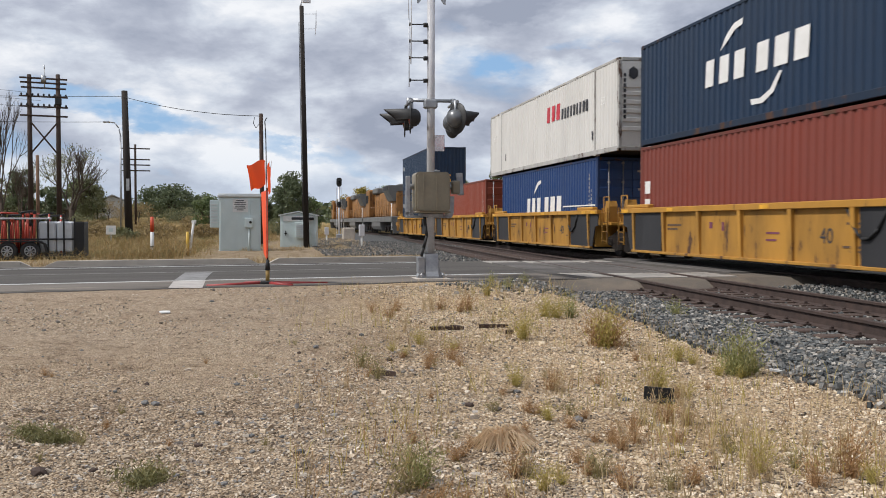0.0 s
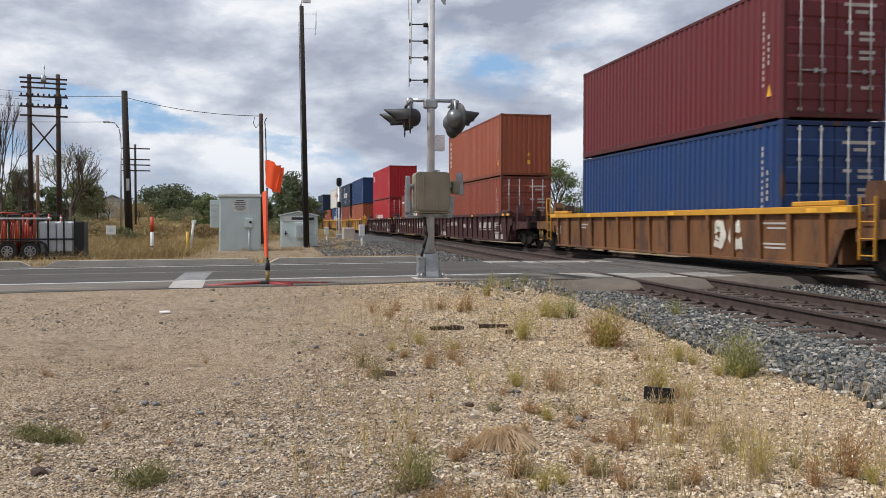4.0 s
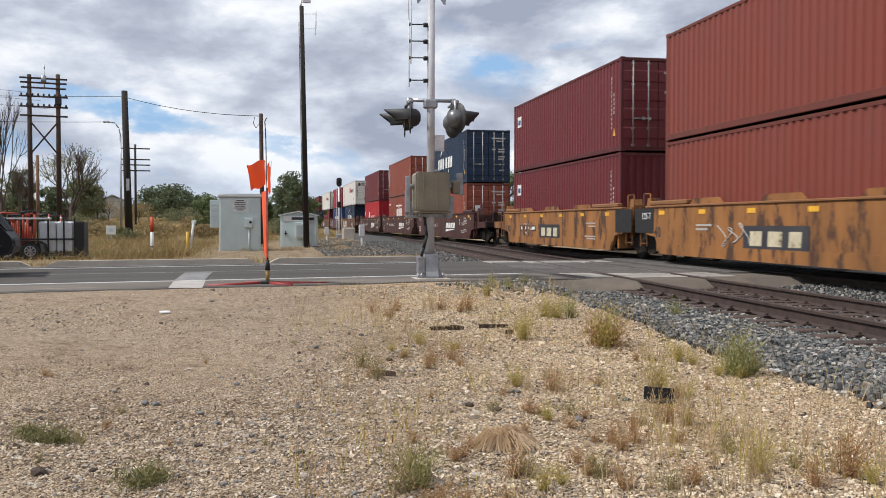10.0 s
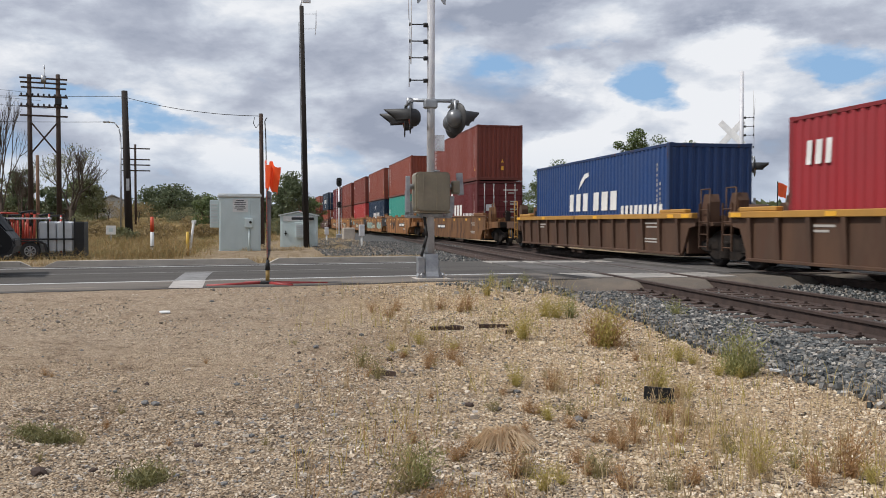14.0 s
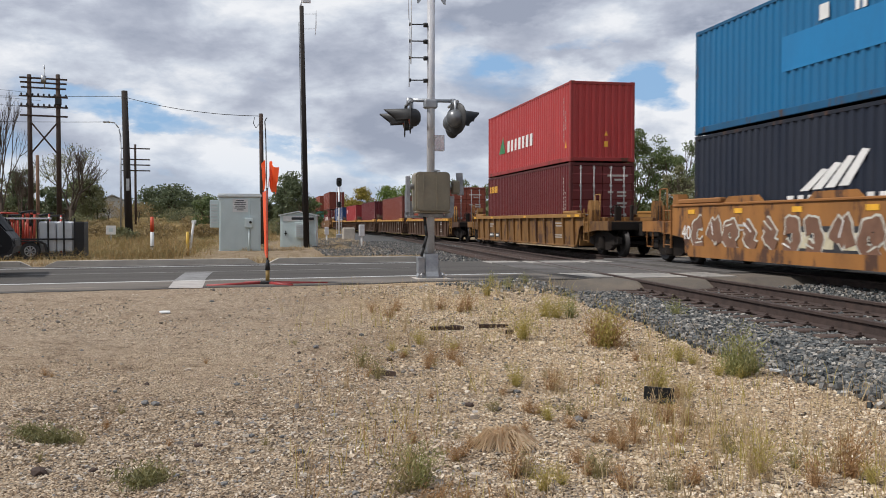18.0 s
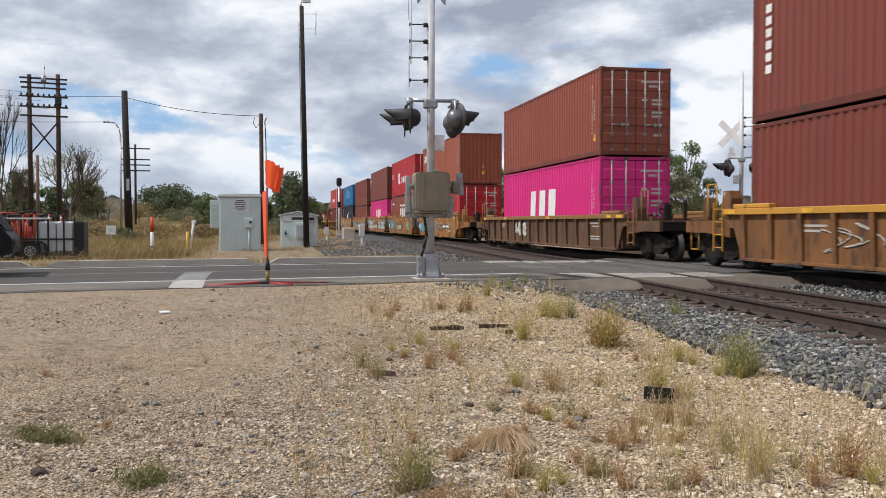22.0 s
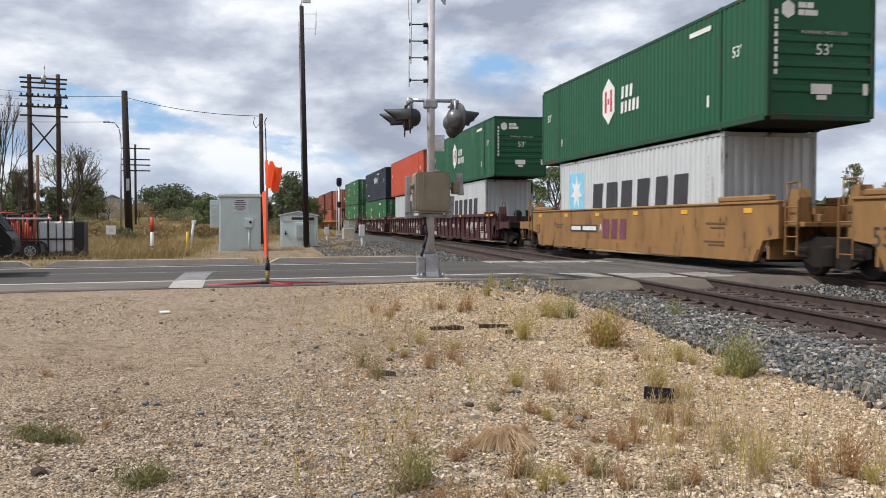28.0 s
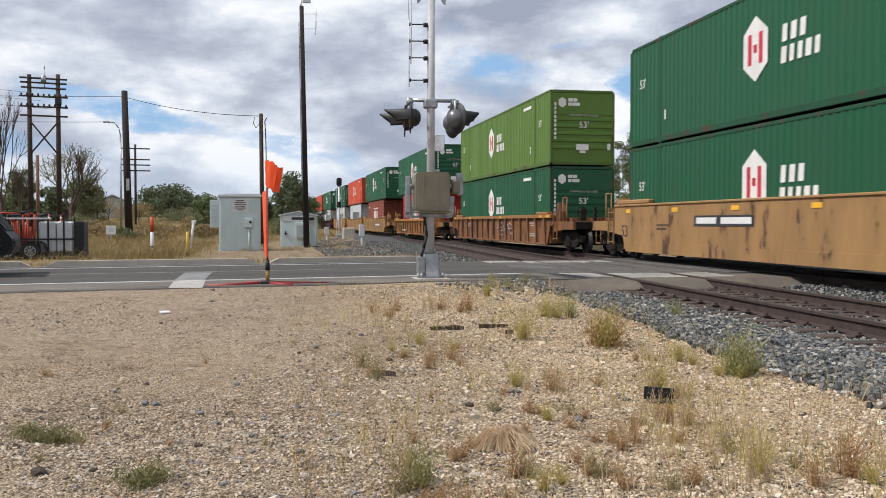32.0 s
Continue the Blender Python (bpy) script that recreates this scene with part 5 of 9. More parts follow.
def ribbon(pts, r, x0, x1):
    """A thick smooth line, one flat piece in the y-z plane that swells a little along its way."""
    p = [Vector((0, *q)) for q in pts]
    line = [p[0]]
    for i in range(len(p) - 1):
        a, b, c, d = p[max(i - 1, 0)], p[i], p[i + 1], p[min(i + 2, len(p) - 1)]
        for k in range(1, 5):
            t = k / 4
            line.append(0.5 * (2 * b + (c - a) * t + (2 * a - 5 * b + 4 * c - d) * t * t + (3 * b - a - 3 * c + d) * t ** 3))
    n, g = len(line), Geo()
    for i, q in enumerate(line):
        d = (line[min(i + 1, n - 1)] - line[max(i - 1, 0)]).normalized()
        w = r * (0.88 + 0.16 * math.sin(1.7 * i))
        y, z = -d.z * w, d.y * w
        for x in (x0, x1):
            g.v += [(x, q.y + y, q.z + z), (x, q.y - y, q.z - z)]
    for i in range(n - 1):
        k = 4 * i
        g.f += [(k, k + 1, k + 5, k + 4), (k + 2, k + 6, k + 7, k + 3), (k, k + 4, k + 6, k + 2), (k + 1, k + 3, k + 7, k + 5)]
    k = 4 * (n - 1)
    g.f += [(0, 2, 3, 1), (k, k + 1, k + 3, k + 2)]
    g.sm += [False] * len(g.f)
    return g


def graffiti(car, x, y, z, w, h, n, fill, edge, seed, words):
    """Spray-painted bulging strokes on a car's side: pale fills on darker outlines."""
    rs = random.Random(seed)
    for i in range(n):
        cell, lean = w / n, rs.uniform(-0.12, 0.12)
        r = min(0.20 * cell, 0.17 * h)
        up, low = h * rs.uniform(0.88, 1.0), h * rs.uniform(0.0, 0.08)
        path = [(y - i * cell - r - (u * (cell * 1.06 - 2 * r)) - lean * v * cell, z + low + r + v * (up - low - 2 * r)) for u, v in STROKES[(seed + i * 5 + rs.randrange(2)) % 6]]
        o = part("graffiti_shape", ribbon(path, r * 1.30, x - 0.004 - 0.0008 * (i % 3), x), edge, car, words if i == 0 else "")
        part("graffiti_fill", ribbon(path, r * 0.98, x - 0.008 - 0.0008 * (i % 3), x), fill, o)
        k = rs.randrange(len(path) - 1)
        part("graffiti_line", ribbon([(p[0] + 0.35 * r, p[1] + 0.3 * r) for p in path[k:k + 2]], r * 0.13, x - 0.012, x), M["white"] if i % 2 else edge, o)


CARS = {
    # style, well length, top of the sides, body colour, top chord colour, words
    "A": ("rib", 12.4, 1.50, (0.46, 0.235, 0.045), (0.48, 0.24, 0.04), "yellow ribbed well car with black ends"),
    "B": ("rib", 16.4, 1.52, (0.060, 0.022, 0.024), (0.065, 0.024, 0.025), "dark maroon ribbed well car"),
    "C": ("rib", 16.4, 1.40, (0.19, 0.085, 0.035), (0.55, 0.27, 0.03), "rusty ribbed well car with yellow top rail"),
    "D": ("smooth", 16.4, 1.62, (0.115, 0.052, 0.036), (0.09, 0.04, 0.03), "brown smooth-sided well car with graffiti"),
    "E": ("smooth", 16.4, 1.62, (0.066, 0.024, 0.022), (0.06, 0.022, 0.02), "dark maroon smooth-sided well car"),
    "F": ("smooth", 12.4, 1.55, (0.33, 0.145, 0.048), (0.24, 0.11, 0.045), "rusty orange smooth-sided well car"),
    "G": ("smooth", 16.4, 1.45, (0.20, 0.095, 0.038), (0.19, 0.088, 0.036), "dirty orange-brown smooth-sided well car"),
    "H": ("rib", 14.8, 1.33, (0.105, 0.058, 0.036), (0.46, 0.24, 0.055), "grimy brown ribbed well car with yellow top rail"),
    "I": ("rib", 14.8, 1.40, (0.25, 0.125, 0.04), (0.32, 0.165, 0.05), "dirty yellow ribbed well car"),
    "J": ("smooth", 12.4, 1.55, (0.33, 0.145, 0.042), (0.30, 0.13, 0.04), "orange smooth-sided well car covered in graffiti"),
    "K": ("rib", 16.4, 1.35, (0.145, 0.075, 0.04), (0.26, 0.135, 0.05), "rusty brown ribbed well car"),
    "L": ("rib", 12.4, 1.40, (0.215, 0.095, 0.035), (0.50, 0.25, 0.04), "rusty orange ribbed well car with yellow top rail"),
    "M": ("smooth", 16.4, 1.55, (0.085, 0.032, 0.027), (0.08, 0.03, 0.026), "maroon well car covered in grey graffiti"),
    "N": ("rib", 16.4, 1.52, (0.070, 0.022, 0.025), (0.075, 0.024, 0.026), "dark maroon ribbed well car with white stencils"),
    "O": ("smooth", 16.4, 1.55, (0.30, 0.160, 0.058), (0.28, 0.150, 0.056), "tan yellow smooth-sided well car"),
    "P": ("rib", 16.4, 1.35, (0.29, 0.135, 0.042), (0.36, 0.17, 0.045), "dirty yellow ribbed well car"),
    "Q": ("rib", 16.4, 1.40, (0.235, 0.105, 0.045), (0.30, 0.14, 0.05), "rusty ribbed well car"),
    "R": ("smooth", 16.4, 1.62, (0.37, 0.21, 0.085), (0.35, 0.20, 0.08), "tan smooth-sided well car with rust stains"),
}
CAR_PAINT = {}
RACK_Y = 9.3          # where the connector rack stands on the end of the first maroon car


def well_car(kind, s0, front, rear, joint, first, n):
    """One well unit. front, rear: 'joint' (shared truck) or 'coupler'; joint: half the spacing of joined units."""
    style, Lw, top, body, rail_c, words = CARS[kind]
    if kind not in CAR_PAINT:
        CAR_PAINT[kind] = (paint("car paint " + kind, body, (0.085, 0.045, 0.03), 0.57 if kind in "AOR" else 0.525, 0.62 if kind in "JOR" else 0.50, 0.65), paint("car rail paint " + kind, rail_c, (0.10, 0.05, 0.03), 0.63, 0.8, 0.6), paint("dark end paint", (0.03, 0.03, 0.032), (0.10, 0.06, 0.04), 0.66, 1.2, 0.6) if kind == "A" else None)
    P, C, dark = CAR_PAINT[kind]
    ms, em = well_meshes(style, Lw, top), end_meshes()
    h = Lw / 2
    car = thing("well_car", words + " on the track", "well car", group="well cars of the train")
    for sx in (-1, 1):
        turn = 0 if sx < 0 else 180
        part("side_panel", ms["side_panel"], P, car, m=pose(sx * 1.40, 0, 0, 0, 0, turn))
        part("top_chord", ms["top_chord"], C, car, m=pose(sx * 1.40, 0, 0, 0, 0, turn))
        if style == "rib":
            k = round(Lw / (2.05 if kind == "A" else 1.15))
            for i in range(k + 1):
                part("rib", ms["rib"], P, car, m=pose(sx * 1.40, -h + 0.25 + i * (Lw - 0.5) / k, 0, 0, 0, turn))
            if dark:
                for sy in (-1, 1):
                    g = WELL.setdefault("dark_end", Geo().prism([(0.0, 0.31), (0.15, 0.31), (0.40, 0.95), (0.66, 1.0), (0.66, 1.36), (-2.0, 1.36), (-1.95, 0.31)], -0.03, 0, "x").mesh("end_panel"))
                    part("end_panel", g, dark, car, "black painted end panel", m=pose(sx * 1.422, sy * (h - 0.1), 0, 0, 0, 0 if sy > 0 else 180) if (sx < 0) == (sy > 0) else pose(sx * 1.422 + (0.03 if sx * sy > 0 else 0) * 0, sy * (h - 0.1), 0, 0, 0, 0) @ Matrix.Diagonal((-1 if sx > 0 else 1, sy, 1, 1)))
    part("floor", ms["floor"], M["underside"], car)
    for sy, kind_ in ((1, front), (-1, rear)):
        turn = 0 if sy > 0 else 180
        part("bulkhead", ms["bulkhead"], P, car, m=pose(0, sy * (h + 0.08), 0, 0, 0, turn))
        part("end_deck", ms["end_deck"], P if kind != "A" else C, car, m=pose(0, sy * (h + 0.1), 0, 0, 0, turn))
        E = pose(0, sy * h, 0, 0, 0, turn)
        if kind_ == "joint":
            if sy < 0:
                add_truck(car, -joint)
                part("articulation", em["articulation"], M["truck"], car, m=pose(0, -joint, 0))
            part("guide", em["guide"], P, car, m=pose(-1.12, sy * (h + 0.85), 0))
            part("guide", em["guide"], P, car, m=pose(1.12, sy * (h + 0.85), 0))
            part("ladder", em["ladder"], P, car, m=pose(-1.36, sy * (h + 0.95) - 0.21, 0))
            part("handrail", em["handrail"], P, car, m=pose(0, sy * (h + 0.9) - 1.55, -0.1))
            if kind in "HKPQL":
                part("air_tank", em["air_tank"], P, car, m=pose(0.2, sy * (h + 0.5), 0))
        else:
            add_truck(car, sy * (h + 1.55))
            part("draft_sill", em["draft_sill"], M["truck"] if kind not in "AOR" else P, car, m=E)
            part("coupler", em["coupler"], M["truck"], car, m=E)
            part("handrail", em["handrail"], C, car, m=E)
            part("handrail", em["handrail"], C, car, m=E @ pose(2.56, 0, 0))
            part("step", em["step"], C, car, m=E @ pose(-1.3, 2.2, 0))
            part("hand_brake", em["hand_brake"], M["truck"], car, m=E @ pose(0.55, 1.5, 0))
            part("ladder", em["ladder"], C, car, m=E @ pose(-1.44, 0.75, 0))
            part("ladder", em["ladder"], C, car, m=E @ pose(1.44, 0.75, 0))
            part("post", em["post"], M["truck"], car, m=E @ pose(-0.75, 1.9, 0))
            part("post", em["post"], M["truck"], car, m=E @ pose(0.4, 2.3, 0))
            part("end_sill", em["end_sill"], P, car, m=E @ pose(-1.32, 0, 0))
            part("end_sill", em["end_sill"], P, car, m=E @ pose(1.32, 0, 0))
            part("walkway", em["walkway"], P, car, m=E)
            part("guide", em["guide"], P, car, m=E @ pose(-1.14, 0.85, 0.05))
            part("guide", em["guide"], P, car, m=E @ pose(1.14, 0.85, 0.05))
    if n == 6:
        for sx in (-1, 1):
            part("connector_rack", MARKS.setdefault("rack", holed_plate(1.25, 1.36, 2, 3, 0.18).mesh("connector_rack")), P, car, "maroon rack plate with round holes", m=pose(sx * 0.30, RACK_Y, 1.05))
        part("rack_word", letters("IBC", 0.10), M["marks"], car, "small pale stencil", m=pose(-0.345, RACK_Y, 2.47))
    markings(car, kind, Lw, top, n, front, rear)
    shift(car, s0, 0.0)
    return car


MARKS = {}


def side_mark(car, name, rects, material, x):
    key = (name, str(rects))
    if key not in MARKS:
        MARKS[key] = bars_geo(rects).mesh(name)
    ob = part(name, MARKS[key], material, car, m=pose(x, 0, 0))
    if len(rects) > 1:
        tagged(ob, kind="stuff")


def text_mark(car, text, size, y, z, material, x):
    part("number_mark", letters(text, size), material, car, m=pose(x, y, z))


def markings(car, kind, Lw, top, n, front, rear):
    """Stencils, yellow tape, emblem blocks and graffiti on the side that faces the road."""
    h = Lw / 2
    smooth_ = CARS[kind][0] == "smooth"
    x = -1.456 if smooth_ else -1.425
    tape = [(-h + 0.4 + i * (Lw - 1.0) / 5, -h + 0.75 + i * (Lw - 1.0) / 5, top - 0.25, top - 0.14) for i in range(6)]
    if smooth_:
        side_mark(car, "reflective_tape", tape, M["yellowmark"], x)
    else:
        side_mark(car, "reflective_tape", [(a, b, top - 0.12, top - 0.03) for a, b, _, _ in tape[::2]] + [(h + 0.05, h + 0.5, top - 0.12, top - 0.03), (-h - 0.5, -h - 0.05, top - 0.12, top - 0.03)], M["yellowmark"], -1.524)
    big = "40" if kind in "AFJL" else ("48" if kind in "HI" else "53")
    pale = M["darkmark"] if kind in "AOPRFGI" else M["white"]
    if kind in "ABCDEFJNORP":
        at = {"A": -h + 3.1, "B": -6.75, "N": -6.75, "E": 7.62, "P": 0.85, "D": 7.95}.get(kind, h - 0.15)
        text_mark(car, big, 0.42 if kind in "AFP" else 0.5, at, 0.66 if kind in "EDP" else 0.82, pale, x)
    unit = {6: "A", 7: "C", 8: "B", 13: "B", 14: "C", 15: "A", 37: "B", 38: "C", 39: "A", 40: "A"}.get(n)
    if unit:
        text_mark(car, unit, 0.30, -0.6 if kind in "BN" else 1.3, 0.92, M["white"], x)
    if kind in "DFJ":
        joints = [sy for sy, e in ((1, front), (-1, rear)) if e == "joint"]
        for sy in joints:
            if kind != "D":
                part("end_plate", MARKS.setdefault("end_plate", Geo().box(-0.012, 0, -0.62, 0.62, 0.80, 1.48, 0.004).mesh("end_plate")), M["black"], car, "black painted end plate", m=pose(-1.452, sy * (h + 0.72), 0))
            if sy > 0:
                text_mark(car, "125-T" if kind != "D" else "125T", 0.26, h + 0.55, 1.26, M["white"], x - 0.012)
    st = M["marks"] if kind not in "AOR" else mat_dark_stencil
    side_mark(car, "stencil_patch", [(h - 2.4, h - 3.2, 1.0, 1.05), (h - 2.4, h - 3.0, 0.9, 0.95), (-h + 1.6, -h + 2.5, 1.05, 1.09), (-h + 1.6, -h + 2.3, 0.95, 0.99), (-h + 1.6, -h + 2.6, 0.62, 0.66), (-h + 1.6, -h + 2.4, 0.54, 0.58)], st, x)
    plate = {20: (-1.5, -4.16, 0.77, 1.05), 31: (-2.09, -4.19, 0.74, 0.97), 42: (-1.6, -4.9, 0.76, 1.02), 40: (4.2, 1.6, 0.78, 1.02), 43: (5.13, 3.08, 0.42, 0.64), 26: (5.18, 3.2, 0.42, 0.62), 45: (3.6, 0.8, 1.0, 1.26), 35: (-4.2, -5.9, 0.62, 0.82), 16: (4.2, 2.0, 0.75, 0.98), 21: (3.6, 1.2, 0.75, 0.98)}.get(n)
    if plate:
        y0, y1, z0, z1 = plate
        side_mark(car, "number_plate", [plate], M["darkmark"], x)
        cut = y0 - (y0 - y1) * 0.40
        side_mark(car, "plate_bar", [(y0 - 0.12, cut, z0 + 0.06, z1 - 0.05)], M["white"], x - 0.004)
        side_mark(car, "plate_bar", [(cut - 0.22, y1 + 0.10, z0 + 0.06, z1 - 0.05)], M["white"], x - 0.004)
    if kind == "E":
        slant = [[(-1.50 - 0.66 * i, 0.78), (-2.04 - 0.66 * i, 0.79), (-2.16 - 0.66 * i, 1.08), (-1.62 - 0.66 * i, 1.08)] for i in range(4)]
        for p in slant:
            side_mark(car, "emblem_mark", [p], M["white"], x)
        side_mark(car, "number_patch", [(4.28 - 0.26 * i - (0.3 if i > 3 else 0), 4.12 - 0.26 * i - (0.3 if i > 3 else 0), 0.82, 1.0) for i in range(9)], M["marks"], x)
        part("emblem_streak", MARKS.setdefault("streak", poly_geo([[(-1.42, 0.70), (-1.42, 0.56), (-4.2, 0.72), (-4.2, 0.74)]]).mesh("emblem_streak")), M["white"], car, m=pose(x, 0, 0))
        side_mark(car, "stencil_patch", [(-5.3, -5.5, 1.16, 1.30), (-5.3, -5.5, 0.98, 1.12), (-6.4, -6.9, 1.30, 1.36), (-6.4, -7.2, 1.2, 1.24), (-6.4, -7.1, 1.12, 1.16), (-6.4, -7.2, 1.04, 1.08), (-6.4, -7.0, 0.7, 0.74), (-6.4, -7.2, 0.62, 0.66), (-7.9, -8.1, 1.25, 1.36), (7.8, 7.6, 1.22, 1.36), (7.3, 7.2, 1.22, 1.36)], M["marks"], x)
    if kind in "BN":
        for i in range(4):
            side_mark(car, "emblem_mark", [[(-2.58 - 0.93 * i, 0.82), (-3.10 - 0.93 * i, 0.82), (-3.24 - 0.93 * i, 1.10), (-2.72 - 0.93 * i, 1.10)]], M["marks"], x)
            side_mark(car, "emblem_mark", [(-2.56 - 0.93 * i, -3.20 - 0.93 * i, 0.74, 0.77)], M["marks"], x)
        for a, b in ((-5.85, -6.45), (-6.55, -7.25), (7.3, 6.6), (6.5, 5.8)):
            side_mark(car, "white_panel", [(a, b, 0.34, 0.56)], M["marks"], x)
        side_mark(car, "number_patch", [(4.9 - 0.26 * i - (0.4 if i > 3 else 0), 4.72 - 0.26 * i - (0.4 if i > 3 else 0), 0.92, 1.12) for i in range(8)], M["marks"], x)
        text_mark(car, "125T", 0.30, 6.9, 0.80, M["marks"], x)
        side_mark(car, "white_panel", [(0.55, 1.15, 0.82, 1.02)], M["marks"], x)
    if kind in "FJ":
        for i in (-1, 0, 1):
            part("side_hatch", MARKS.setdefault("hatch", Geo().prism([(-0.85, 0.0), (0.85, 0.0), (0.62, 0.16), (-0.62, 0.16)], -0.03, 0.02, "x").mesh("side_hatch")), CAR_PAINT[kind][0], car, m=pose(-1.44, i * 3.3, top - 0.02))
    if kind in "FJ" and n not in (20, 31):
        side_mark(car, "emblem_panel", [(1.55, -0.95, 0.46, 1.02)], M["darkmark"], x)
        side_mark(car, "emblem_mark", block_word(3, 1.36, 0.58, 0.66, 0.32, 0.08, 35), M["cream"], x - 0.004)
    if kind == "O" and n % 3 == 1:
        side_mark(car, "emblem_mark", block_word(3, 1.2, 0.6, 0.62, 0.6, 0.08, 36), emblem_purple, x)
    if kind == "A":
        part("air_hose", MARKS.setdefault("hose", Geo().path([(0, 0.55, 0.6), (-0.02, 0.32, 0.22), (-0.03, 0.1, 0.02), (-0.03, -0.1, 0.02), (-0.02, -0.35, 0.2), (0, -0.6, 0.6)], 0.028, 8).mesh("air_hose")), M["gasket"], car, "black hose looped on the side", m=pose(-1.46, -h + 1.9, 0.78))
        side_mark(car, "stencil_patch", [(1.5, 1.35, 0.95, 1.1), (0.9, 0.8, 0.9, 1.1), (-1.0, -1.4, 0.7, 0.74), (-1.0, -1.5, 0.85, 0.89)], emblem_purple, x)
    for i, (y, z, w, hh) in enumerate({37: [(7.2, 0.45, 0.9, 0.75), (3.1, 0.4, 1.1, 0.7), (-0.6, 0.4, 1.5, 0.8)], 38: [(4.0, 0.45, 1.4, 0.7)], 39: [(-3.0, 0.5, 1.2, 0.6)], 12: [(-5.2, 0.5, 1.0, 0.6)], 13: [(6.6, 0.42, 1.6, 0.5), (8.2, 0.9, 0.9, 0.4)], 17: [(2.6, 0.5, 1.4, 0.6)], 20: [(2.2, 0.5, 1.4, 0.7)], 33: [(3.0, 0.5, 1.6, 0.6)], 6: [(3.0, 0.5, 1.2, 0.6)]}.get(n, [])):
        scrawl(car, x - 0.004, y, z, w, hh, n * 5 + i, M["marks"] if n != 20 else spray("ink"))
    tags = {10: [(4.5, 0.45, 3.2, 0.9, 5, "pale", "rustpaint")], 11: [(6.2, 0.5, 2.4, 0.95, 4, "lilac", "violet"), (0.6, 0.45, 3.0, 1.0, 4, "rustbody", "bluepaint")], 12: [(6.2, 0.27, 4.9, 1.22, 5, "pale", "ink"), (-4.4, 0.6, 1.0, 0.6, 2, "cyan", "bluepaint")],
            18: [(4.5, 0.7, 1.2, 0.7, 2, "cyan", "rustpaint")], 19: [(5.6, 0.35, 4.6, 0.9, 6, "aqua", "rosepaint"), (-2.4, 0.35, 3.4, 0.9, 4, "aqua", "rosepaint")], 27: [(5.8, 0.35, 8.0, 0.95, 10, "brownpaint", "pale"), (-3.3, 0.4, 2.0, 0.9, 3, "olive", "rosepaint")],
            28: [(4.5, 0.28, 2.2, 1.1, 2, "cyan", "ink"), (-1.24, 0.27, 3.9, 0.9, 5, "sky", "bluepaint")], 29: [(6.4, 0.30, 4.6, 1.2, 4, "silver", "ink"), (-1.4, 0.30, 4.8, 1.15, 5, "silver", "ink")], 30: [(5.2, 0.5, 2.2, 0.85, 3, "cyan", "bluepaint"), (-3.4, 0.45, 1.2, 0.9, 2, "mint", "rosepaint")], 31: [(5.8, 0.4, 2.8, 0.8, 5, "cyan", "rosepaint"), (1.0, 0.5, 3.0, 0.7, 5, "brownpaint", "pale")],
            32: [(3.6, 0.5, 2.0, 0.7, 3, "pale", "ink")], 34: [(-1.6, 0.4, 2.2, 0.75, 4, "silver", "rustpaint")], 36: [(9.0, 0.30, 7.6, 1.2, 6, "ash", "fern"), (0.6, 0.30, 6.8, 1.1, 6, "fern", "ash")], 37: [(-3.5, 0.4, 2.4, 0.7, 4, "silver", "plum")], 9: [(-3.5, 0.4, 1.5, 0.85, 2, "pale", "rustpaint")], 44: [(-0.6, 0.5, 3.0, 0.6, 3, "rustbody", "pale")], 16: [(4.0, 0.5, 1.6, 0.6, 3, "brownpaint", "rustpaint")], 26: [], 43: []}
    if n == 36:
        wave = [(9.2 - 0.8 * i, 1.22 + 0.09 * math.sin(i * 1.9) + 0.06 * math.sin(i * 4.3)) for i in range(20)]
        part("graffiti_ground", poly_geo([[(9.2, 0.30), (-6.0, 0.27)] + wave[::-1]]), spray("lagoon"), car, "broad teal grey sprayed ground", m=pose(x, 0, 0))
    for i, (y, z, w, hh, k, fill, edge) in enumerate(tags.get(n, [])):
        graffiti(car, x - 0.005, y, z, w, hh, k, spray(fill), spray(edge), n * 7 + i, "spray-painted %s graffiti" % {"pale": "cream", "lilac": "lilac", "cyan": "light blue", "sky": "pale blue", "aqua": "aqua", "silver": "silver", "ash": "grey", "mint": "mint", "fern": "green", "olive": "olive", "brownpaint": "brown", "rustbody": "brown"}.get(fill, "pale"))


def scrawl(car, x, y, z, w, h, seed, material):
    """A loose looping spray line, a few strokes wide, no letters."""
    rs = random.Random(seed)
    a, b, c = rs.uniform(2.2, 3.2), rs.uniform(0, 6), rs.uniform(0.10, 0.22)
    pts = []
    for i in range(46):
        u = i / 45
        pts.append((x, y - w * (u * 0.85 + c * math.sin(2 * math.pi * a * u * 2 + b)), z + h * (0.5 + 0.46 * math.sin(2 * math.pi * a * u + 0.4 * b) * (0.75 + 0.25 * math.sin(9 * u)))))
    part("graffiti_line", Geo().path(pts, 0.016, 4), material, car, "thin white spray-painted scrawl")


mat_dark_stencil = mat("brown stencil paint", (0.12, 0.07, 0.04), None, 0.7)
emblem_purple = mat("faded purple emblem paint", (0.18, 0.05, 0.09), None, 0.7)
SPRAY = {}


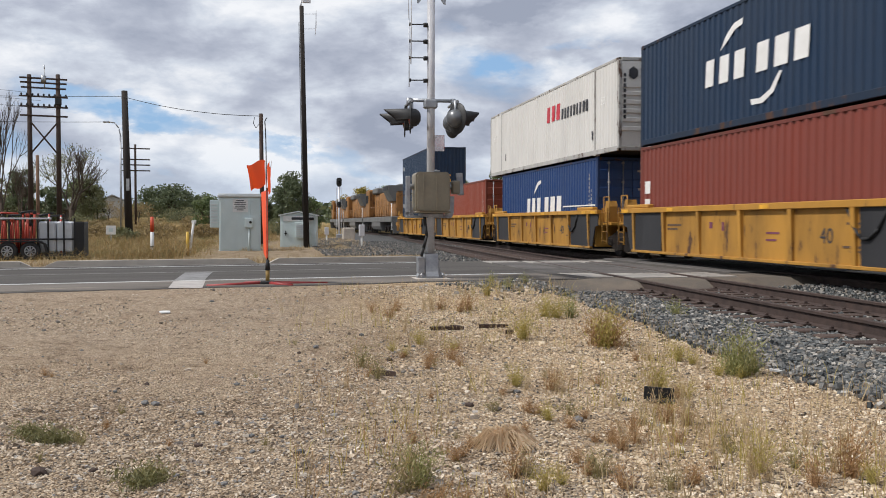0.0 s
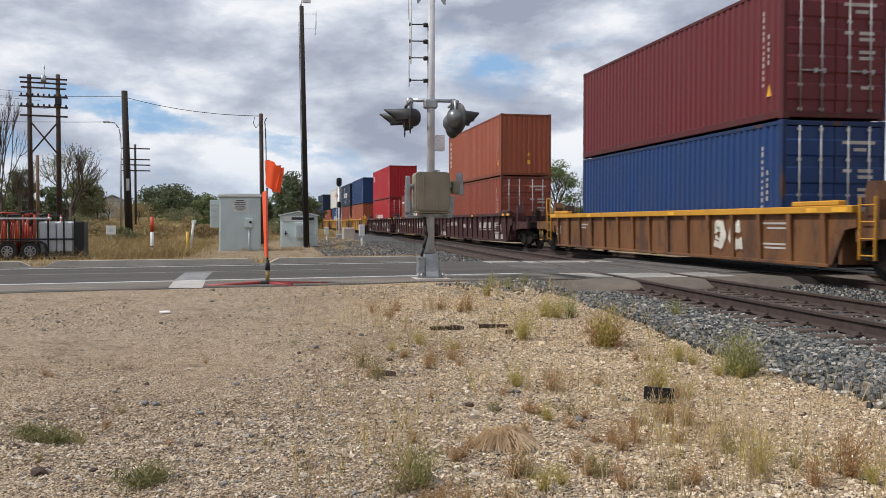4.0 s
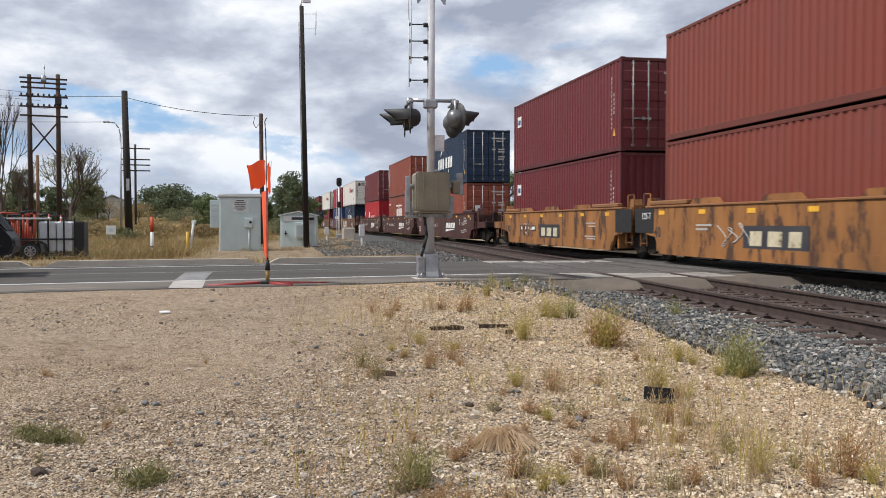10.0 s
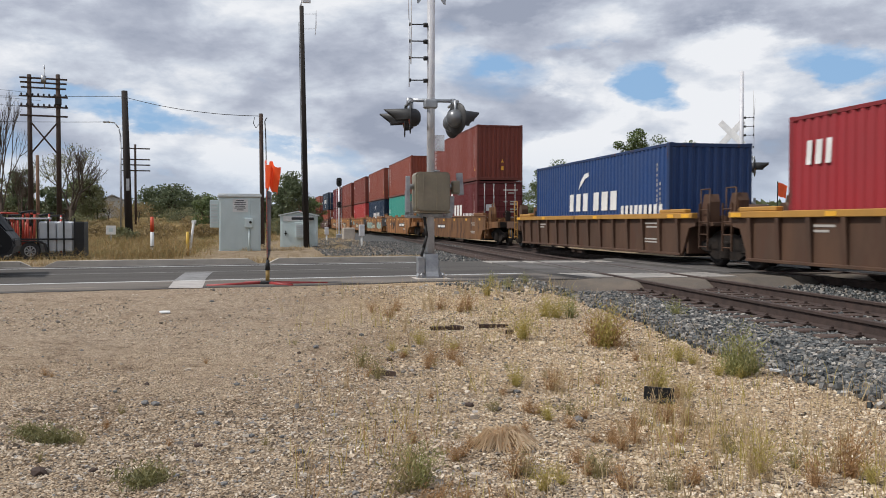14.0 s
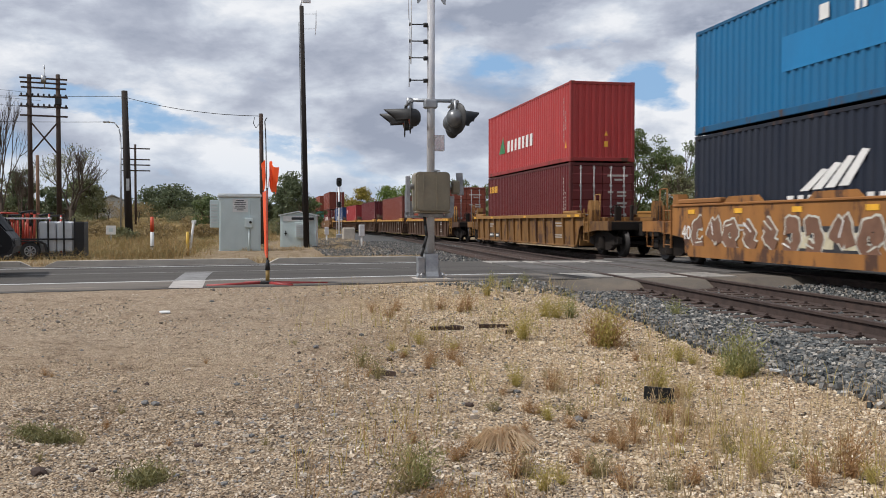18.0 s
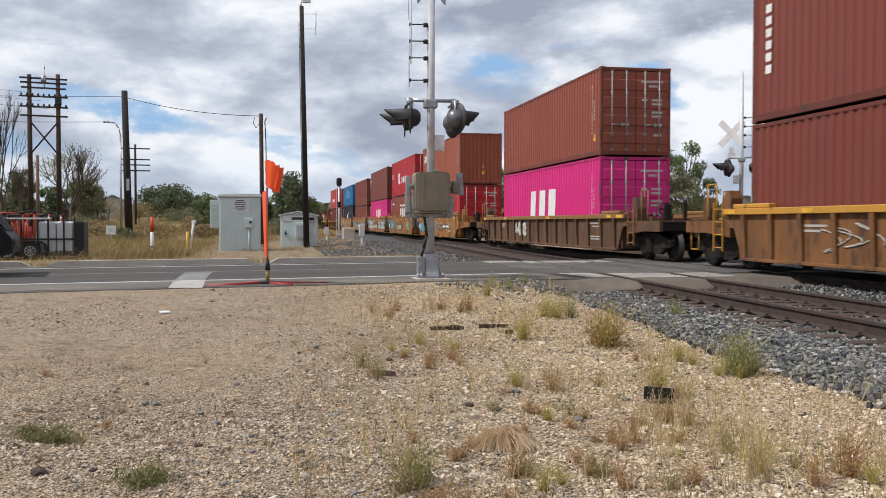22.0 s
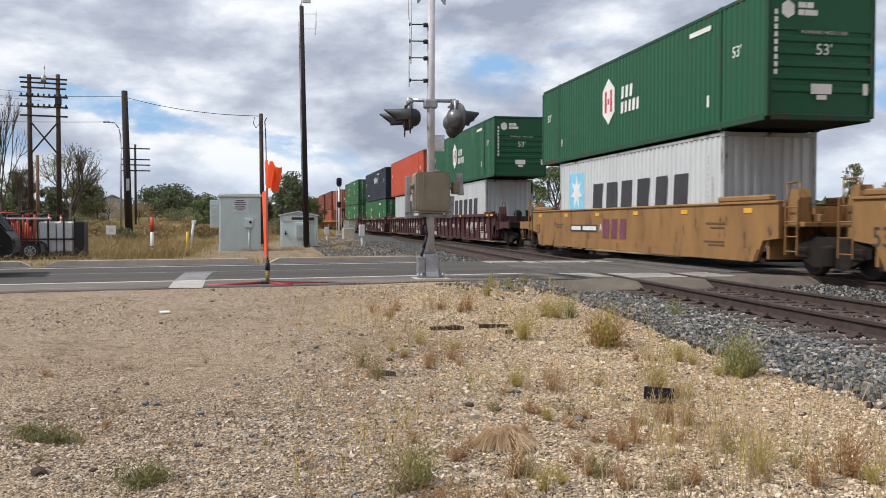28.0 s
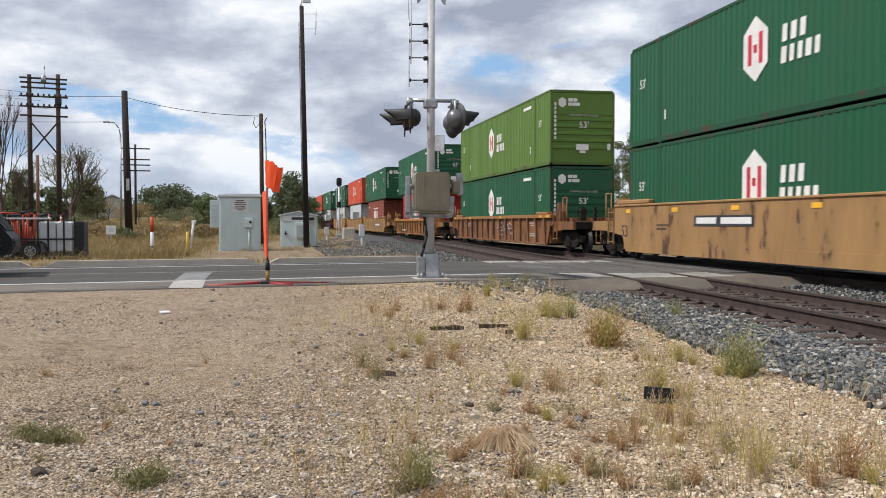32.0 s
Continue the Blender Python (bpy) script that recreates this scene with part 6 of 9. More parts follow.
def spray(key):
    cols = dict(pale=(0.62, 0.60, 0.52), rustpaint=(0.20, 0.08, 0.04), lilac=(0.34, 0.26, 0.50), violet=(0.10, 0.06, 0.26), rustbody=(0.14, 0.06, 0.04), bluepaint=(0.03, 0.10, 0.36), ink=(0.02, 0.02, 0.025), cyan=(0.05, 0.42, 0.52), aqua=(0.28, 0.50, 0.45), sky=(0.16, 0.30, 0.46), rosepaint=(0.42, 0.12, 0.10), brownpaint=(0.20, 0.10, 0.06), olive=(0.16, 0.22, 0.05), silver=(0.52, 0.54, 0.55), mint=(0.10, 0.50, 0.34), ash=(0.30, 0.33, 0.33), fern=(0.05, 0.14, 0.09), plum=(0.12, 0.03, 0.06), lagoon=(0.07, 0.125, 0.12))
    if key not in SPRAY:
        SPRAY[key] = mat("spray paint " + key, cols[key], None, 0.6, 0, 2.5, 40, 0.03, 0.1, 0.0)
    return SPRAY[key]


# ---------------------------------------------------------------- the train
# unit: place at the start, car kind, front end, rear end, half spacing of joined units, lower box, upper box
N_ = None
CONSIST = [
    (1, 49.9, "A", "c", "j", 7.73, ("4", "navy", "box_mark", "end"), ("4", "navy", "box_mark", "end")),
    (2, 34.4, "A", "j", "j", 7.73, ("4", "rust", "none", "doors"), N_),
    (3, 18.98, "A", "j", "j", 7.83, ("4", "blue", "cma_low", "doors"), ("5", "white", "xpo", "ribs")),
    (4, 3.32, "A", "j", "j", 7.55, ("4", "brown", "tex", "doors"), ("4", "navy", "cma_mid", "end")),
    (5, -11.75, "A", "j", "c", 7.7, ("4", "orange", "triton", "end"), ("4", "royal", "none", "end")),
    (6, -32.98, "B", "c", "j", 9.58, ("4", "red", "hyundai", "doors"), ("4", "red", "cai", "end")),
    (7, -52.14, "B", "j", "j", 9.52, ("4", "rust", "hmm", "doors"), N_),
    (8, -71.17, "B", "j", "c", 9.5, ("4", "rust", "none", "doors"), ("4", "orange", "triton", "end")),
    (9, -94.46, "C", "c", "c", 9.5, ("4", "royal", "none", "doors"), ("4", "maroon", "none", "doors")),
    (10, -117.36, "D", "c", "j", 9.7, ("4", "maroon", "beacon", "end"), ("5", "white", "xpo", "doors")),
    (11, -136.75, "D", "j", "j", 9.7, ("4", "blue", "cma_low", "end"), ("4", "redflat", "cai", "end")),
    (12, -156.17, "D", "j", "c", 9.7, ("4", "navy", "cma_low", "end"), ("5", "white", "xpo", "ribs")),
    (13, -179.54, "E", "c", "j", 9.5, ("4", "red", "kline", "end"), ("4", "maroon", "beacon", "doors")),
    (14, -198.55, "E", "j", "j", 9.64, ("4", "rust", "hmm", "doors"), ("4", "rust", "triton", "doors")),
    (15, -217.83, "E", "j", "c", 9.6, ("4", "rust", "triton", "doors"), ("4", "navy", "cma_mid", "doors")),
    (16, -239.59, "F", "c", "j", 7.65, ("4", "maroon", "beacon", "end"), ("4", "maroon", "beacon", "doors")),
    (17, -254.95, "F", "j", "j", 7.75, ("4", "brown", "none", "end"), ("4", "brown", "none", "end")),
    (18, -270.45, "F", "j", "j", 7.72, ("4", "pinkred", "box_mark", "end"), ("4", "brown", "box_mark", "doors")),
    (19, -285.92, "F", "j", "j", 7.72, ("4", "navy", "cma_low", "end"), ("4", "rust", "triton", "doors")),
    (20, -301.36, "F", "j", "c", 7.7, ("4", "teal", "tex", "doors"), ("4", "rust", "triton", "end")),
    (21, -322.95, "G", "c", "c", 7.7, ("4", "violet", "cma_big", "doors"), ("4", "brown", "triton", "end")),
    (22, -345.64, "H", "c", "j", 8.92, ("4", "blue", "cma_big", "end"), N_),
    (23, -363.5, "H", "j", "j", 9.0, ("4", "redflat", "cai", "end"), N_),
    (24, -381.5, "H", "j", "j", 9.0, ("4", "maroon", "none", "end"), N_),
    (46, -399.5, "H", "j", "j", 9.0, ("4", "brown", "none", "end"), N_),
    (25, -417.55, "H", "j", "c", 9.0, ("4", "rust", "hmm", "doors"), N_),
    (26, -440.2, "I", "c", "c", 9.0, ("4", "violet", "touax", "doors"), ("4", "pinkred", "hyundai", "end")),
    (27, -461.95, "J", "c", "j", 7.72, ("4", "slate", "nyk", "doors"), ("d", "cobalt", "patch", "doors")),
    (28, -477.34, "J", "j", "j", 7.85, ("d", "brown", "none", "doors"), ("4", "brown", "none", "doors")),
    (29, -493.12, "J", "j", "j", 7.7, ("4", "pink", "one", "doors"), ("4", "brown", "box_mark", "end")),
    (30, -508.51, "J", "j", "j", 7.75, ("4", "rust", "hmm", "end"), ("4", "red", "kline", "doors")),
    (31, -524.02, "J", "j", "c", 7.7, ("4", "red", "kline", "doors"), ("4", "orange", "cai", "end")),
    (32, -545.79, "K", "c", "c", 7.7, ("4", "pink", "one", "doors"), ("4", "rust", "none", "doors")),
    (33, -567.32, "L", "c", "j", 7.95, ("4", "brown", "none", "doors"), ("4", "brown", "triton", "end")),
    (34, -583.3, "L", "j", "j", 7.9, ("4", "orange", "triton", "end"), ("4", "brown", "none", "doors")),
    (35, -599.12, "L", "j", "c", 7.9, ("d", "violet", "none", "doors"), ("4", "orange", "triton", "doors")),
    (36, -621.15, "M", "c", "c", 9.6, ("5", "emp", "emp", "doors"), ("5", "emp", "emp", "doors")),
    (37, -644.79, "N", "c", "j", 9.82, ("5", "emp", "emp", "doors"), ("5", "slate", "umax", "end")),
    (38, -664.43, "N", "j", "j", 9.82, ("4", "grey", "none", "end"), ("5", "hub_orange", "none", "end")),
    (39, -684.08, "N", "j", "c", 9.8, ("4", "grey", "maersk", "end"), ("5", "green", "hub", "ribs")),
    (40, -707.84, "O", "c", "j", 10.0, ("4", "grey", "maersk", "end"), ("5", "green", "hub", "ribs")),
    (41, -727.91, "O", "j", "j", 9.75, ("4", "grey", "maersk", "end"), ("5", "hub_orange", "hub", "end")),
    (42, -747.42, "O", "j", "c", 9.7, ("4", "rust", "hmm", "end"), ("5", "green", "hub", "ribs")),
    (43, -771.4, "P", "c", "c", 9.7, ("4", "red", "hmm_slant", "end"), ("5", "green", "hub", "ribs")),
    (44, -795.34, "Q", "c", "c", 9.7, ("5", "green", "hub", "ribs"), ("5", "lime", "hub", "ribs")),
    (45, -819.17, "R", "c", "c", 9.7, ("5", "green", "hub", "ribs"), ("5", "green", "hub", "ribs")),
]
END = {"c": "coupler", "j": "joint"}
for n_, s_, kind_, fr_, re_, jo_, low_, up_ in CONSIST:
    well_car(kind_, s_, END[fr_], END[re_], jo_, False, n_)
    container(low_, s_, 0.36, "on a car")
    if up_:
        container(up_, s_, 0.36 + (2.591 if low_[0] == "d" else 2.896) + 0.02, "atop another")

# ---------------------------------------------------------------- crossing signals
M["lampblack"] = mat("matt black lamp paint", (0.012, 0.012, 0.013), (0.03, 0.03, 0.03), 0.55, 0, 5, 60, 0.05)
M["shell"] = mat("dull lamp housing metal", (0.20, 0.205, 0.21), (0.13, 0.135, 0.14), 0.38, 0.5, 5, 60, 0.05)
M["lens"] = mat("dark red lens", (0.16, 0.008, 0.008), (0.1, 0.005, 0.005), 0.2, 0, 5, 60, 0.0)
M["mech"] = mat("tan grey mechanism paint", (0.245, 0.212, 0.15), (0.19, 0.165, 0.118), 0.5, 0, 3, 50, 0.06, 0.1, 0.0, (1, 1, 1), (0.16, 0.14, 0.11), 0.70, 5)
M["polished"] = mat("bare sheet aluminium", (0.62, 0.61, 0.61), (0.55, 0.54, 0.54), 0.22, 0.9, 3, 40, 0.02, 0.04, 0.0)
M["reflect"] = mat("white reflective sheet", (0.72, 0.72, 0.70), (0.58, 0.58, 0.57), 0.5, 0, 4, 50, 0.03)


def flasher(parent, x, y, z, turn, shell):
    """One round flasher, its lens to +y before it is turned."""
    disc = MARKS.setdefault("disc", Geo().lathe([(0.0, 0.0), (0.30, 0.0), (0.305, 0.01), (0.30, 0.02), (0.14, 0.025), (0.0, 0.025)], 28, "y").mesh("background_disc"))
    d = part("background_disc", disc, M["lampblack"], parent, "round black background disc", m=pose(x, y, z, 0, 0, turn))
    part("housing", MARKS.setdefault("dome", Geo().lathe([(0.0, -0.19), (0.07, -0.185), (0.13, -0.15), (0.165, -0.09), (0.175, 0.0)], 22, "y").mesh("housing")), shell, d, "rounded lamp housing")
    part("lens", MARKS.setdefault("lens", Geo().lathe([(0.0, 0.06), (0.07, 0.055), (0.125, 0.035), (0.15, 0.02)], 20, "y").mesh("lens")), M["lens"], d, "unlit dark red lens")
    if "hood" not in MARKS:
        g = Geo()
        n = 12
        v = []
        for r in (0.175, 0.165):
            for i in range(n + 1):
                a = math.pi * (-0.08 + 1.16 * i / n)
                ln = 0.27 + 0.22 * math.sin(max(0.0, min(math.pi, a)))
                v += [(r * math.cos(a), 0.02, r * math.sin(a)), (r * math.cos(a) * 0.97, 0.02 + ln, r * math.sin(a) * 0.97 - 0.015)]
        k = 2 * (n + 1)
        f = [(o + 2 * i, o + 2 * i + 2, o + 2 * i + 3, o + 2 * i + 1) for o in (0, k) for i in range(n)] + [(2 * i + 1, 2 * i + 3, k + 2 * i + 3, k + 2 * i + 1) for i in range(n)]
        MARKS["hood"] = g.add(v, f, True).mesh("hood")
    part("hood", MARKS["hood"], M["lampblack"], d, "long black visor hood")


def round_rect(x0, x1, z0, z1, r, n=6):
    out = []
    for cx, cz, a0 in ((x1 - r, z1 - r, 0), (x0 + r, z1 - r, 90), (x0 + r, z0 + r, 180), (x1 - r, z0 + r, 270)):
        out += [(cx + r * math.cos(radians(a0 + 90 * i / n)), cz + r * math.sin(radians(a0 + 90 * i / n))) for i in range(n + 1)]
    return out


def crossing_signal(m, near, label):
    t = thing("crossing_signal", label, "crossing signal", m, "crossing signals")
    part("footing", Geo().box(-0.36, 0.36, -0.36, 0.36, -0.35, 0.03, 0.03), M["concrete"], t, "pale concrete footing")
    base = Geo().prism([(-0.27, 0.03), (0.27, 0.03), (0.27, 0.07), (0.17, 0.16), (0.12, 0.50), (-0.12, 0.50), (-0.17, 0.16), (-0.27, 0.07)], -0.12, 0.12, "y")
    base.prism([(-0.27, 0.03), (0.27, 0.03), (0.27, 0.07), (0.17, 0.16), (0.12, 0.50), (-0.12, 0.50), (-0.17, 0.16), (-0.27, 0.07)], -0.12, 0.12, "x")
    part("base", base, M["steel"], t, "flared grey cast base")
    for sx in (-0.21, 0.21):
        for sy in (-0.21, 0.21):
            part("anchor_bolt", MARKS.setdefault("bolt", Geo().tube((0, 0, 0), (0, 0, 0.10), 0.014, seg=6).tube((0, 0, 0.05), (0, 0, 0.075), 0.03, seg=6).mesh("anchor_bolt")), M["steel"], t, m=pose(sx, sy, 0.03))
    part("junction_box", Geo().box(-0.27, -0.12, -0.16, 0.06, 0.12, 0.42, 0.02).box(-0.275, -0.115, -0.165, 0.065, 0.40, 0.44, 0.01), M["steel"], t, "grey box on the base")
    part("mast", Geo().tube((0, 0, 0.45), (0.02, 0, 6.6), 0.078, 0.074, 20), M["alu"], t, "dull aluminium mast")
    zc = 3.07
    arm = Geo().box(-0.13, 0.13, -0.10, 0.10, zc + 0.24, zc + 0.42, 0.03).tube((-0.42, 0, zc + 0.40), (0.45, 0, zc + 0.40), 0.035, seg=10)
    for x in (-0.42, 0.45):
        arm.tube((x, -0.42, zc + 0.34), (x, 0.42, zc + 0.34), 0.032, seg=10).tube((x, 0, zc + 0.44), (x, 0, zc + 0.30), 0.05, seg=10)
    part("lamp_arm", arm, M["steel"], t, "grey crossarm with junction fitting")
    for x, y, turn in ((-0.42, -0.36, 83), (-0.42, 0.36, 83), (0.42, -0.38, -66), (0.50, 0.40, -70)):
        part("hanger", Geo().tube((x, y, zc + 0.36), (x, y, zc + 0.05), 0.03, seg=8), M["steel"], t)
        flasher(t, x - (0.02 if x < 0 else -0.02), y, zc + 0.02, turn, M["lampblack"] if x < 0 else M["shell"])
    # gate mechanism and counterweight arms
    mech = part("gate_mechanism", Geo().prism(round_rect(-0.335, 0.335, 1.31, 2.075, 0.085, 9), -0.28, 0.20, "y").prism(round_rect(-0.31, 0.31, 1.335, 2.05, 0.08, 9), -0.33, -0.28, "y"), M["mech"], t, "tan metal gate mechanism case")
    part("case_seam", Geo().box(0.055, 0.075, -0.337, -0.326, 1.35, 2.04), M["mech"], mech)
    part("case_seam", Geo().box(-0.20, -0.185, -0.337, -0.326, 1.35, 2.04), M["mech"], mech)
    part("case_lip", Geo().box(-0.345, 0.345, -0.285, 0.205, 1.285, 1.325, 0.012), M["mech"], mech, "dark lower rim")
    part("case_foot", Geo().box(-0.22, 0.24, -0.16, 0.14, 1.22, 1.29, 0.02), M["steel"], mech)
    part("hinge_pin", Geo().tube((0.06, -0.25, 2.07), (0.06, -0.25, 2.12), 0.03, seg=8).box(0.02, 0.14, -0.27, -0.23, 2.085, 2.11), M["steel"], mech)
    arm_l = part("gate_arm_bracket", Geo().prism([(-0.50, 1.20), (-0.33, 1.20), (-0.33, 1.27), (-0.41, 1.34), (-0.42, 1.72), (-0.50, 1.72)], -0.02, 0.03, "y").prism([(-0.43, 1.22), (-0.35, 1.27), (-0.385, 1.52), (-0.43, 1.52)], -0.10, -0.06, "y").tube((-0.30, 0.0, 1.80), (-0.46, 0.0, 1.80), 0.055, seg=12), M["steel"], t, "grey gate arm bracket")
    part("counterweight", Geo().box(-0.505, -0.415, -0.16, -0.09, 1.30, 2.0, 0.012), M["steel"], arm_l, "flat grey counterweight plate")
    arm_r = part("gate_arm_bracket", Geo().prism([(0.28, 1.20), (0.42, 1.20), (0.455, 1.30), (0.47, 1.62), (0.37, 1.62), (0.38, 1.40), (0.28, 1.27)], -0.04, 0.03, "y").tube((0.30, 0.0, 1.80), (0.50, 0.0, 1.80), 0.055, seg=12), M["steel"], t, "grey gate arm bracket")
    part("clamp", Geo().box(0.41, 0.56, -0.14, 0.06, 1.66, 1.92, 0.02).box(0.43, 0.55, -0.155, -0.14, 1.70, 1.74).box(0.43, 0.55, -0.155, -0.14, 1.80, 1.84), M["mech"], arm_r, "ribbed tan clamp")
    ob = part("counterweight", Geo().box(-0.065, 0.065, -0.02, 0.02, -0.22, 0.22, 0.01), M["steel"], arm_r, "flat grey counterweight plate", m=pose(0.60, 0.06, 1.86, 0, -4, 0))
    part("cross_bar", Geo().box(-0.48, 0.40, -0.05, 0.0, 1.19, 1.24, 0.01), M["steel"], t)
    part("cable", Geo().path([(-0.14, -0.1, 1.25), (-0.12, -0.14, 1.05), (-0.10, -0.16, 0.85), (-0.16, -0.16, 0.62), (-0.2, -0.14, 0.45)], 0.028, 8), M["gasket"], t, "black cable down the mast")
    part("small_sign", Geo().box(0.08, 0.30, 0.10, 0.115, 2.50, 2.82, 0.01), M["polished"], t, "shiny bare metal back of a small sign")
    # brackets with the upright rod beside the mast
    for z in (3.85, 4.28, 4.60, 4.92):
        part("rod_bracket", Geo().tube((-0.40, -0.02, z), (0.06, -0.02, z + 0.01), 0.012, seg=6).tube((-0.09, 0, z - 0.035), (-0.09, 0, z + 0.035), 0.05, seg=10).tube((-0.40, -0.02, z - 0.03), (-0.40, -0.02, z + 0.03), 0.02, seg=6), M["black"], t)
    part("rod", Geo().path([(-0.42, -0.02, 3.72), (-0.42, -0.02, 5.0), (-0.44, 0.0, 5.6)], 0.008, 6), M["alu"], t)
    part("rod", Geo().path([(-0.39, -0.06, 4.15), (-0.38, -0.08, 5.9)], 0.010, 6), M["reflect"], t)
    if near:
        # crossbuck seen from its edge, only its lower blades low enough to be in view
        for s in (-1, 1):
            g = Geo().prism([(0.05, 0.06), (0.95, -0.52), (0.93, -0.68), (0.80, -0.66), (0.05, -0.16)], -0.01, 0.01, "y")
            ob = part("crossbuck_blade", g, M["steel"], t, "back coloured grey for its shade of a crossbuck blade")
            ob.matrix_basis = pose(0.02, 0.0, 5.75) @ Matrix.Diagonal((s * 0.30, 1, 0.62, 1))
        part("crossbuck_bracket", Geo().tube((0.02, 0, 5.45), (0.02, 0, 5.60), 0.10, seg=14).box(-0.12, 0.16, -0.05, 0.05, 5.48, 5.56, 0.02), M["steel"], t)
    else:
        for a in (-45, 45):
            ob = part("crossbuck_blade", Geo().box(-0.61, 0.61, -0.012, 0.012, -0.115, 0.115, 0.004), M["reflect"], t, "white crossbuck blade with dark bars")
            ob.matrix_basis = pose(0.36, -0.12 - 0.014 * (a > 0), 4.38, 0, 0, 0) @ pose(0, 0, 0, 0, a, -18)
            for x in (-0.42, -0.28, 0.22, 0.40):
                b = part("word_bar", Geo().box(x - 0.05, x + 0.05, -0.017, -0.012, -0.06, 0.06), M["darkmark"], ob)
        part("track_sign", Geo().box(0.22, 0.5, -0.14, -0.125, 3.46, 3.66, 0.01).box(0.28, 0.44, -0.14, -0.125, 3.6, 3.86), M["alu"], t, "small grey track count sign")
    return t


crossing_signal(pose(3.02, 17.12, -0.02, 0, 0, 0), True, "silver crossing signal mast with twin black-hooded flashers")
crossing_signal(pose(16.88, 30.1, -0.0, 0, 0, 150), False, "silver crossing signal with white crossbuck beyond the track")

# ---------------------------------------------------------------- road work sign stand with flags
M["vinyl"] = mat("fluorescent orange vinyl", (0.86, 0.10, 0.02), (0.74, 0.075, 0.015), 0.5, 0, 3, 40, 0.05, 0.08, 0.0)
# the sign's back: its shade is put into the colour as dark grey
M["vinylback"] = mat("vinyl back in shade grey", (0.16, 0.15, 0.155), (0.12, 0.115, 0.12), 0.7, 0, 3, 40, 0.05)
M["flagcloth"] = leaf_mat("orange mesh cloth", (0.90, 0.12, 0.03), (0.90, 0.12, 0.03), 0.35)
M["redpaint"] = mat("red stand paint", (0.30, 0.022, 0.02), (0.20, 0.02, 0.018), 0.55, 0, 4, 40, 0.1, 0.15, 0.0)
SIGN = Vector((-0.09, 15.98, -0.03))
stand = thing("sign_stand", "red folding sign stand with a black and yellow post", "sign stand", Matrix.Translation(SIGN))
for a, b in (((0.05, 0, 0.05), (1.05, 0.06, 0.02)), ((-0.05, 0, 0.05), (-1.02, -0.30, 0.02)), ((0.02, -0.05, 0.05), (0.42, -0.42, 0.02)), ((-0.02, 0.05, 0.05), (-0.40, 0.38, 0.02))):
    part("leg", Geo().tube(a, b, 0.036, seg=8), M["redpaint"], stand, "red tubular leg")
part("foot_block", Geo().box(-0.13, 0.13, -0.10, 0.10, 0.0, 0.09, 0.02), M["gasket"], stand)
part("post", Geo().tube((0, 0, 0.06), (0, 0, 0.28), 0.035, seg=10), mat("worn yellow paint", (0.42, 0.27, 0.05), (0.2, 0.13, 0.04), 0.6), stand, "scuffed yellow lower post")
part("spring", Geo().tube((0, 0, 0.28), (0, 0, 0.46), 0.045, 0.03, seg=10), M["gasket"], stand)
part("staff", Geo().tube((0, 0, 0.44), (0, 0, 1.72), 0.016, seg=8), M["black"], stand, "thin black staff")
for a, w in ((-0.06, 0.28), (0.10, 0.24)):
    part("flag_rod", Geo().tube((0, 0, 1.62), (a * 0.8, 0, 2.20), 0.007, seg=6), M["reflect"], stand)

panel = thing("roll_up_sign", "orange roll-up vinyl sign panel clipped to a stand", "road sign", Matrix.Translation(SIGN + Vector((0, 0, 0.46))))
part("vinyl_face", Geo().prism([(-0.30, 0.10), (-0.02, 0.0), (0.03, 0.05), (0.03, 1.22), (-0.50, 1.20)], -0.006, 0.0, "y"), M["vinyl"], panel, "orange face")
part("vinyl_back", Geo().prism([(-0.30, 0.10), (-0.02, 0.0), (0.03, 0.05), (0.03, 1.22), (-0.50, 1.20)], 0.001, 0.007, "y"), M["vinylback"], panel, "back coloured grey for its shade")
for z in (0.16, 1.08):
    part("cross_rib", Geo().box(-0.28, 0.02, 0.008, 0.016, z - 0.015, z + 0.015), M["black"], panel)


def flag_mesh(w, h, sag):
    """A limp cloth flag hung from its rod, in two sheets with folds; hoist at x = 0."""
    g, nx, nz_ = Geo(), 7, 9
    v = []
    for j in range(nz_ + 1):
        for i in range(nx + 1):
            u, q = i / nx, j / nz_
            x = w * u * (1 - 0.25 * q * u)
            z = -h * q - sag * u * (0.45 + 0.3 * q) + 0.03 * math.sin(6 * u + 3 * q)
            y = 0.045 * math.sin(7.5 * u + 2 * q) * u
            v.append((x, y, z))
    return g.add(v, [(j * (nx + 1) + i, j * (nx + 1) + i + 1, (j + 1) * (nx + 1) + i + 1, (j + 1) * (nx + 1) + i) for j in range(nz_) for i in range(nx)], True)


flag_a = thing("warning_flag", "limp orange mesh warning flag on a sign stand", "flag", Matrix.Translation(SIGN + Vector((-0.03, 0, 2.20))), "warning flags", geo=flag_mesh(0.34, 0.42, 0.18), material=M["flagcloth"])
flag_b = thing("warning_flag", "limp orange mesh warning flag on a sign stand", "flag", Matrix.Translation(SIGN + Vector((0.04, 0, 2.18))), "warning flags", geo=flag_mesh(0.30, 0.44, 0.22), material=M["flagcloth"])
far_flag = thing("warning_flag", "orange mesh warning flag beyond the tracks", "flag", pose(18.15, 29.8, 2.55, 0, 0, 15), "warning flags", geo=flag_mesh(0.55, 0.45, 0.2), material=M["flagcloth"])
